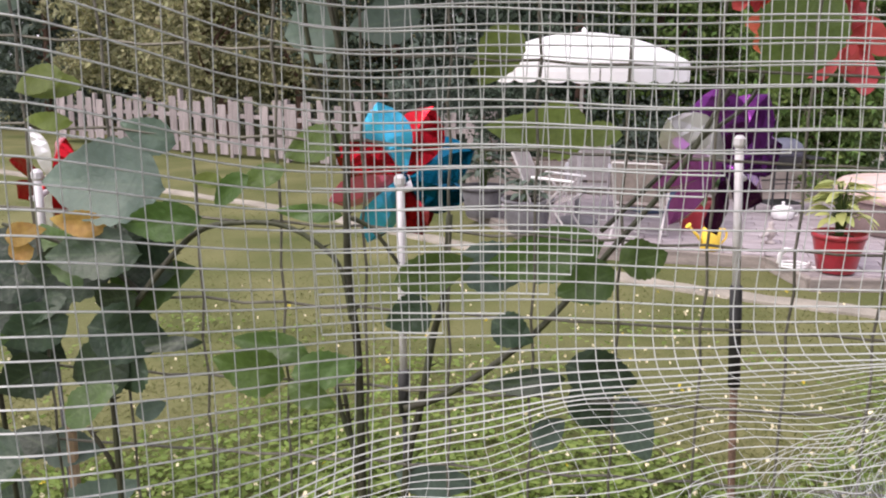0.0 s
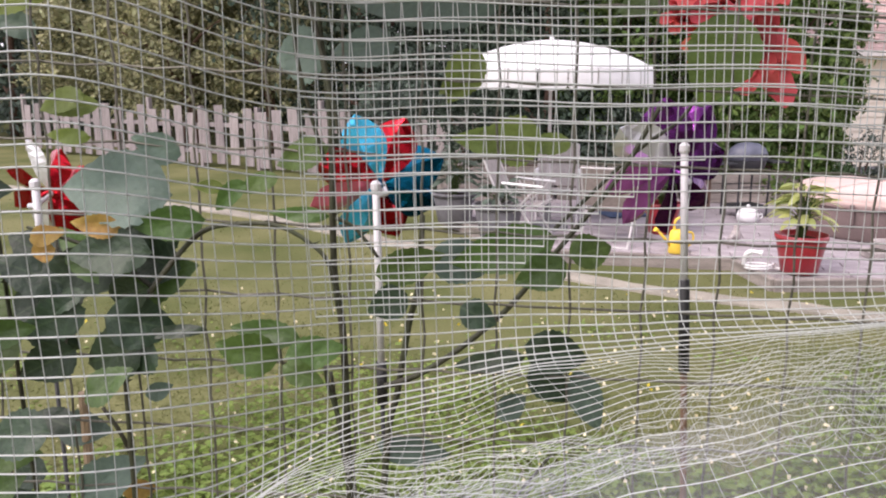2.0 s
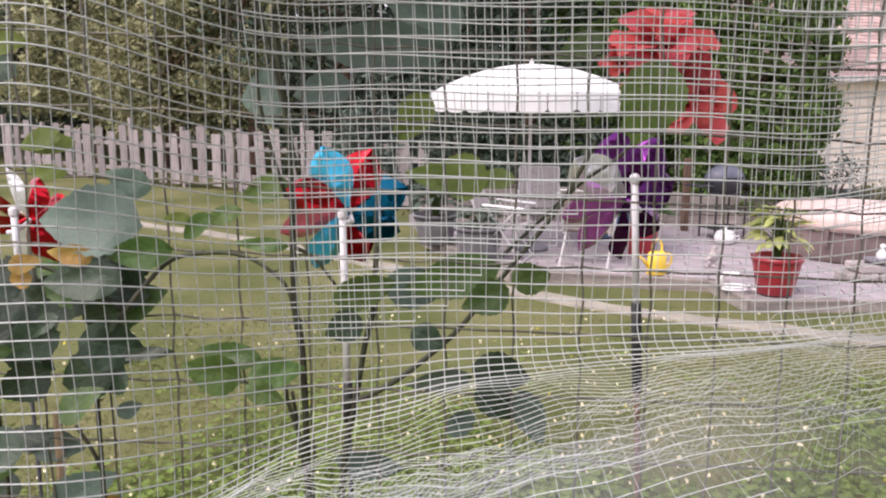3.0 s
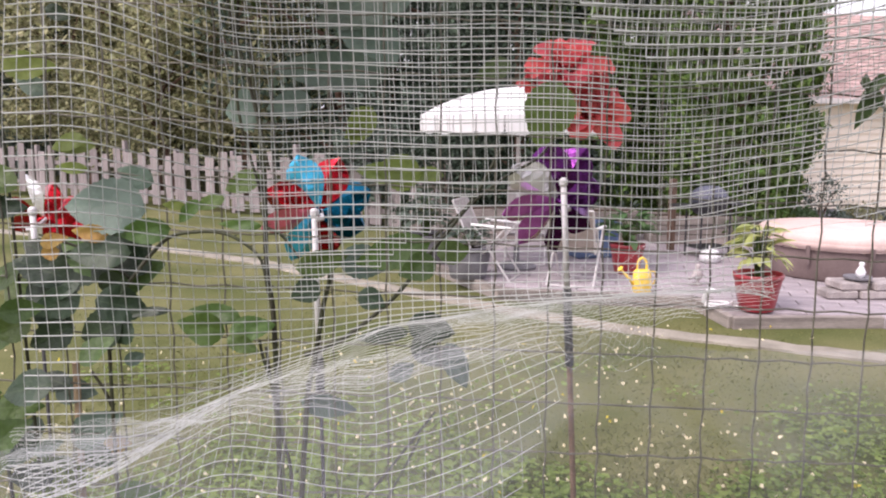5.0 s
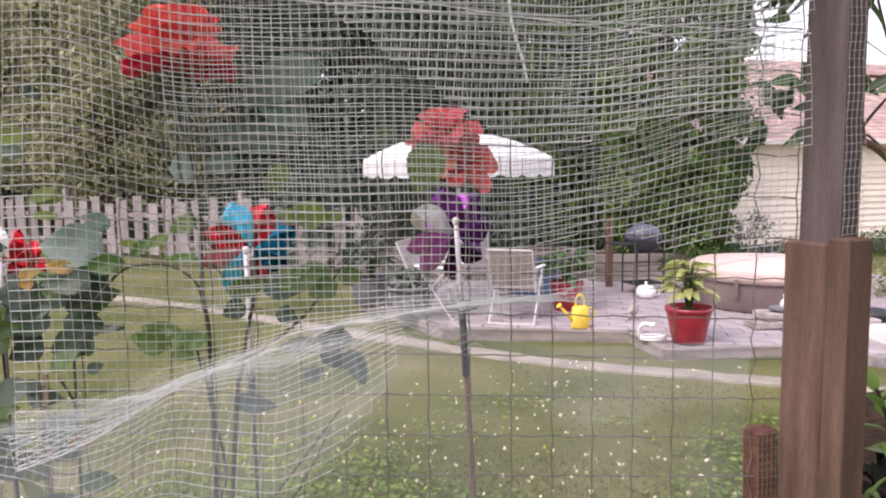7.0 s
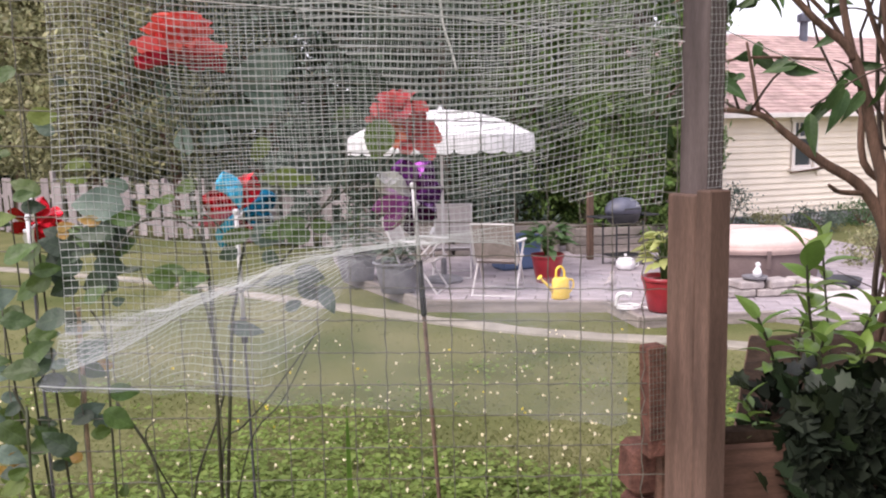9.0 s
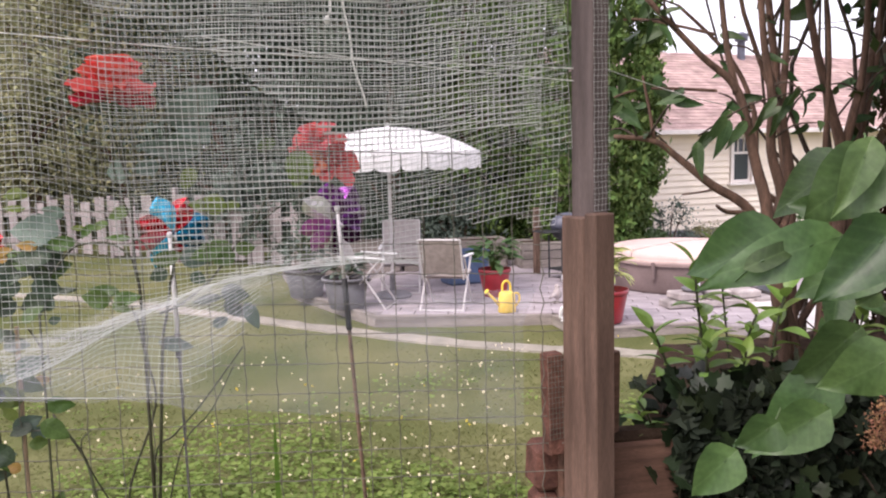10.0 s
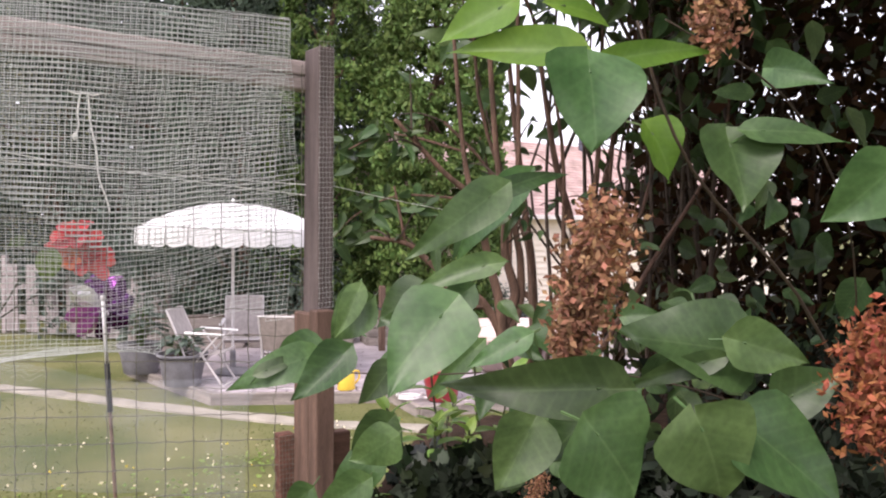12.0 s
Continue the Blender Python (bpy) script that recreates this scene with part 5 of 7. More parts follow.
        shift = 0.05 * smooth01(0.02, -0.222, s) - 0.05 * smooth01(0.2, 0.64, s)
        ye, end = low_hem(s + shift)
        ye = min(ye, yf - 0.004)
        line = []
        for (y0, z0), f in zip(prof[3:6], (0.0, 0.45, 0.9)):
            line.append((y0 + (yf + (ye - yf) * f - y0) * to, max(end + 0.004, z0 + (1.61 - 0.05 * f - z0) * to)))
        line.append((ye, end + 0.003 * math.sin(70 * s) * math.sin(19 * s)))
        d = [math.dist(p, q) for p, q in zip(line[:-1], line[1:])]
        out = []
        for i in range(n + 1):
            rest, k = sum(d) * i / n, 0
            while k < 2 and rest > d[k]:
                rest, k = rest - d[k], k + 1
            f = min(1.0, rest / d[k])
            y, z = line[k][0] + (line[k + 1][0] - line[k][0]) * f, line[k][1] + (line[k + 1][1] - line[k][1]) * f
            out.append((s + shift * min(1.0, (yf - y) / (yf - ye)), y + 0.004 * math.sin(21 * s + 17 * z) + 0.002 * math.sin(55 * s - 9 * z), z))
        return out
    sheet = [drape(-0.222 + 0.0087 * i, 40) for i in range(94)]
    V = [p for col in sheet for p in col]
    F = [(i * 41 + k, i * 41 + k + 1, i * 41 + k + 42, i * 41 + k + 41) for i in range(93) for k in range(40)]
    t = thing("plastic_film", "translucent sheet added for the haze of fine netting before the fence", "plastic film")
    part("sheet", mesh_of("sheet", V, F, True), "film", t, "netting haze sheet", True)
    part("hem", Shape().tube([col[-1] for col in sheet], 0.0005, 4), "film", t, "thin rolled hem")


build_net()


def build_post():
    turn = 15
    ex, ey = Vector((math.cos(radians(turn)), math.sin(radians(turn)), 0)), Vector((-math.sin(radians(turn)), math.cos(radians(turn)), 0))
    p = thing("fence_post", "brown timber fence post spliced onto a thicker lower post", "post")

    def col(c, a, b, z0, z1, nm, lab, tilt=0.0, wood="post"):
        m = c + ex * (b / 2) + ey * (a / 2)
        s = Shape().box(b, a, z1 - z0, c=0.0025)
        return part(nm, s, wood, p, lab, m=pose(m.x, m.y, (z0 + z1) / 2, 0, tilt, turn))
    up = Vector((0.682, 0.379, 0))
    col(up, 0.06, 0.034, 1.5, 2.235, "upper_post", "slim greyer upper post", 0.3, "palepost")
    q = Vector((0.673, 0.346, 0))
    low = col(q, 0.031, 0.04, LAWN - 0.1, 1.733, "lower_post", "thick lower post, front board")
    back = q + ey * 0.0312
    part("lower_post", Shape().box(0.0395, 0.064, 1.953, c=0.0025), "post", p, "thick lower post, rear board", m=pose((back + ex * 0.0198 + ey * 0.032).x, (back + ex * 0.0198 + ey * 0.032).y, 0.7485, 0, 0, turn))
    # a knot and nail heads on the pale face
    for z, off, r in ((1.672, 0.045, 0.0065), (1.58, 0.05, 0.0022), (1.70, 0.06, 0.0022), (1.38, 0.012, 0.003)):
        c = q + ey * off - ex * 0.0008
        part("knot" if r > 0.004 else "nail_head", Shape().lathe([(r, 0), (r * 0.9, 0.0008), (r * 0.3, 0.0012), (0.0001, 0.0012)], 12), "twig" if r > 0.004 else "rust", low, m=pose(c.x, c.y, z, 0, -90, turn))
    part("brace_board", Shape().box(0.05, 0.03, 1.7, c=0.003), "bedwood", p, "red-brown brace board", m=pose(0.73, 0.478, 0.62, 0, 1.2, turn))
    # strip of netting that wraps the upper post
    V = Shape()
    for k in range(5):
        a = up + ex * (0.002 + 0.0075 * k) - ey * 0.0035
        V.tube([(a.x + 0.0008 * math.sin(z * 90), a.y, z) for z in np.arange(1.735, 2.25, 0.0096)], 0.00022, 3, False)
    for z in np.arange(1.735, 2.25, 0.0096):
        a = up + Vector((0, 0, z)) - ey * 0.0035
        V.tube([a, a + ex * 0.034 + Vector((0, 0, 0.002))], 0.0003, 3, False)
    solo("garden_netting", V, "net", "strip of netting wrapped round the post", "netting", "nettings")
    # peg with wire netting, timber end and bed rail
    g = thing("netted_peg", "red-brown timber peg wrapped in wire netting", "peg", pose(0.637, 0.452, 1.31, 0, -1.5, 8))
    part("peg", Shape().box(0.034, 0.03, 0.185, pose(0, 0, 0.08), c=0.003), "endgrain", g)
    w = Shape()
    for k in range(6):
        w.tube([(-0.0165 + 0.0066 * k, -0.0175, 0.02), (-0.0165 + 0.0066 * k, -0.0175, 0.17)], 0.0005, 3, False)
    for k in range(17):
        w.tube([(-0.0175, -0.0178, 0.02 + 0.0094 * k), (0.0175, -0.0178, 0.02 + 0.0094 * k)], 0.0005, 3, False)
    part("wire_wrap", w, "wire", g, "fine wire wrap")


build_post()


def build_beam():
    rail = thing("top_rail", "grey-brown timber rail along the netting's top", "rail")
    a, b = Vector((-1.0, fence_y(-1.0) + 0.02, 2.325)), Vector((0.69, fence_y(0.69) + 0.03, 2.19))
    for p, q, dz, h in ((a, b, 0.012, 0.028), (a + Vector((0, 0.004, 0)), b + Vector((0, 0.004, 0)), -0.0165, 0.027)):
        d = q - p
        m = Matrix.Translation((p + q) / 2 + Vector((0, 0, dz))) @ d.to_track_quat("X", "Z").to_matrix().to_4x4()
        part("board", Shape().box(d.length, 0.038, h, c=0.003), "beam", rail, m=m)
    for x0, x1, z0, z1, sag in ((-0.5, 0.7, 2.065, 1.972, 0.012), (0.06, 0.7, 2.03, 1.95, 0.006)):
        pts = [(x0 + (x1 - x0) * k / 20, fence_y(x0 + (x1 - x0) * k / 20) - 0.006, z0 + (z1 - z0) * k / 20 - sag * math.sin(math.pi * k / 20)) for k in range(21)]
        solo("twine", Shape().tube(pts, 0.0009, 5), "twine", "thin white twine stretched along the fence", "string", "twines")
    pts = [(0.72 + 0.62 * k / 12, 0.42 + 0.045 * k, 1.972 - 0.004 * k - 0.008 * math.sin(math.pi * k / 12)) for k in range(13)]
    solo("twine", Shape().tube(pts, 0.0009, 5), "twine", "thin white twine tied from the post to the bush", "string", "twines")
    k = thing("tied_string", "white cotton string tied in a bow and hanging down", "string")
    y = 0.4
    part("loop", Shape().tube(curve_points([(0.247, y, 2.124), (0.262, y, 2.119), (0.275, y - .004, 2.12), (0.29, y, 2.118), (0.302, y, 2.123)], 4), 0.0016, 6), "twine", k)
    part("tail", Shape().tube(curve_points([(0.268, y, 2.12), (0.263, y, 2.09), (0.265, y - .003, 2.065), (0.259, y, 2.045)], 4), 0.0016, 6), "twine", k)
    part("knot", Shape().lathe([(0.0008, -0.008), (0.0045, -0.004), (0.005, 0.002), (0.0012, 0.007)], 8, pose(0.259, y, 2.045)), "twine", k, "", True)
    part("tail", Shape().tube(curve_points([(0.28, y, 2.12), (0.284, y - .003, 2.07), (0.293, y, 2.02), (0.297, y - .004, 1.975), (0.31, y, 1.935), (0.315, y, 1.912)], 4), 0.0017, 6), "twine", k)


build_beam()


def build_bed():
    b = thing("raised_bed", "brown timber raised bed filled with dark soil", "raised bed")
    for z in (1.24, 1.115):
        part("timber", Shape().box(0.6, 0.075, 0.12, pose(0.95, 0.487, z, 0, 0, -2), c=0.006), "bedwood", b)
    part("timber", Shape().box(1.4, 0.075, 0.12, pose(1.96, 0.452, 1.235, 0, 0, -2), c=0.006), "post", b)
    part("timber_end", Shape().box(0.052, 0.07, 0.085, pose(0.634, 0.505, 1.258, 3, 2, 5), c=0.01).box(0.05, 0.06, 0.1, pose(0.63, 0.5, 1.16, -2, 3, 0), c=0.01), "endgrain", b, "rough red-brown timber end")
    part("wall", Shape().box(2.0, 0.07, 1.2, pose(1.7, 0.5, 0.45, 0, 0, -2), c=0.006), "bedwood", b)
    rr = random.Random(6)
    n, m = 26, 8
    left = lambda y: 0.8 + 0.6 * (y - 0.5)
    v = [(left(0.5 + 0.75 * j / m) + (2.6 - left(0.5 + 0.75 * j / m)) * i / n, 0.5 + 0.75 * j / m, 1.262 + 0.02 * rr.random() + 0.03 * math.sin(math.pi * j / m)) for j in range(m + 1) for i in range(n + 1)]
    f = [(j * (n + 1) + i, j * (n + 1) + i + 1, (j + 1) * (n + 1) + i + 1, (j + 1) * (n + 1) + i) for j in range(m) for i in range(n)]
    part("soil", Shape().add(v, f), "soil", b, "dark crumbly soil")
    part("loose_soil", Shape().box(0.14, 0.05, 0.025, pose(0.82, 0.485, 1.305, 0, 0, -2), c=0.01), "soil", b)
    ang = math.degrees(math.atan2(0.75, 0.45))
    part("wall", Shape().box(0.87, 0.05, 1.38, pose(1.05, 0.88, 0.58, 0, 0, ang), c=0.006), "bedwood", b)
    part("wall", Shape().box(1.4, 0.07, 1.2, pose(1.95, 1.27, 0.45), c=0.006), "post", b)


build_bed()


# ---- garden stakes and pinwheels ----
def build_pinwheel(name, label, at, cols, r, turn, n=8, seed=0):
    """Pointed foil vanes, each folded along its spine and pitched like a fan blade, round a small hub."""
    w = thing(name, label, "pinwheel", at, "pinwheels")
    rr = random.Random(seed)
    for k in range(n):
        a = 2 * math.pi * k / n + turn + rr.uniform(-0.07, 0.07)
        mt = cols[k % len(cols)]
        v, f = [], []
        nu, nv = 9, 5
        pitch, long = rr.uniform(0.5, 0.85), r * rr.uniform(0.92, 1.08)
        crease = rr.uniform(0.35, 0.6)
        for i in range(nu):
            t = i / (nu - 1)
            half = r * (0.07 + 0.3 * math.sin(math.pi * min(1.0, t / 1.3)) ** 1.2) * (1 - t ** 6)
            bulge = 0.05 * r * math.sin(math.pi * t) - 0.14 * r * t * t
            for j in range(nv):
                u = j / (nv - 1) * 2 - 1
                across = half * (u + 0.25 * t)
                deep = crease * half * abs(u) - bulge + 0.012 * r * math.sin(9 * t + 4 * u + k)
                c, q = math.cos(pitch * (1 - 0.35 * t)), math.sin(pitch * (1 - 0.35 * t))
                v.append((long * (0.05 + 0.95 * t), across * q + deep * c, across * c - deep * q))
        for i in range(nu - 1):
            for j in range(nv - 1):
                q = i * nv + j
                f.append((q, q + 1, q + nv + 1, q + nv))
        part("blade", Shape().add(v, f), mt, w, M[mt].name + " blade", False, pose(0, 0, 0, 0, -math.degrees(a), 0))
    part("hub", Shape().lathe([(0.001, -0.018), (0.004, -0.016), (0.0045, 0.0), (0.003, 0.02)], 12, pose(0, 0, 0, -90, 0, 0)), cols[0], w, "", True)
    part("arm", Shape().tube([(-0.006, -0.03, -0.006), (0.003, -0.028, -0.005), (0.003, 0.0, 0.0)], 0.0032, 8), "stakewhite", w, "white plastic arm")
    return w


def build_stake(label, x, y, z0, z1, black0, black1, lean=0.0, rod="rust"):
    s = thing("garden_stake", label, "stake", None, "garden stakes")
    kx = lambda z: x - lean * (z - z0)
    part("tube", Shape().tube([(kx(black0), y, black0), (kx(z1), y, z1)], 0.0042, 10), "stakewhite", s, "white plastic tube", True)
    part("cap", Shape().lathe([(0.0044, 0), (0.006, 0.003), (0.006, 0.009), (0.003, 0.012)], 10, pose(kx(z1), y, z1 - 0.006)), "stakewhite", s)
    part("sleeve", Shape().tube([(kx(black1), y, black1), (kx(black0 + 0.003), y, black0 + 0.003)], 0.0062, 10), "stakeblack", s, "black rubber sleeve", True)
    part("rod", Shape().tube([(kx(LAWN), y, LAWN - 0.1), (kx(black1 + 0.01), y, black1 + 0.01)], 0.0042 if rod == "rust" else 0.0026, 8), rod, s, M[rod].name, True)


build_stake("white-topped garden stake with a black sleeve and rusty rod", 0.33, 0.8, 1.07, 1.73, 1.58, 1.474, 0.058)
build_stake("white-topped garden stake with a black sleeve among the roses", -0.04, 0.806, 1.4, 1.69, 1.486, 1.438, 0.01, "stakeblack")
build_stake("white plastic garden stake behind the rose leaves", -0.425, 0.845, 1.45, 1.69, 1.605, 1.56, 0.0, "stakeblack")
# the three pale vanes carry a painted sky reflection
build_pinwheel("pinwheel", "red and blue foil pinwheel, sky shine coloured onto three vanes", pose(-0.04, 0.832, 1.69, 6, 0, 10), ["foilblue", "foilred", "foilblueshine", "foilred", "foilredshine", "foilblueshine", "foilred", "foilblue"], 0.076, 0.43, 8, 1)
# two left vanes get the painted reflection; the silver one is real
build_pinwheel("pinwheel", "purple and silver foil pinwheel on a white stake", pose(0.291, 0.832, 1.702, 10, 0, 18), ["foilpurple", "foilpurple", "foilpurple", "foilwhite", "foilpurpleshine", "foilpurpleshine", "foilpurple", "foilpurple"], 0.082, 0.25, 8, 2)
build_pinwheel("pinwheel", "red and silver foil pinwheel behind the rose leaves", pose(-0.422, 0.872, 1.676, 10, 0, -14), ["foilred", "foilred", "foilwhite"], 0.06, 0.4, 8, 3)
solo("bamboo_cane", Shape().tube([(-0.262, 0.505, LAWN - 0.1), (-0.25, 0.5, 1.4), (-0.247, 0.5, 1.58)], 0.0036, 8), "bamboo", "tan garden cane among the rose stems", "cane")
solo("iris_leaf", Shape().tube(curve_points([(0.15, 0.62, LAWN), (0.147, 0.622, 0.9), (0.145, 0.623, 1.36)], 4), [0.008, 0.008, 0.008, 0.008, 0.0085, 0.008, 0.007, 0.005, 0.001], 4), "lilacyoung", "single upright green iris blade", "plant")


# ---- rose bush ----
def blade(name, length, width, material, seed):
    """A broad rounded rose leaf with toothed edge, sunken midrib and a little curl."""
    rr = random.Random(seed)
    v, f = [], []
    n, pts = 18, 7
    cup, roll = rr.uniform(0.05, 0.28), rr.uniform(0.05, 0.3)
    for i in range(n + 1):
        t = i / n
        half = width / 2 * (math.sin(math.pi * t ** 0.74) ** 0.86 if 0 < t < 1 else 0.02)
        if 0 < i < n and i % 2:
            half *= 0.93
        for j in range(pts):
            u = j / (pts - 1) * 2 - 1
            y = length * (t - 0.02 * (1 - abs(u)))
            z = cup * half * abs(u) - roll * length * t * t + 0.015 * length * math.sin(9 * t + 2 * u) + 0.012 * width * math.cos(22 * t) * abs(u)
            v.append((half * u, y, z))
    for i in range(n):
        for j in range(pts - 1):
            a = i * pts + j
            f.append((a, a + 1, a + pts + 1, a + pts))
    me = mesh_of(name, v, f, True)
    me.materials.append(M[material])
    return me


def leaf_at(name, base, tip, width, material, parent, seed, face=(0, -1, 0.25), maker=blade):
    """A leaf from base to tip that shows its upper side towards face."""
    base, tip = Vector(base), Vector(tip)
    d = tip - base
    me = maker(name, d.length, width, material, seed)
    yax = d.normalized()
    zax = Vector(face)
    zax = (zax - yax * zax.dot(yax)).normalized()
    xax = yax.cross(zax)
    m = Matrix((xax, yax, zax)).transposed().to_4x4()
    m.translation = base
    return part(name, me, material, parent, m=m)


# x and height of the stalk end, x and height of the tip, width, distance behind the first eye
LEAVES_GREEN = [
    (-0.138, 1.717, -0.189, 1.71, 0.022, 0.455), (-0.058, 1.762, -0.099, 1.75, 0.02, 0.47), (-0.111, 1.74, -0.141, 1.72, 0.014, 0.46),
    (-0.057, 1.718, -0.099, 1.72, 0.01, 0.455), (-0.091, 1.743, -0.122, 1.733, 0.013, 0.465), (-0.095, 1.619, -0.137, 1.628, 0.03, 0.46),
    (-0.081, 1.631, -0.131, 1.64, 0.018, 0.465), (-0.091, 1.619, -0.049, 1.624, 0.022, 0.46), (-0.092, 1.615, -0.065, 1.604, 0.016, 0.455),
    (-0.028, 1.677, 0.02, 1.688, 0.024, 0.46), (0.1, 1.685, 0.066, 1.672, 0.025, 0.455), (0.101, 1.69, 0.133, 1.697, 0.023, 0.45),
    (0.095, 1.699, 0.021, 1.678, 0.031, 0.47), (0.219, 1.848, 0.196, 1.787, 0.046, 0.487), (0.173, 1.865, 0.137, 1.852, 0.021, 0.49)]
LEAVES_GREY = [
    (-0.165, 1.73, -0.237, 1.741, 0.05, 0.475), (-0.159, 1.756, -0.191, 1.766, 0.021, 0.485), (0.059, 1.855, -0.054, 1.86, 0.035, 0.49),
    (-0.062, 1.823, -0.096, 1.82, 0.037, 0.5), (0.111, 1.602, 0.131, 1.556, 0.023, 0.47), (-0.03, 1.544, 0.025, 1.53, 0.022, 0.48),
    (0.057, 1.563, 0.082, 1.577, 0.018, 0.48), (-0.013, 1.83, -0.058, 1.823, 0.026, 0.5), (0.009, 1.683, 0.063, 1.669, 0.032, 0.49),
    (-0.191, 1.589, -0.173, 1.594, 0.013, 0.47), (0.087, 1.943, -0.014, 1.903, 0.052, 0.5), (0.066, 1.865, -0.001, 1.937, 0.046, 0.51)]
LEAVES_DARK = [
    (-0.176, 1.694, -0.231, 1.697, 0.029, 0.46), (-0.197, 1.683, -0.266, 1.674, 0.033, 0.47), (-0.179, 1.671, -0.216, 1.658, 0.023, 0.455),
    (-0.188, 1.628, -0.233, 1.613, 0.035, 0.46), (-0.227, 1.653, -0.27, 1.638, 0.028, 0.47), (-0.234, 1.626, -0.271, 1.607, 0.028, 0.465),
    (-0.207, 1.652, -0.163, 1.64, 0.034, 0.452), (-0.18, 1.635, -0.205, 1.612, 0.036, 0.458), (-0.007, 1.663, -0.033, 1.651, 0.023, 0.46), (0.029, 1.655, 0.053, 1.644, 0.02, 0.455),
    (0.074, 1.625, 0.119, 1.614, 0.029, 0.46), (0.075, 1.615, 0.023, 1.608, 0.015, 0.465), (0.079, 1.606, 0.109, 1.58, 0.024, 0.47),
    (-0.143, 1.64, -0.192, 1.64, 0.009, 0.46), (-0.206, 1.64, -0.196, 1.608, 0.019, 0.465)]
LEAVES_YOUNG = [
    (-0.201, 1.791, -0.234, 1.788, 0.013, 0.46), (-0.208, 1.77, -0.249, 1.77, 0.01, 0.46), (0.043, 1.824, 0.02, 1.79, 0.025, 0.48),
    (0.088, 1.761, 0.043, 1.767, 0.033, 0.49), (0.037, 1.81, 0.016, 1.796, 0.015, 0.49), (0.075, 1.76, 0.026, 1.765, 0.021, 0.5),
    (0.11, 1.76, 0.075, 1.761, 0.016, 0.5), (-0.128, 1.736, -0.149, 1.736, 0.009, 0.47), (-0.206, 1.797, -0.24, 1.79, 0.015, 0.45)]
LEAVES_OLD = [
    (-0.195, 1.71, -0.224, 1.715, 0.017, 0.462), (-0.258, 1.702, -0.234, 1.709, 0.015, 0.468), (-0.241, 1.696, -0.261, 1.691, 0.016, 0.466)]
LEAVES_NEAR = [
    (-0.268, 1.633, -0.309, 1.618, 0.045, 0.46), (-0.284, 1.625, -0.336, 1.603, 0.047, 0.47),
    (-0.206, 1.672, -0.251, 1.709, 0.038, 0.47), (-0.312, 1.413, -0.268, 1.346, 0.03, 0.47)]
CANES_A = [
    ([(-0.051, 1.376), (-0.051, 1.484), (-0.052, 1.624), (-0.057, 1.678), (-0.056, 1.775), (-0.061, 1.837), (-0.064, 1.881)], 0.47, 0.0026),
    ([(-0.187, 1.656), (-0.163, 1.687), (-0.142, 1.707), (-0.119, 1.712), (-0.093, 1.711), (-0.073, 1.701), (-0.059, 1.686), (-0.054, 1.656)], 0.46, 0.0017),
    ([(-0.054, 1.715), (-0.041, 1.707), (-0.026, 1.686)], 0.465, 0.0014),
    ([(-0.035, 1.394), (-0.023, 1.546), (-0.015, 1.585), (-0.006, 1.637), (0.001, 1.666), (0.004, 1.715)], 0.475, 0.0026),
    ([(-0.024, 1.593), (-0.001, 1.6), (0.027, 1.617), (0.061, 1.646), (0.087, 1.678), (0.103, 1.699), (0.137, 1.743), (0.163, 1.791)], 0.47, 0.0021),
    ([(-0.051, 1.555), (-0.062, 1.591), (-0.065, 1.608)], 0.465, 0.0017)]
CANES_B = [
    ([(-0.203, 1.487), (-0.205, 1.547), (-0.221, 1.581)], 0.465, 0.0018),
    ([(-0.129, 1.272), (-0.151, 1.363), (-0.194, 1.441)], 0.46, 0.0026),
    ([(-0.151, 1.363), (-0.14, 1.411)], 0.46, 0.0013),
    ([(-0.299, 1.316), (-0.297, 1.431), (-0.313, 1.489)], 0.4, 0.0020),
    ([(-0.051, 1.339), (-0.018, 1.378), (0.027, 1.425), (0.102, 1.521)], 0.5, 0.0016),
    ([(-0.011, 1.345), (0.044, 1.415), (0.087, 1.494)], 0.5, 0.0013),
    ([(-0.098, 1.269), (-0.045, 1.43), (-0.057, 1.521), (-0.065, 1.592)], 0.5, 0.0020),
    ([(-0.054, 2.04), (-0.063, 1.968), (-0.077, 1.913), (-0.062, 1.845), (-0.047, 1.769)], 0.44, 0.0018),
    ([(-0.179, 1.669), (-0.201, 1.686), (-0.227, 1.699), (-0.259, 1.71)], 0.465, 0.0015)]


def petal(name, length, width, cup, back, material, seed):
    rr = random.Random(seed)
    v, f = [], []
    n, pts = 7, 7
    for i in range(n):
        t = i / (n - 1)
        half = width / 2 * (0.35 + 0.65 * math.sin(math.pi * min(1, 0.1 + 0.62 * t)))
        for j in range(pts):
            u = j / (pts - 1) * 2 - 1
            lip = (1 - 0.12 * abs(u) ** 2 * t)
            out = cup * (u * u) * width * 0.5 - back * length * max(0, t - 0.55) ** 1.5 * 2.2 + 0.04 * length * math.sin(5 * u + 9 * t + seed)
            v.append((half * u, out, length * t * lip))
    for i in range(n - 1):
        for j in range(pts - 1):
            a = i * pts + j
            f.append((a, a + 1, a + pts + 1, a + pts))
    me = mesh_of(name, v, f, True)
    me.materials.append(M[material])
    return me


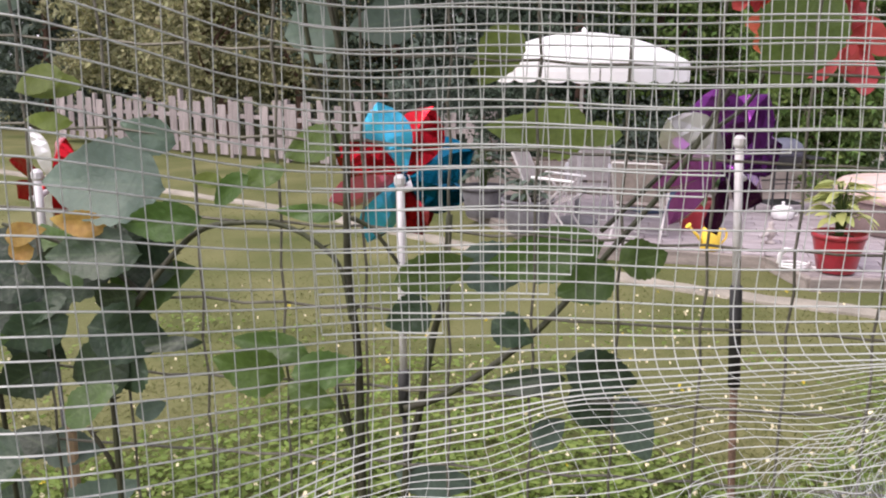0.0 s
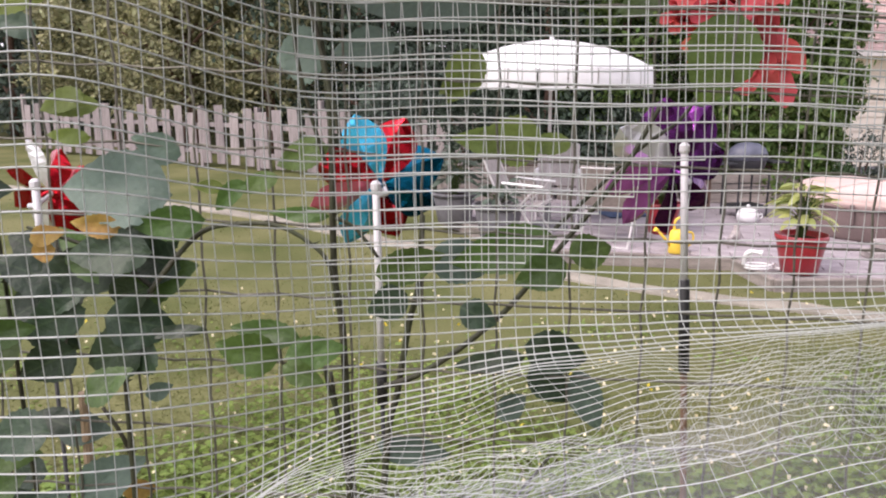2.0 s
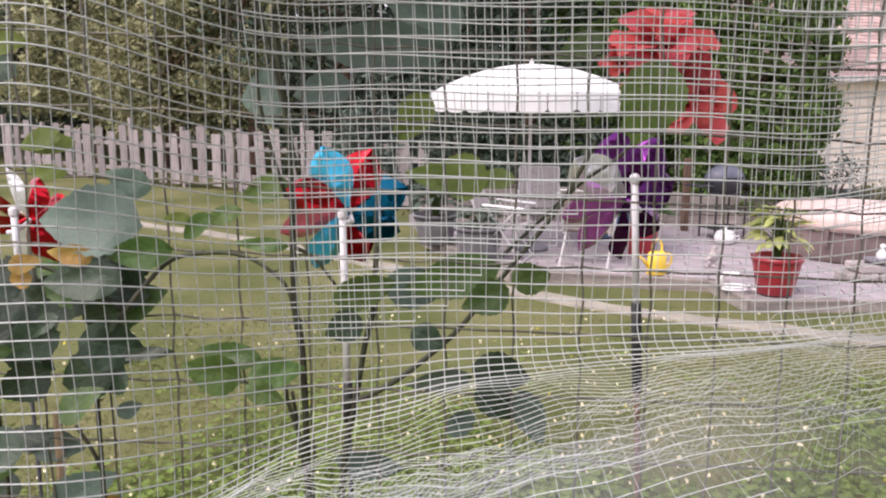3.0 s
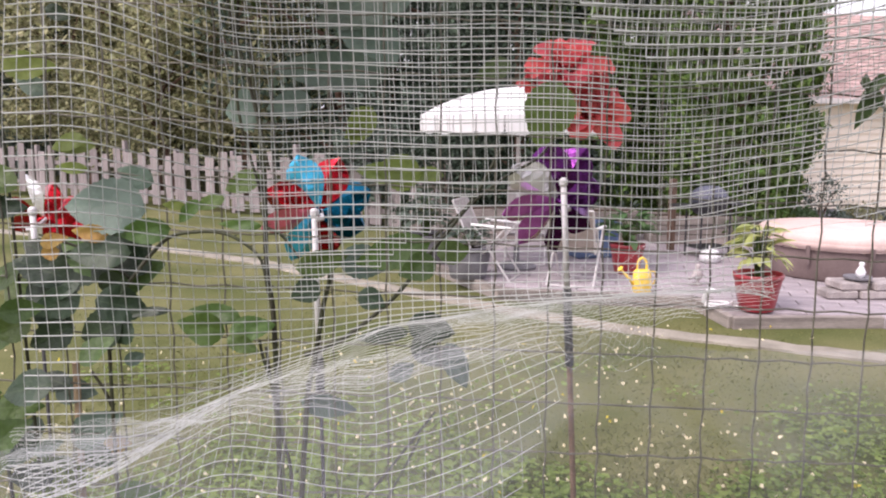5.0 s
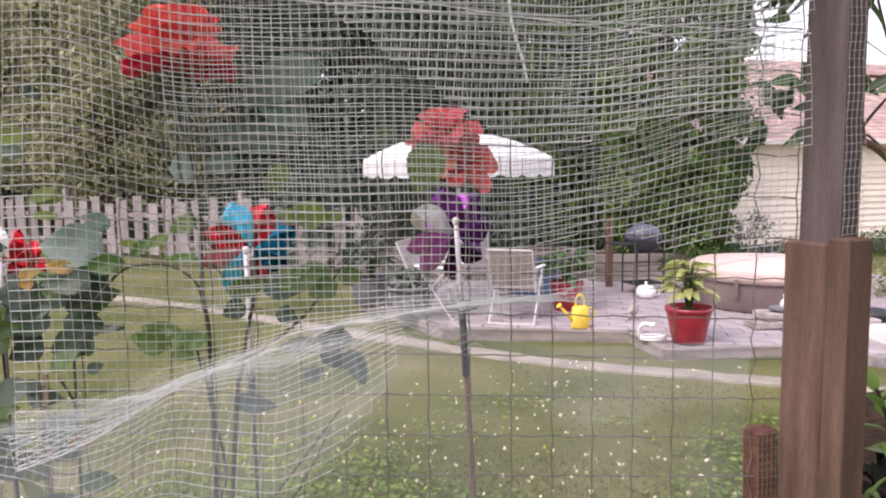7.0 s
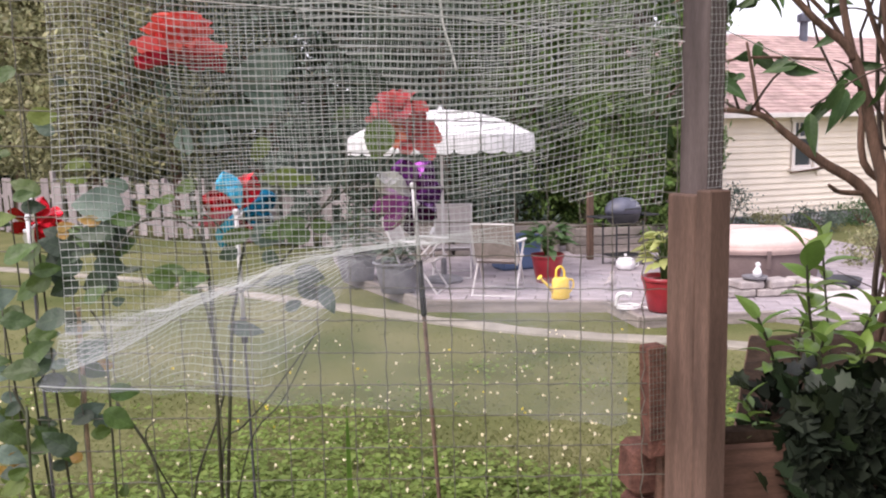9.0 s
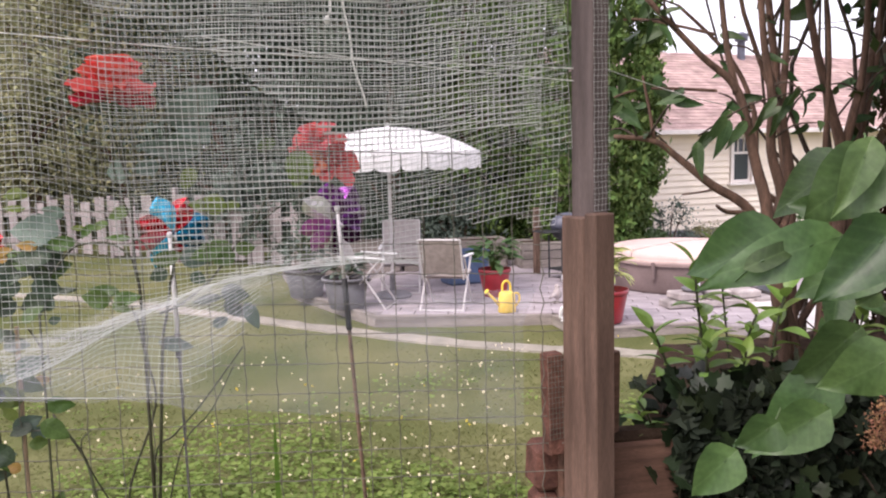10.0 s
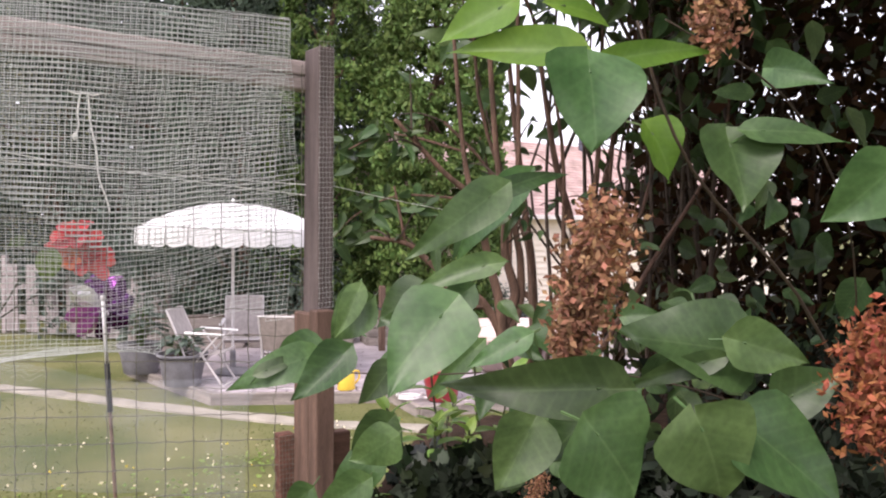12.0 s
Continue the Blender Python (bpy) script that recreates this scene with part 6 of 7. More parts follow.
def build_rose(parent, at, r, material, seed, rings, ragged=0.06, outer=None):
    """Rings of petals (count, tilt, length, width, roll), tight in the middle and rolled back outside, with green sepals."""
    head = part("bloom", Shape().lathe([(r * 0.05, 0), (r * 0.2, r * 0.12), (r * 0.22, r * 0.3), (r * 0.1, r * 0.5)], 10), material, parent, "coral red rose bloom", True, at)
    rr = random.Random(seed)
    for ring, (cnt, tilt, ln, wd, back) in enumerate(rings):
        mt = outer if outer and ring == len(rings) - 1 else material
        for k in range(cnt):
            a = 360 * (k + 0.37 * ring) / cnt + rr.uniform(-12, 12)
            me = petal("petal", r * ln * rr.uniform(1 - ragged, 1 + 0.5 * ragged), r * wd * (1 - ragged), 0.45, back * rr.uniform(1 - ragged, 1 + 3 * ragged), mt, seed * 50 + ring * 9 + k)
            part("petal", me, mt, head, m=pose(0, 0, r * 0.05, 0, 0, a) @ pose(0, -r * 0.08 - 0.02 * r * ring, 0, tilt + rr.uniform(-7, 7) * (1 + 4 * ragged), rr.uniform(-60, 60) * ragged, 0))
    for k in range(5):
        me = leaf_mesh("sepal", r * 0.5, r * 0.16, 0.9, "roseleaf")
        part("sepal", me, "roseleaf", head, m=pose(0, 0, 0, -20, 0, 72 * k))


FULL_BLOOM = ((3, 4, 1.2, 0.9, 0.0), (4, 8, 1.3, 1.3, 0.05), (5, 14, 1.34, 1.45, 0.1), (5, 20, 1.28, 1.5, 0.25), (5, 30, 1.14, 1.5, 0.4), (6, 76, 1.2, 1.1, 0.05), (5, 98, 1.0, 1.2, 0.0))
BLOWN_BLOOM = ((5, 28, 0.85, 0.95, 0.3), (7, 50, 1.0, 1.1, 0.3), (8, 72, 1.12, 1.05, 0.15))


def build_roses():
    b = thing("rose_bush", "netted rose bush with large leaves and coral red blooms", "rose bush")
    for cane, y, r in CANES_A + CANES_B:
        pts = [(x, y + 0.004 * math.sin(7 * i), z) for i, (x, z) in enumerate(cane)]
        if pts[0][2] < 1.5:
            root = (-0.062, 0.53, 1.12) if abs(pts[0][0] + 0.06) < 0.14 else (pts[0][0] - 0.02, y + 0.02, LAWN - 0.05)
            pts = [root] + pts
        c = curve_points(pts, 5)
        th = Shape().tube(c, [r * (1.15 - 0.4 * i / len(c)) for i in range(len(c))], 7)
        for i in range(6, len(c) - 1, 4):
            sgn = 1 if i % 8 else -1
            th.tube([c[i], c[i] + Vector((sgn * 0.006, -0.001, 0.0025))], [0.0012, 0.0001], 4)
        part("cane", th, "rosestem", b, "", True)
    part("cane", Shape().tube(curve_points([(-0.08, 0.54, LAWN - 0.05), (-0.07, 0.535, 0.6), (-0.062, 0.53, 1.13)], 4), 0.0048, 8), "rosestem", b, "", True)
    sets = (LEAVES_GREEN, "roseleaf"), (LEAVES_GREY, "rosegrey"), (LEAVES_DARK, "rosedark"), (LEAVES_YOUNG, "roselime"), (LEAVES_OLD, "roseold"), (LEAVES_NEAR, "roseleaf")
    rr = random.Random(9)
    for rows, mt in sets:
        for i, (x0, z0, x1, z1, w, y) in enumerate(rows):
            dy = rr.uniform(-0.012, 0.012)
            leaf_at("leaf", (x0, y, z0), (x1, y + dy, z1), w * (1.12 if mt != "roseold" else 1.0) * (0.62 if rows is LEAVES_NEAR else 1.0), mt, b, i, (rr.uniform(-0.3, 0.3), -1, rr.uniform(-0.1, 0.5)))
    for k in range(12):
        x, z, y = rr.uniform(-0.29, -0.16), rr.uniform(1.625, 1.69), rr.uniform(0.47, 0.52)
        a = rr.uniform(-0.9, 0.9) + (3.14 if k % 3 else 0)
        ln = rr.uniform(0.04, 0.06)
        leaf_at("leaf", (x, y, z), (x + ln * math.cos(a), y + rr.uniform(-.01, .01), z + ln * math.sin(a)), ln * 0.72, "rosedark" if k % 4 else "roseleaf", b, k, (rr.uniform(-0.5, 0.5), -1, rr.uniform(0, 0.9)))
    # light shoots at the open end of the net
    for k in range(70):
        x, z, y = rr.uniform(-0.42, -0.27), rr.uniform(1.25, 1.95), rr.uniform(0.4, 0.56)
        a = rr.uniform(-0.6, 0.6) + (3.14 if k % 2 else 0)
        ln = rr.uniform(0.026, 0.05)
        leaf_at("leaf", (x, y, z), (x + ln * math.cos(a), y + rr.uniform(-.01, .01), z + ln * math.sin(a)), ln * 0.62, ("roselime", "roseleaf", "roseleaf", "rosedark", "rosegrey")[k % 5], b, k, (rr.uniform(-0.5, 0.5), -1, rr.uniform(0, 0.9)))
    for x, top in ((-0.33, 1.75), (-0.3, 1.92), (-0.355, 1.6)):
        part("cane", Shape().tube(curve_points([(x + 0.03, 0.53, 1.0), (x + 0.01, 0.51, 1.4), (x, 0.5, top)], 4), [0.0022] * 5 + [0.0018, 0.0015, 0.0012, 0.0009], 6), "rosestem", b, "", True)
    # darker leaves low on the canes
    for k in range(26):
        x, z, y = rr.uniform(-0.36, -0.2), rr.uniform(1.36, 1.61), rr.uniform(0.43, 0.53)
        a = rr.uniform(-0.7, 0.7) + (3.14 if k % 2 else 0)
        ln = rr.uniform(0.03, 0.055)
        leaf_at("leaf", (x, y, z), (x + ln * math.cos(a), y + rr.uniform(-.01, .01), z + ln * math.sin(a)), ln * 0.68, ("roseleaf", "rosedark", "rosegrey", "roseleaf")[k % 4], b, k, (rr.uniform(-0.5, 0.5), -1, rr.uniform(0, 0.9)))
    # low leaflets near the ground end of the bush
    for k in range(46):
        x, z, y = rr.uniform(-0.75, -0.2), rr.uniform(1.05, 1.5), rr.uniform(0.36, 0.6)
        a = rr.uniform(0, 6.28)
        ln = rr.uniform(0.016, 0.034)
        leaf_at("leaf", (x, y, z), (x + ln * math.cos(a), y + rr.uniform(-.01, .01), z + ln * math.sin(a)), ln * 0.75, rr.choice(("roseleaf", "roselime", "roselime", "roseold")), b, k % 6, (rr.uniform(-0.6, 0.6), -1, rr.uniform(0, 0.9)))
    build_rose(b, pose(-0.068, 0.45, 1.929, -4, 2, 20), 0.052, "petal", 1, FULL_BLOOM, 0.04, "petaldeep")
    for x, y, z, r, mt, tip, seed in ((0.25, 0.6, 1.864, 0.037, "petalold", 40, 2), (0.273, 0.605, 1.823, 0.04, "petalold", 66, 5), (0.213, 0.6, 1.852, 0.016, "petalold", 60, 7), (0.237, 0.59, 1.824, 0.025, "petalfaded", 70, 4)):
        build_rose(b, pose(x, y, z, tip, 8 * (seed - 4), 10), r, mt, seed, BLOWN_BLOOM, 0.34)
    part("cane", Shape().tube(curve_points([(-0.06, 0.47, 1.75), (-0.075, 0.46, 1.82), (-0.073, 0.455, 1.88), (-0.068, 0.45, 1.94)], 5), 0.0014, 7), "rosestem", b, "", True)
    part("cane", Shape().tube(curve_points([(0.1, 0.5, 1.7), (0.17, 0.55, 1.75), (0.23, 0.61, 1.78), (0.262, 0.645, 1.842)], 5), 0.0016, 7), "rosestem", b, "", True)


build_roses()


# ---- lilac, laurel, ivy and brush beside the post ----
# stalk end (x, y, z), tip (x, y, z), width
LILAC_A = [
    (0.569, -0.781, 1.975, 0.567, -0.796, 1.929, 0.055), (0.668, -0.772, 1.941, 0.666, -0.794, 1.901, 0.049),
    (0.679, -0.783, 1.947, 0.727, -0.803, 1.946, 0.019), (0.599, -0.596, 1.915, 0.532, -0.601, 1.869, 0.032),
    (0.488, -0.783, 1.849, 0.452, -0.794, 1.815, 0.04), (0.572, -0.794, 1.808, 0.491, -0.786, 1.81, 0.031),
    (0.683, -0.762, 1.818, 0.614, -0.745, 1.829, 0.054), (0.659, -0.769, 1.814, 0.614, -0.739, 1.797, 0.014),
    (0.55, -0.82, 1.795, 0.578, -0.826, 1.76, 0.053), (0.602, -0.832, 1.796, 0.621, -0.836, 1.754, 0.05),
    (0.639, -0.825, 1.789, 0.679, -0.85, 1.752, 0.05)]
LILAC_B = [
    (0.562, -0.768, 1.985, 0.504, -0.741, 1.989, 0.024), (0.535, -0.749, 2.011, 0.503, -0.73, 1.991, 0.026),
    (0.612, -0.74, 1.99, 0.68, -0.756, 2.006, 0.016), (0.58, -0.729, 2.021, 0.631, -0.724, 2.022, 0.014),
    (0.555, -0.686, 1.867, 0.507, -0.668, 1.855, 0.016), (0.673, -0.778, 1.826, 0.715, -0.793, 1.813, 0.03),
    (0.727, -0.83, 1.923, 0.707, -0.806, 1.892, 0.038), (0.577, -0.69, 1.82, 0.545, -0.678, 1.801, 0.018),
    (0.603, -0.587, 1.917, 0.671, -0.59, 1.942, 0.017), (0.667, -0.697, 1.956, 0.685, -0.707, 1.926, 0.037),
    (0.688, -0.799, 1.796, 0.71, -0.818, 1.815, 0.028)]
LILAC_C = [
    (0.488, -0.453, 1.776, 0.418, -0.446, 1.756, 0.031), (0.514, -0.479, 1.781, 0.474, -0.478, 1.741, 0.035),
    (0.552, -0.492, 1.769, 0.528, -0.492, 1.738, 0.027), (0.541, -0.428, 1.83, 0.523, -0.429, 1.787, 0.022),
    (0.452, -0.449, 1.766, 0.49, -0.453, 1.781, 0.013), (0.628, -0.607, 1.74, 0.603, -0.604, 1.691, 0.047),
    (0.668, -0.616, 1.744, 0.644, -0.603, 1.713, 0.046), (0.686, -0.366, 1.762, 0.636, -0.347, 1.709, 0.024),
    (0.667, -0.233, 1.815, 0.618, -0.213, 1.772, 0.047), (0.645, -0.543, 1.927, 0.595, -0.5, 1.865, 0.03)]
LILAC_D = [
    (0.55, -0.421, 1.819, 0.515, -0.396, 1.785, 0.046), (0.568, -0.348, 1.626, 0.522, -0.33, 1.593, 0.037),
    (0.595, -0.349, 1.687, 0.558, -0.334, 1.645, 0.044), (0.517, -0.36, 1.765, 0.467, -0.328, 1.74, 0.05),
    (0.506, -0.385, 1.637, 0.485, -0.377, 1.617, 0.029), (0.479, -0.375, 1.613, 0.452, -0.369, 1.585, 0.033),
    (0.645, -0.243, 1.778, 0.622, -0.227, 1.783, 0.022), (0.625, -0.334, 1.745, 0.577, -0.303, 1.715, 0.05),
    (0.581, -0.405, 1.684, 0.545, -0.384, 1.657, 0.041), (0.582, -0.335, 1.647, 0.529, -0.325, 1.59, 0.042)]
BRANCHES = [
    ([(1.193, 0.73, 1.693), (1.11, 0.75, 1.754), (1.05, 0.78, 1.811), (1.0, 0.8, 1.852), (0.92, 0.84, 1.865)], 0.0115),
    ([(1.226, 0.72, 1.708), (1.205, 0.73, 1.797), (1.174, 0.73, 1.914), (1.148, 0.74, 1.977), (1.082, 0.75, 2.033), (0.96, 0.77, 2.16)], 0.0125),
    ([(1.262, 0.75, 1.654), (1.291, 0.76, 1.721), (1.262, 0.76, 1.825), (1.254, 0.75, 1.942), (1.228, 0.75, 2.098), (1.2, 0.76, 2.5)], 0.014),
    ([(1.31, 0.77, 1.69), (1.311, 0.77, 1.81), (1.287, 0.76, 1.921), (1.302, 0.77, 2.1), (1.31, 0.8, 2.5)], 0.012)]
FORKS = [
    ([(1.0, 0.8, 1.852), (0.986, 0.8, 1.925), (0.97, 0.8, 1.995)], 0.0045), ([(1.16, 0.735, 1.95), (1.136, 0.75, 2.097), (1.11, 0.76, 2.4)], 0.008),
    ([(1.19, 0.73, 1.69), (1.13, 0.72, 1.695), (1.1, 0.71, 1.71)], 0.006), ([(1.12, 0.75, 1.745), (1.09, 0.74, 1.74), (1.03, 0.73, 1.735)], 0.003)]
UPPER_BRANCHES = [
    ([(1.468, 1.0, 1.73), (1.444, 1.0, 1.918), (1.405, 1.0, 2.2), (1.38, 1.02, 2.5)], 0.013),
    ([(1.631, 1.0, 1.739), (1.591, 1.0, 1.931), (1.535, 1.0, 2.117), (1.48, 1.02, 2.5)], 0.014),
    ([(1.62, 1.02, 1.7), (1.651, 1.0, 1.886), (1.686, 1.0, 2.06), (1.7, 1.0, 2.5)], 0.013),
    ([(1.521, 1.05, 1.613), (1.437, 1.08, 1.737), (1.441, 1.11, 1.924), (1.382, 1.14, 2.077), (1.248, 1.17, 2.215)], 0.009),
    ([(1.669, 1.02, 1.586), (1.701, 1.05, 1.827), (1.791, 1.08, 2.159), (1.836, 1.11, 2.315)], 0.013)]


def heart(name, length, width, material, seed):
    """A smooth heart-shaped lilac leaf with pale veins, cupped along its midrib."""
    rr = random.Random(seed)
    v, f = [], []
    n, pts = 14, 9
    wave, bend = rr.uniform(0, 6.28), rr.uniform(-0.12, 0.12)
    cup, roll, twist = rr.uniform(0.05, 0.5), rr.uniform(0.02, 0.34), rr.uniform(-0.4, 0.4)
    for i in range(n + 1):
        t = i / n
        half = width / 2 * (min(1.0, (t / 0.16) ** 0.5) * (1 - max(0, (t - 0.2) / 0.8) ** 1.5) ** 1.12 if t < 1 else 0.0)
        for j in range(pts):
            u = j / (pts - 1) * 2 - 1
            y = length * t - 0.24 * length * (abs(u) ** 0.9) * max(0, 1 - 2.6 * t) * (abs(u) < 1.01)
            z = cup * half * abs(u) ** 1.3 - roll * length * t * t + twist * half * u * t + 0.01 * width * math.cos(16 * (t - 0.35 * abs(u))) * abs(u) + 0.05 * width * u * u * math.sin(7 * t + wave + u)
            v.append((half * u + bend * length * t * t, y, z))
    for i in range(n):
        for j in range(pts - 1):
            a = i * pts + j
            f.append((a, a + 1, a + pts + 1, a + pts))
    me = mesh_of(name, v, f, True)
    me.materials.append(M[material])
    return me


def build_lilac():
    b = thing("lilac_bush", "lilac bush with broad heart-shaped leaves and dried blossoms", "lilac")
    rr = random.Random(31)
    root = Vector((1.5, 0.95, 1.22))
    for pts, r in BRANCHES + UPPER_BRANCHES:
        near = pts[0][1] < 0.9
        foot = [Vector((1.34 + rr.uniform(-.04, .04), 0.74 + rr.uniform(-.03, .04), 1.2)), Vector((1.25, 0.72, 1.56))] if near else [root + Vector((rr.uniform(-.12, .12), rr.uniform(-.05, .1), 0))]
        c = curve_points(foot + [Vector(p) for p in pts], 5)
        part("branch", Shape().tube(c, [r * 1.2 * (1.1 - 0.75 * i / len(c)) for i in range(len(c))], 8), "bark", b, "", True)
        for k in range(4):
            i = rr.randrange(len(c) // 2, len(c))
            d = Vector((rr.uniform(-1, 0.6), rr.uniform(-.5, .5), rr.uniform(-0.1, 1))).normalized() * rr.uniform(0.06, 0.16)
            part("twig", Shape().tube(curve_points([c[i], c[i] + d * 0.5 + Vector((0, 0, 0.015)), c[i] + d], 3), [0.0032, 0.003, 0.0026, 0.0024, 0.002, 0.0016, 0.0012], 5), "twig", b)
            for q in range(2):
                e = c[i] + d * rr.uniform(0.4, 1.05)
                a = Vector((rr.uniform(-1, 1), rr.uniform(-1, 0.6), rr.uniform(-1, 0.4))).normalized() * rr.uniform(0.035, 0.06)
                leaf_at("leaf", e, e + a, a.length * 0.45, "lilac", b, rr.randrange(40), (rr.uniform(-.8, .8), -1, rr.uniform(-.3, 1)), heart)
    for pts, r in FORKS:
        c = curve_points(pts, 5)
        part("branch", Shape().tube(c, [r * (1.1 - 0.6 * i / len(c)) for i in range(len(c))], 7), "bark", b, "", True)
    # narrow hanging leaves along the near fork
    for k in range(11):
        t = k / 10
        e = Vector((1.04 + 0.24 * t, 0.7 + rr.uniform(-.03, .03), 1.85 + 0.09 * t + rr.uniform(-.03, .03)))
        a = Vector((rr.uniform(-0.9, 0.2), rr.uniform(-.3, .3), rr.uniform(-1, -0.25))).normalized() * rr.uniform(0.045, 0.075)
        leaf_at("leaf", e, e + a, a.length * 0.36, "lilac", b, rr.randrange(40), (rr.uniform(-.8, .8), -1, rr.uniform(-.3, 1)), heart)
    part("twig", Shape().tube(curve_points([(1.29, 0.73, 1.95), (1.16, 0.7, 1.92), (1.05, 0.7, 1.86)], 4), 0.0022, 5), "twig", b)
    rows = LILAC_A + LILAC_B + LILAC_C + LILAC_D
    for i, (x0, y0, z0, x1, y1, z1, w) in enumerate(rows):
        base, tip = Vector((x0, y0, z0)), Vector((x1, y1, z1))
        # a few upper leaves take the colour that paints backlight
        lf = leaf_at("leaf", base, tip, w * 1.08, "lilacyoung" if i in (11, 12, 13, 14, 20) else "lilacnear", b, i, (-0.25 + rr.uniform(-.25, .25), -1, 0.35 + rr.uniform(-.2, .3)), heart)
        d = (tip - base).normalized()
        part("stalk", Shape().tube(curve_points([(0, 0.004, 0), (0.001, -0.006, -0.003), (0.003, -0.014, -0.01)], 3), 0.0008, 5), "lilac", lf)
    # shoots that carry the near leaves
    for pts, r in (([(1.6, 0.1, 1.0), (1.25, -0.4, 1.5), (0.9, -0.62, 1.8), (0.7, -0.7, 1.93), (0.64, -0.72, 2.02)], 0.0035), ([(1.6, 0.0, 1.2), (1.2, -0.25, 1.6), (0.85, -0.38, 1.73), (0.62, -0.44, 1.752), (0.47, -0.42, 1.76)], 0.0022),
                   ([(1.5, 0.0, 1.0), (1.2, -0.5, 1.5), (0.9, -0.7, 1.72), (0.7, -0.78, 1.8)], 0.003), ([(1.6, 0.0, 1.3), (1.3, -0.3, 1.8), (1.0, -0.5, 2.0), (0.75, -0.6, 2.06)], 0.003)):
        c = curve_points(pts, 5)
        part("branch", Shape().tube(c, [r * (0.62 - 0.4 * i / len(c)) for i in range(len(c))], 6), "twig", b, "", True)
    # leaves further into the bush
    for k in range(190):
        x, y = rr.uniform(0.95, 2.3), rr.uniform(-0.5, 0.9)
        x = max(x, 0.344 + 0.67 * (y + 1.15), 0.145 + 0.8 * (y + 0.83)) + rr.uniform(0.02, 0.4)
        z = rr.uniform(1.3, 2.45)
        a = Vector((rr.uniform(-1, 1), rr.uniform(-1, 0.3), rr.uniform(-1, 0.3))).normalized() * rr.uniform(0.045, 0.085)
        e = Vector((x, y, z))
        leaf_at("leaf", e, e + a, a.length * 0.68, "lilac", b, rr.randrange(40), (rr.uniform(-.8, .4), -1, rr.uniform(-.2, 1)), heart)
    # a sprig that hangs out beside the post
    for line, n, big in (([(1.22, 0.92, 1.97), (1.05, 0.99, 1.98), (0.94, 1.03, 1.93), (0.87, 1.04, 1.86)], 30, 1.0), ([(1.2, 0.9, 2.1), (1.03, 1.0, 2.15), (0.9, 1.03, 2.1)], 22, 1.1)):
        tw = curve_points(line, 5)
        part("branch", Shape().tube(tw, [0.004 - 0.0002 * i for i in range(len(tw))], 6), "bark", b)
        for k in range(n):
            e = tw[rr.randrange(3, len(tw))] + Vector((rr.uniform(-.03, .03), rr.uniform(-.03, .03), rr.uniform(-.05, .04)))
            a = Vector((rr.uniform(-1, 0.7), rr.uniform(-.5, .5), rr.uniform(-1, 0.1))).normalized() * rr.uniform(0.04, 0.068) * big
            leaf_at("leaf", e, e + a, a.length * 0.5, "lilac", b, rr.randrange(40), (rr.uniform(-.9, .9), -1, rr.uniform(-.3, .9)), heart)
    # lower boughs over the ivy
    for k in range(75):
        y = rr.uniform(-0.15, 0.6)
        d = y + 1.0
        x, z = 0.236 + d * rr.uniform(0.62, 1.1), 1.866 - d * rr.uniform(0.06, 0.36)
        a = Vector((rr.uniform(-1, 1), rr.uniform(-1, 0.3), rr.uniform(-1, 0.2))).normalized() * rr.uniform(0.04, 0.07)
        e = Vector((x, y, z))
        leaf_at("leaf", e, e + a, a.length * 0.72, "lilac", b, rr.randrange(40), (rr.uniform(-.8, .4), -1, rr.uniform(-.2, 1)), heart)
    # leafy boughs overhead
    for k in range(220):
        y = rr.uniform(0.6, 1.5)
        far = rr.random() ** 0.7
        x = 1.08 + 0.5 * (y - 0.8) + 1.1 * far
        z = rr.uniform(2.24 - 0.16 * far, 2.75)
        a = Vector((rr.uniform(-1, 1), rr.uniform(-.6, .6), rr.uniform(-1, 0.2))).normalized() * rr.uniform(0.05, 0.085)
        e = Vector((x, y, z))
        leaf_at("leaf", e, e + a, a.length * 0.6, "lilac", b, rr.randrange(40), (rr.uniform(-.9, .9), -1, rr.uniform(-.3, .9)), heart)
    for k in range(5):
        y = rr.uniform(0.8, 1.4)
        x = 1.2 + 0.5 * (y - 0.8) + 0.2 * k
        c = curve_points([root + Vector((rr.uniform(-.1, .15), rr.uniform(-.05, .1), 0)), (x * 0.5 + 0.82, y * 0.5 + 0.5, 1.75), (x + 0.02, y + rr.uniform(-.1, .1), 2.25), (x - rr.uniform(0, .2), y, 2.85)], 5)
        part("branch", Shape().tube(c, [0.011 - 0.0006 * i for i in range(len(c))], 6), "bark", b, "", True)
    # dried blossom heads
    rng = np.random.default_rng(5)
    for p, q, r, n in (((0.583, -0.78, 1.899), (0.562, -0.773, 1.823), 0.0165, 1700), ((0.69, -0.86, 1.84), (0.682, -0.86, 1.79), 0.019, 1100), ((0.69, -0.735, 2.05), (0.682, -0.74, 2.005), 0.015, 500), ((1.02, 0.1, 1.46), (1.0, 0.1, 1.4), 0.02, 500)):
        p, q = np.array(p), np.array(q)
        t = rng.uniform(0, 1, n)
        fat = (0.35 + 0.65 * np.sin(np.pi * (0.15 + 0.8 * t)))[:, None]
        c = p + (q - p) * t[:, None] + rng.normal(size=(n, 3)) * r * 0.55 * fat
        part("dried_blossom", quads("dried_blossom", leaf_quads(np.concatenate([c, c + rng.normal(size=c.shape) * 0.0016]), 0.0029, rng, 0.5)), "dryred" if n == 1100 else "dry", b, "dried brown blossom head")


build_lilac()


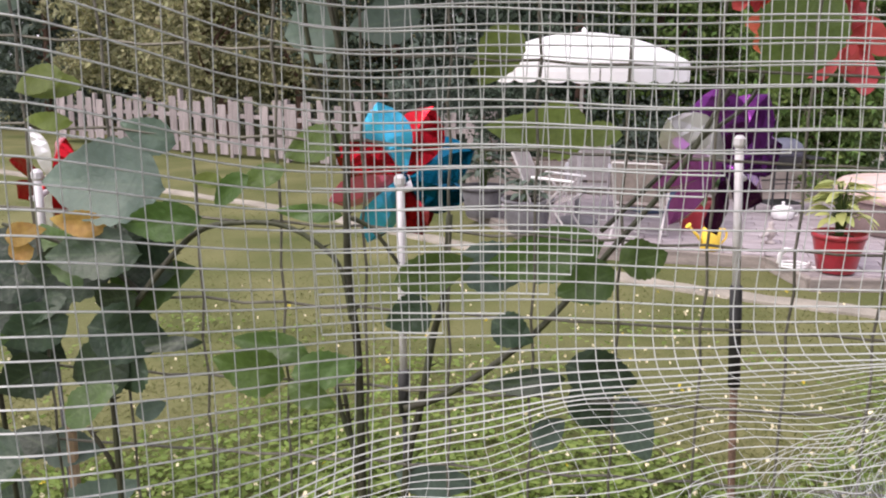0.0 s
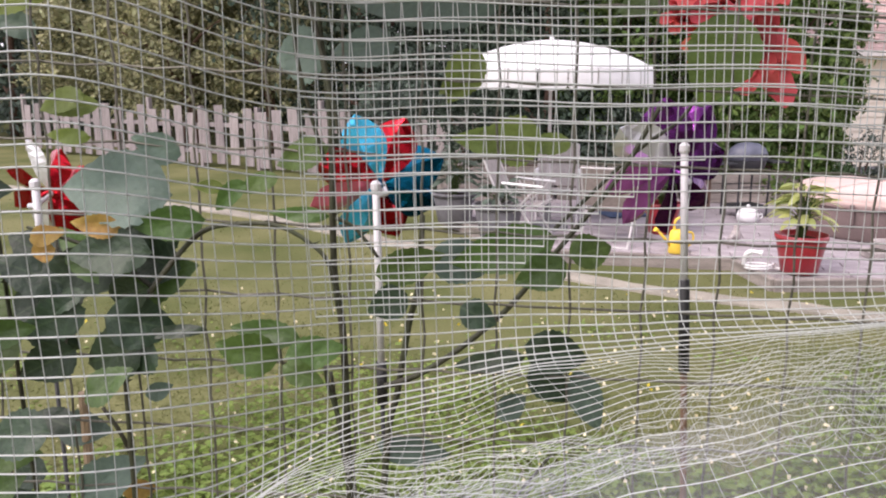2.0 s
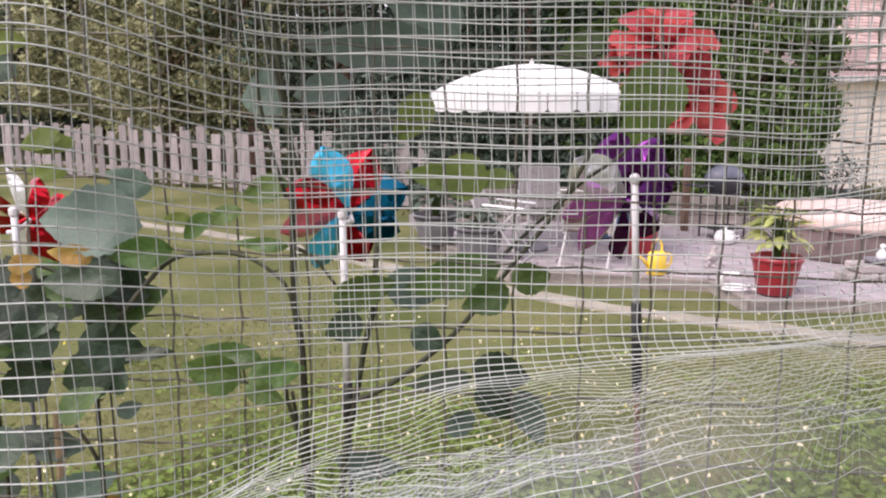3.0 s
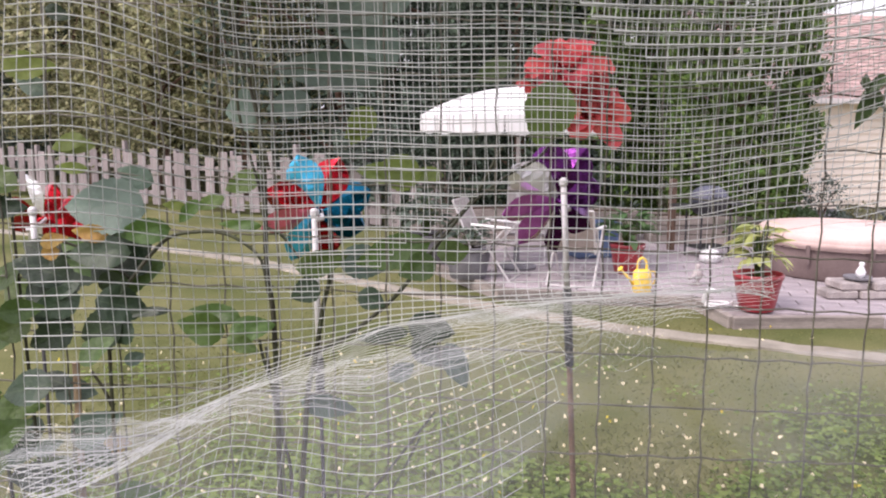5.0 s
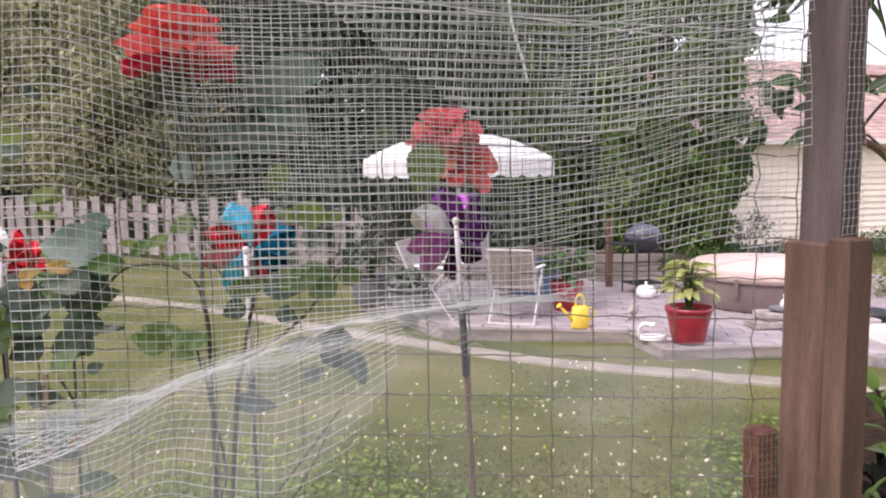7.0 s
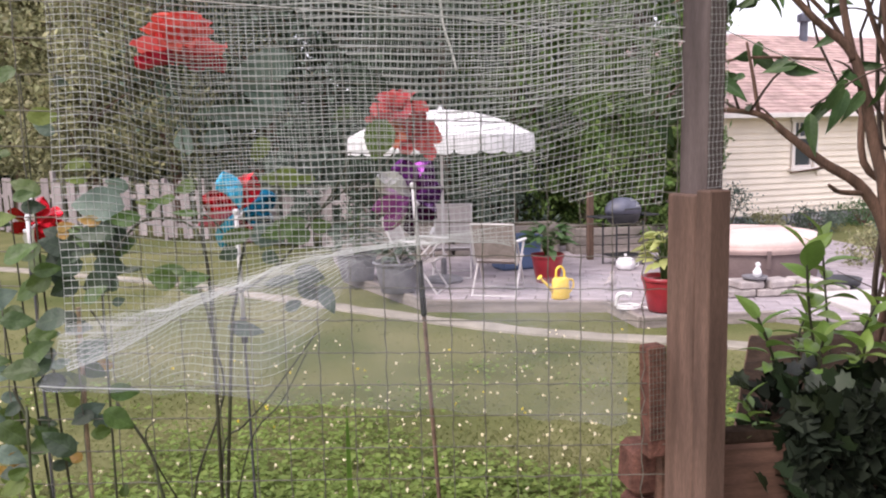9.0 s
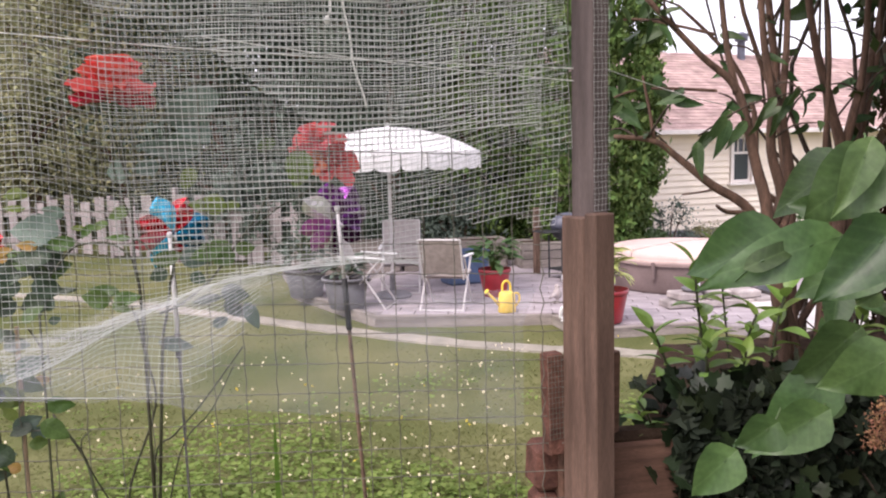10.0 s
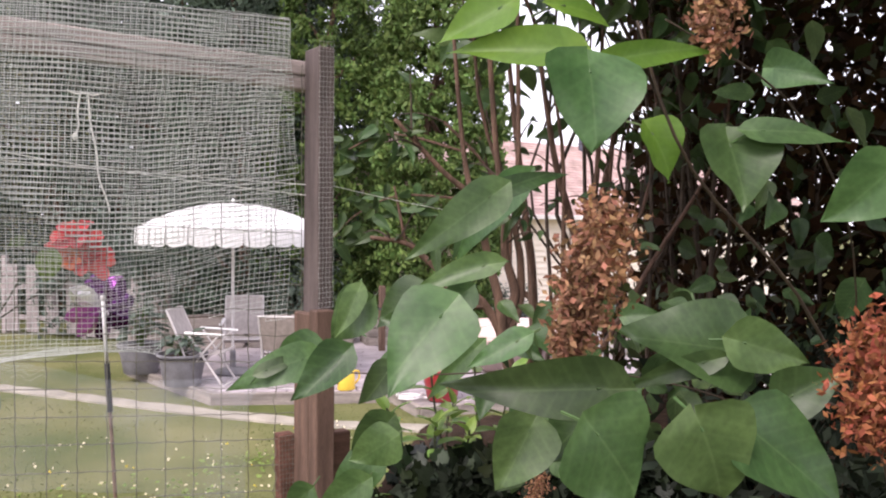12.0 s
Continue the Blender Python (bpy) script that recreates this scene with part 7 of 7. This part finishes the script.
def build_ivy():
    v = thing("ivy", "dark glossy ivy spilling over the raised bed", "ivy")
    a5 = [(0, 0), (0.32, -0.12), (0.5, 0.18), (0.34, 0.36), (0.36, 0.66), (0.14, 0.68), (0, 1.0), (-0.14, 0.68), (-0.36, 0.66), (-0.34, 0.36), (-0.5, 0.18), (-0.32, -0.12)]
    me = mesh_of("leaf", [(x, y, 0.12 * abs(x) - 0.1 * y * y) for x, y in a5] + [(0, 0.35, -0.02)], [(12, i, (i + 1) % 12) for i in range(12)], True)
    me.materials.append(M["ivyleaf"])
    rr = random.Random(12)
    for k in range(300):
        t = rr.random()
        x = 0.835 + 0.85 * t ** 1.3 + rr.uniform(-0.02, 0.05)
        crest = 1.26 + 0.15 * smooth01(0.82, 0.9, x) - 0.03 * smooth01(1.1, 1.6, x)
        y = rr.uniform(0.4, 0.64) if k % 5 < 2 else rr.uniform(0.38, 0.45)
        z = crest - 0.02 - 0.03 * rr.random() - 0.08 * max(0, y - 0.5) if k % 5 < 2 else crest - 0.36 * rr.random() ** 1.3 - 0.02
        m = pose(x, y, z, rr.uniform(20, 120), rr.uniform(-60, 60), rr.uniform(-80, 80)) @ Matrix.Scale(rr.uniform(0.028, 0.05), 4)
        part("leaf", me, "ivyleaf", v, m=m)
    s = Shape()
    for k in range(7):
        x = 0.95 + 0.1 * k
        s.tube(curve_points([(x, 0.55, 1.26), (x - .05, 0.43, 1.27), (x + rr.uniform(-.1, .1), 0.4, 1.1), (x + rr.uniform(-.1, .1), 0.41, 0.9)], 4), 0.0025, 5)
    part("runner", s, "twig", v, "thin brown runners")
    rng = np.random.default_rng(8)
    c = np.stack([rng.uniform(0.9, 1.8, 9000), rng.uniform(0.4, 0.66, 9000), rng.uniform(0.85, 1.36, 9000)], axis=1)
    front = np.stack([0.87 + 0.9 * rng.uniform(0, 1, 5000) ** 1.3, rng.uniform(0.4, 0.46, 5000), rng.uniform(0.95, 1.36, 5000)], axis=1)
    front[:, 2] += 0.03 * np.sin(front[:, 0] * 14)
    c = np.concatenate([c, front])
    # dark inner mass: the shade behind the leaves is in its colour
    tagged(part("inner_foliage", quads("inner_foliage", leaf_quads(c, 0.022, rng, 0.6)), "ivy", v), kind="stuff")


build_ivy()


def build_laurel():
    b = thing("laurel_shrub", "fresh green shrub with narrow pointed leaves in the bed", "shrub")
    me = leaf_mesh("leaf", 0.078, 0.036, 0.35, "laurelleaf", 7, 0, 0.3)
    rr = random.Random(14)
    sprigs = [((1.06, 0.64, 1.3), (1.0, 0.62, 1.6), 12, 1.0), ((0.95, 0.6, 1.32), (0.885, 0.58, 1.485), 9, 0.85), ((1.1, 0.62, 1.32), (1.13, 0.6, 1.49), 9, 0.9), ((1.0, 0.56, 1.34), (0.99, 0.54, 1.455), 8, 0.8),
              ((0.85, 0.5, 1.26), (0.81, 0.48, 1.37), 8, 0.6), ((1.2, 0.66, 1.3), (1.24, 0.66, 1.53), 11, 0.95), ((1.32, 0.62, 1.32), (1.34, 0.6, 1.47), 9, 0.9), ((1.28, 0.95, 1.3), (1.26, 0.97, 1.58), 12, 1.0),
              ((1.44, 0.7, 1.3), (1.47, 0.7, 1.48), 9, 0.9), ((1.58, 0.66, 1.3), (1.6, 0.66, 1.46), 9, 0.9), ((1.14, 0.85, 1.3), (1.16, 0.86, 1.42), 9, 0.9), ((1.05, 0.56, 1.34), (1.07, 0.54, 1.43), 7, 0.75)]
    for a, z, n, k0 in sprigs:
        a, z = Vector(a), Vector(z)
        line = curve_points([a, (a + z) / 2 + Vector((rr.uniform(-.012, .012), 0, 0.01)), z], 4)
        part("stem", Shape().tube(line, 0.0026, 6), "rosestem", b)
        for k in range(n):
            t = (k + 0.5) / n
            p = a.lerp(z, 0.3 + 0.7 * t)
            part("leaf", me, "laurelleaf", b, m=pose(p.x, p.y, p.z, 8 + 50 * t + rr.uniform(-15, 15), rr.uniform(-20, 20), k * 137.5) @ Matrix.Scale(k0 * rr.uniform(0.75, 1.15), 4))


build_laurel()


def build_brush():
    b = thing("brush_thicket", "dark shaded thicket of thin stems beside the lilac", "thicket")
    rr = random.Random(17)
    rng = np.random.default_rng(17)
    for k in range(60):
        s = Shape()
        t = rr.random()
        x, y = 1.75 + 2.3 * t, 1.1 + 0.9 * rr.random() - 0.9 * t
        x = max(x, 0.15 + 0.76 * (y + 0.83) + 0.25 * rr.random())
        lean = rr.uniform(-0.25, 0.15)
        pts = [(x, y, LAWN), (x + lean * 0.4, y, 1.2), (x + lean, y + rr.uniform(-.1, .1), 2.2), (x + lean * 1.6, y + rr.uniform(-.2, .2), 3.1)]
        c = curve_points(pts, 3)
        r = rr.uniform(0.006, 0.017)
        s.tube(c, [r * (1 - 0.7 * i / len(c)) for i in range(len(c))], 6)
        for q in range(4):
            p = c[rr.randrange(3, len(c))]
            d = Vector((rr.uniform(-1, 1), rr.uniform(-.6, .6), rr.uniform(0, 1))).normalized() * rr.uniform(0.15, 0.4)
            s.tube([p, p + d * 0.5 + Vector((0, 0, .03)), p + d], [0.004, 0.003, 0.001], 4)
        part("stem", s, "twig", b)
    for k in range(16):
        y = rr.uniform(1.0, 1.7)
        x = 1.62 + 0.55 * (y - 1.2) + 0.9 * rr.random()
        c = curve_points([(x + .05, y, LAWN), (x, y, 1.2), (x + rr.uniform(-.12, .12), y, 1.6), (x + rr.uniform(-.3, .25), y + rr.uniform(-.1, .1), 2.1), (x + rr.uniform(-.6, .4), y, 3.0)], 4)
        r = rr.uniform(0.005, 0.014)
        part("stem", Shape().tube(c, [r * (1 - 0.6 * i / len(c)) for i in range(len(c))], 6), "twig", b)
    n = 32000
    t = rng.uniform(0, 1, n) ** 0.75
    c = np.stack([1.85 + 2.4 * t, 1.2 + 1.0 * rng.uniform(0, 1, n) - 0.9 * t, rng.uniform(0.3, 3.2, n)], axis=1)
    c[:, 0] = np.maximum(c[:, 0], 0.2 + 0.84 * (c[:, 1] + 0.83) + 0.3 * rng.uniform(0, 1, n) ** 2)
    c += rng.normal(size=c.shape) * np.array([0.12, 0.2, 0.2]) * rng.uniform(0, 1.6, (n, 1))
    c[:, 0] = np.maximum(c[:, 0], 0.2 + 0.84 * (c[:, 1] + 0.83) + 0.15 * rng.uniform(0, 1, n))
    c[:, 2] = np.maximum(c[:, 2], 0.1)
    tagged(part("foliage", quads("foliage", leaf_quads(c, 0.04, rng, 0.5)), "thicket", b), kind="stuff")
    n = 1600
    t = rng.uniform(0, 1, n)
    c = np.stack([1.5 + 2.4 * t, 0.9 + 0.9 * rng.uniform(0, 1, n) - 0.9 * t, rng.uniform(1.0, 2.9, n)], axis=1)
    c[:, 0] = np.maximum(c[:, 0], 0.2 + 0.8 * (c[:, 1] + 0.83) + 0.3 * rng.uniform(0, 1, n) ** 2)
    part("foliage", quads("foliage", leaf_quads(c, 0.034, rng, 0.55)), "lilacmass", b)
    # unseen foliage added beside and over the bed to shade lilac and ivy
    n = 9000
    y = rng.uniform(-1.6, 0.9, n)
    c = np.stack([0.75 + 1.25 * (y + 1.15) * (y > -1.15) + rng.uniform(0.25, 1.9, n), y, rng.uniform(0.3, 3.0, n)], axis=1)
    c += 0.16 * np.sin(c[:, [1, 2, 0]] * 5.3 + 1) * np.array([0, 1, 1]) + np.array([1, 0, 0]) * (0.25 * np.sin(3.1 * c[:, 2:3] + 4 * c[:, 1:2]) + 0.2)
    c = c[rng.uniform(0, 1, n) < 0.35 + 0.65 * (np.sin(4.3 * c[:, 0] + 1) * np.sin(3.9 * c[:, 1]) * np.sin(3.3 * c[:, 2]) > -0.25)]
    # overhead leaves out of view, added to block sky light
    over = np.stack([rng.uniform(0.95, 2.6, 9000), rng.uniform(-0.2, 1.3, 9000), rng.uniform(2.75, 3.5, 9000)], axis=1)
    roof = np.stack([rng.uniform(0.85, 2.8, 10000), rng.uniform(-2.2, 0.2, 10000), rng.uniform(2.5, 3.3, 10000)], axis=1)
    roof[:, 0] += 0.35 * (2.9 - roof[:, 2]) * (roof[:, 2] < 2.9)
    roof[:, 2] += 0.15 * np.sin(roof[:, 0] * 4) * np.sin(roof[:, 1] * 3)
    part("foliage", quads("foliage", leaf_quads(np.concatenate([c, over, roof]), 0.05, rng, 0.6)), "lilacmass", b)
    # dark leaf mass that paints the shade behind the near leaves
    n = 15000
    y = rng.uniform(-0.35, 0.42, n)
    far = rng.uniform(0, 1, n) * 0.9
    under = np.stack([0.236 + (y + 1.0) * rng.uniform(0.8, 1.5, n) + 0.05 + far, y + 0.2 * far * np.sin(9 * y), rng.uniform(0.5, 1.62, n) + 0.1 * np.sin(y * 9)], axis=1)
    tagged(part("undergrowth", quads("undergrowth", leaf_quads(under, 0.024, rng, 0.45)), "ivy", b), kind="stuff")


build_brush()


# ---- lawn detail ----
def build_grass():
    rng = np.random.default_rng(77)

    def scatter(n, y0, y1, power=2.0):
        u = rng.uniform(0, 1, n)
        y = (y0 ** (1 - power) + u * (y1 ** (1 - power) - y0 ** (1 - power))) ** (1 / (1 - power))
        x = rng.uniform(-0.75, 0.95, n) * (y + 1.2)
        return x, y
    x, y = scatter(95000, 2.2, 13.0)
    x, y = np.concatenate([x, rng.uniform(-9, 9, 30000)]), np.concatenate([y, rng.uniform(-6, 6, 30000)])
    keep = np.array([not inside(a, b, PATIO) for a, b in zip(x, y)])
    x, y = x[keep], y[keep]
    z = LAWN + 0.02 * np.sin(x * 0.9 + 1) * np.sin(y * 0.7)
    n = len(x)
    a = rng.uniform(0, 6.283, n)
    h = rng.uniform(0.008, 0.026, n) * (0.75 + 0.5 * np.sin(x * 1.7 + 0.6 * y) * np.sin(1.3 * y))
    w = rng.uniform(0.003, 0.006, n) * (0.8 + y * 0.12)
    dx, dy = np.cos(a) * w, np.sin(a) * w
    lx, ly = rng.normal(0, 0.026, n), rng.normal(0, 0.026, n)
    base = np.stack([x, y, z - 0.004], 1)
    P = np.stack([base - np.stack([dx, dy, 0 * x], 1), base + np.stack([dx, dy, 0 * x], 1),
                  base + np.stack([lx + dx * .3, ly + dy * .3, h], 1), base + np.stack([lx - dx * .3, ly - dy * .3, h], 1)], axis=1)
    solo("grass", quads("grass", P), "grass", "short dry olive-green lawn grass", "grass", kind="stuff")
    x, y = scatter(46000, 2.7, 6.0, 3.0)
    y = y + np.where(y < 3.3, rng.normal(0, 0.45, len(y)), 0)
    x = x + rng.normal(0, 0.3, len(x))
    x, y = np.concatenate([x, rng.uniform(-9, 9, 24000)]), np.concatenate([y, rng.uniform(-6, 5, 24000)])
    patch = 1.5 * np.sin(x * 1.9 + 2) * np.sin(y * 1.6 + 1) + 0.6 * np.sin(x * 5.3) * np.sin(y * 4.7) + 1.1 * np.minimum(2.0, 4.6 - y) / 2 - 0.45 * np.maximum(0, x - 1.0)
    k = patch > rng.uniform(-0.8, 1.2, len(x))
    x, y = x[k], y[k]
    c = np.stack([x, y, LAWN + rng.uniform(0.02, 0.09, len(x))], 1)
    q = leaf_quads(c, 0.027, rng, 0.7)
    q[:, :, 2] = c[:, None, 2] + (q[:, :, 2] - c[:, None, 2]) * 0.45
    solo("clover", quads("clover", q), "clover", "patches of bright green clover in the lawn", "clover", kind="stuff")
    for nm, mt, cnt, lab in (("clover_blossom", "flower", 2000, "small pale clover blossoms in the lawn"), ("buttercup_blossom", "buttercup", 170, "small yellow blossoms in the lawn")):
        x, y = scatter(cnt, 2.4, 7.0, 1.6)
        patch = np.sin(x * 1.4 + 0.5) * np.sin(y * 1.2 + 2) - 0.5 * np.maximum(0, x - 1.9)
        k = patch > rng.uniform(-1.3, 0.8, len(x))
        x, y = x[k], y[k]
        c = np.stack([x, y, LAWN + rng.uniform(0.04, 0.09, len(x))], 1)
        c = np.repeat(c, 3, axis=0) + rng.normal(0, 0.004, (3 * len(c), 3))
        solo(nm, quads(nm, leaf_quads(c, 0.012, rng, 0.8)), mt, lab, "flowers", kind="stuff")


build_grass()


# ---- patio paving, piece by piece ----
def build_pavers():
    rr = random.Random(21)
    base = Shape().box(0.392, 0.192, 0.03, c=0.006).mesh("paver")
    base.materials.append(M["paver"])
    a = math.atan2(7.72 - 8.32, 3.21 - 1.26)
    ca, sa = math.cos(a), math.sin(a)
    rest = Shape()
    count = 0
    for j in range(-10, 34):
        for i in range(-6, 26):
            u, v = i * 0.4 + (j % 2) * 0.2, j * 0.2
            x, y = 1.26 + u * ca - v * sa, 8.32 + u * sa + v * ca
            cx = [(x + p * ca * 0.2 - q * sa * 0.1, y + p * sa * 0.2 + q * ca * 0.1) for p in (-1, 1) for q in (-1, 1)]
            if not all(inside(px, py, PATIO) for px, py in cx):
                continue
            m = pose(x, y, -0.013 + rr.uniform(-0.002, 0.002), rr.uniform(-.5, .5), rr.uniform(-.5, .5), math.degrees(a) + rr.uniform(-.6, .6))
            if y < 9.7 and count < 300:
                part("paver", base, "paver", patio, m=m)
                count += 1
            else:
                rest.box(0.392, 0.192, 0.03, m, c=0)
    tagged(part("paving", rest, "paver", patio), kind="stuff")


build_pavers()
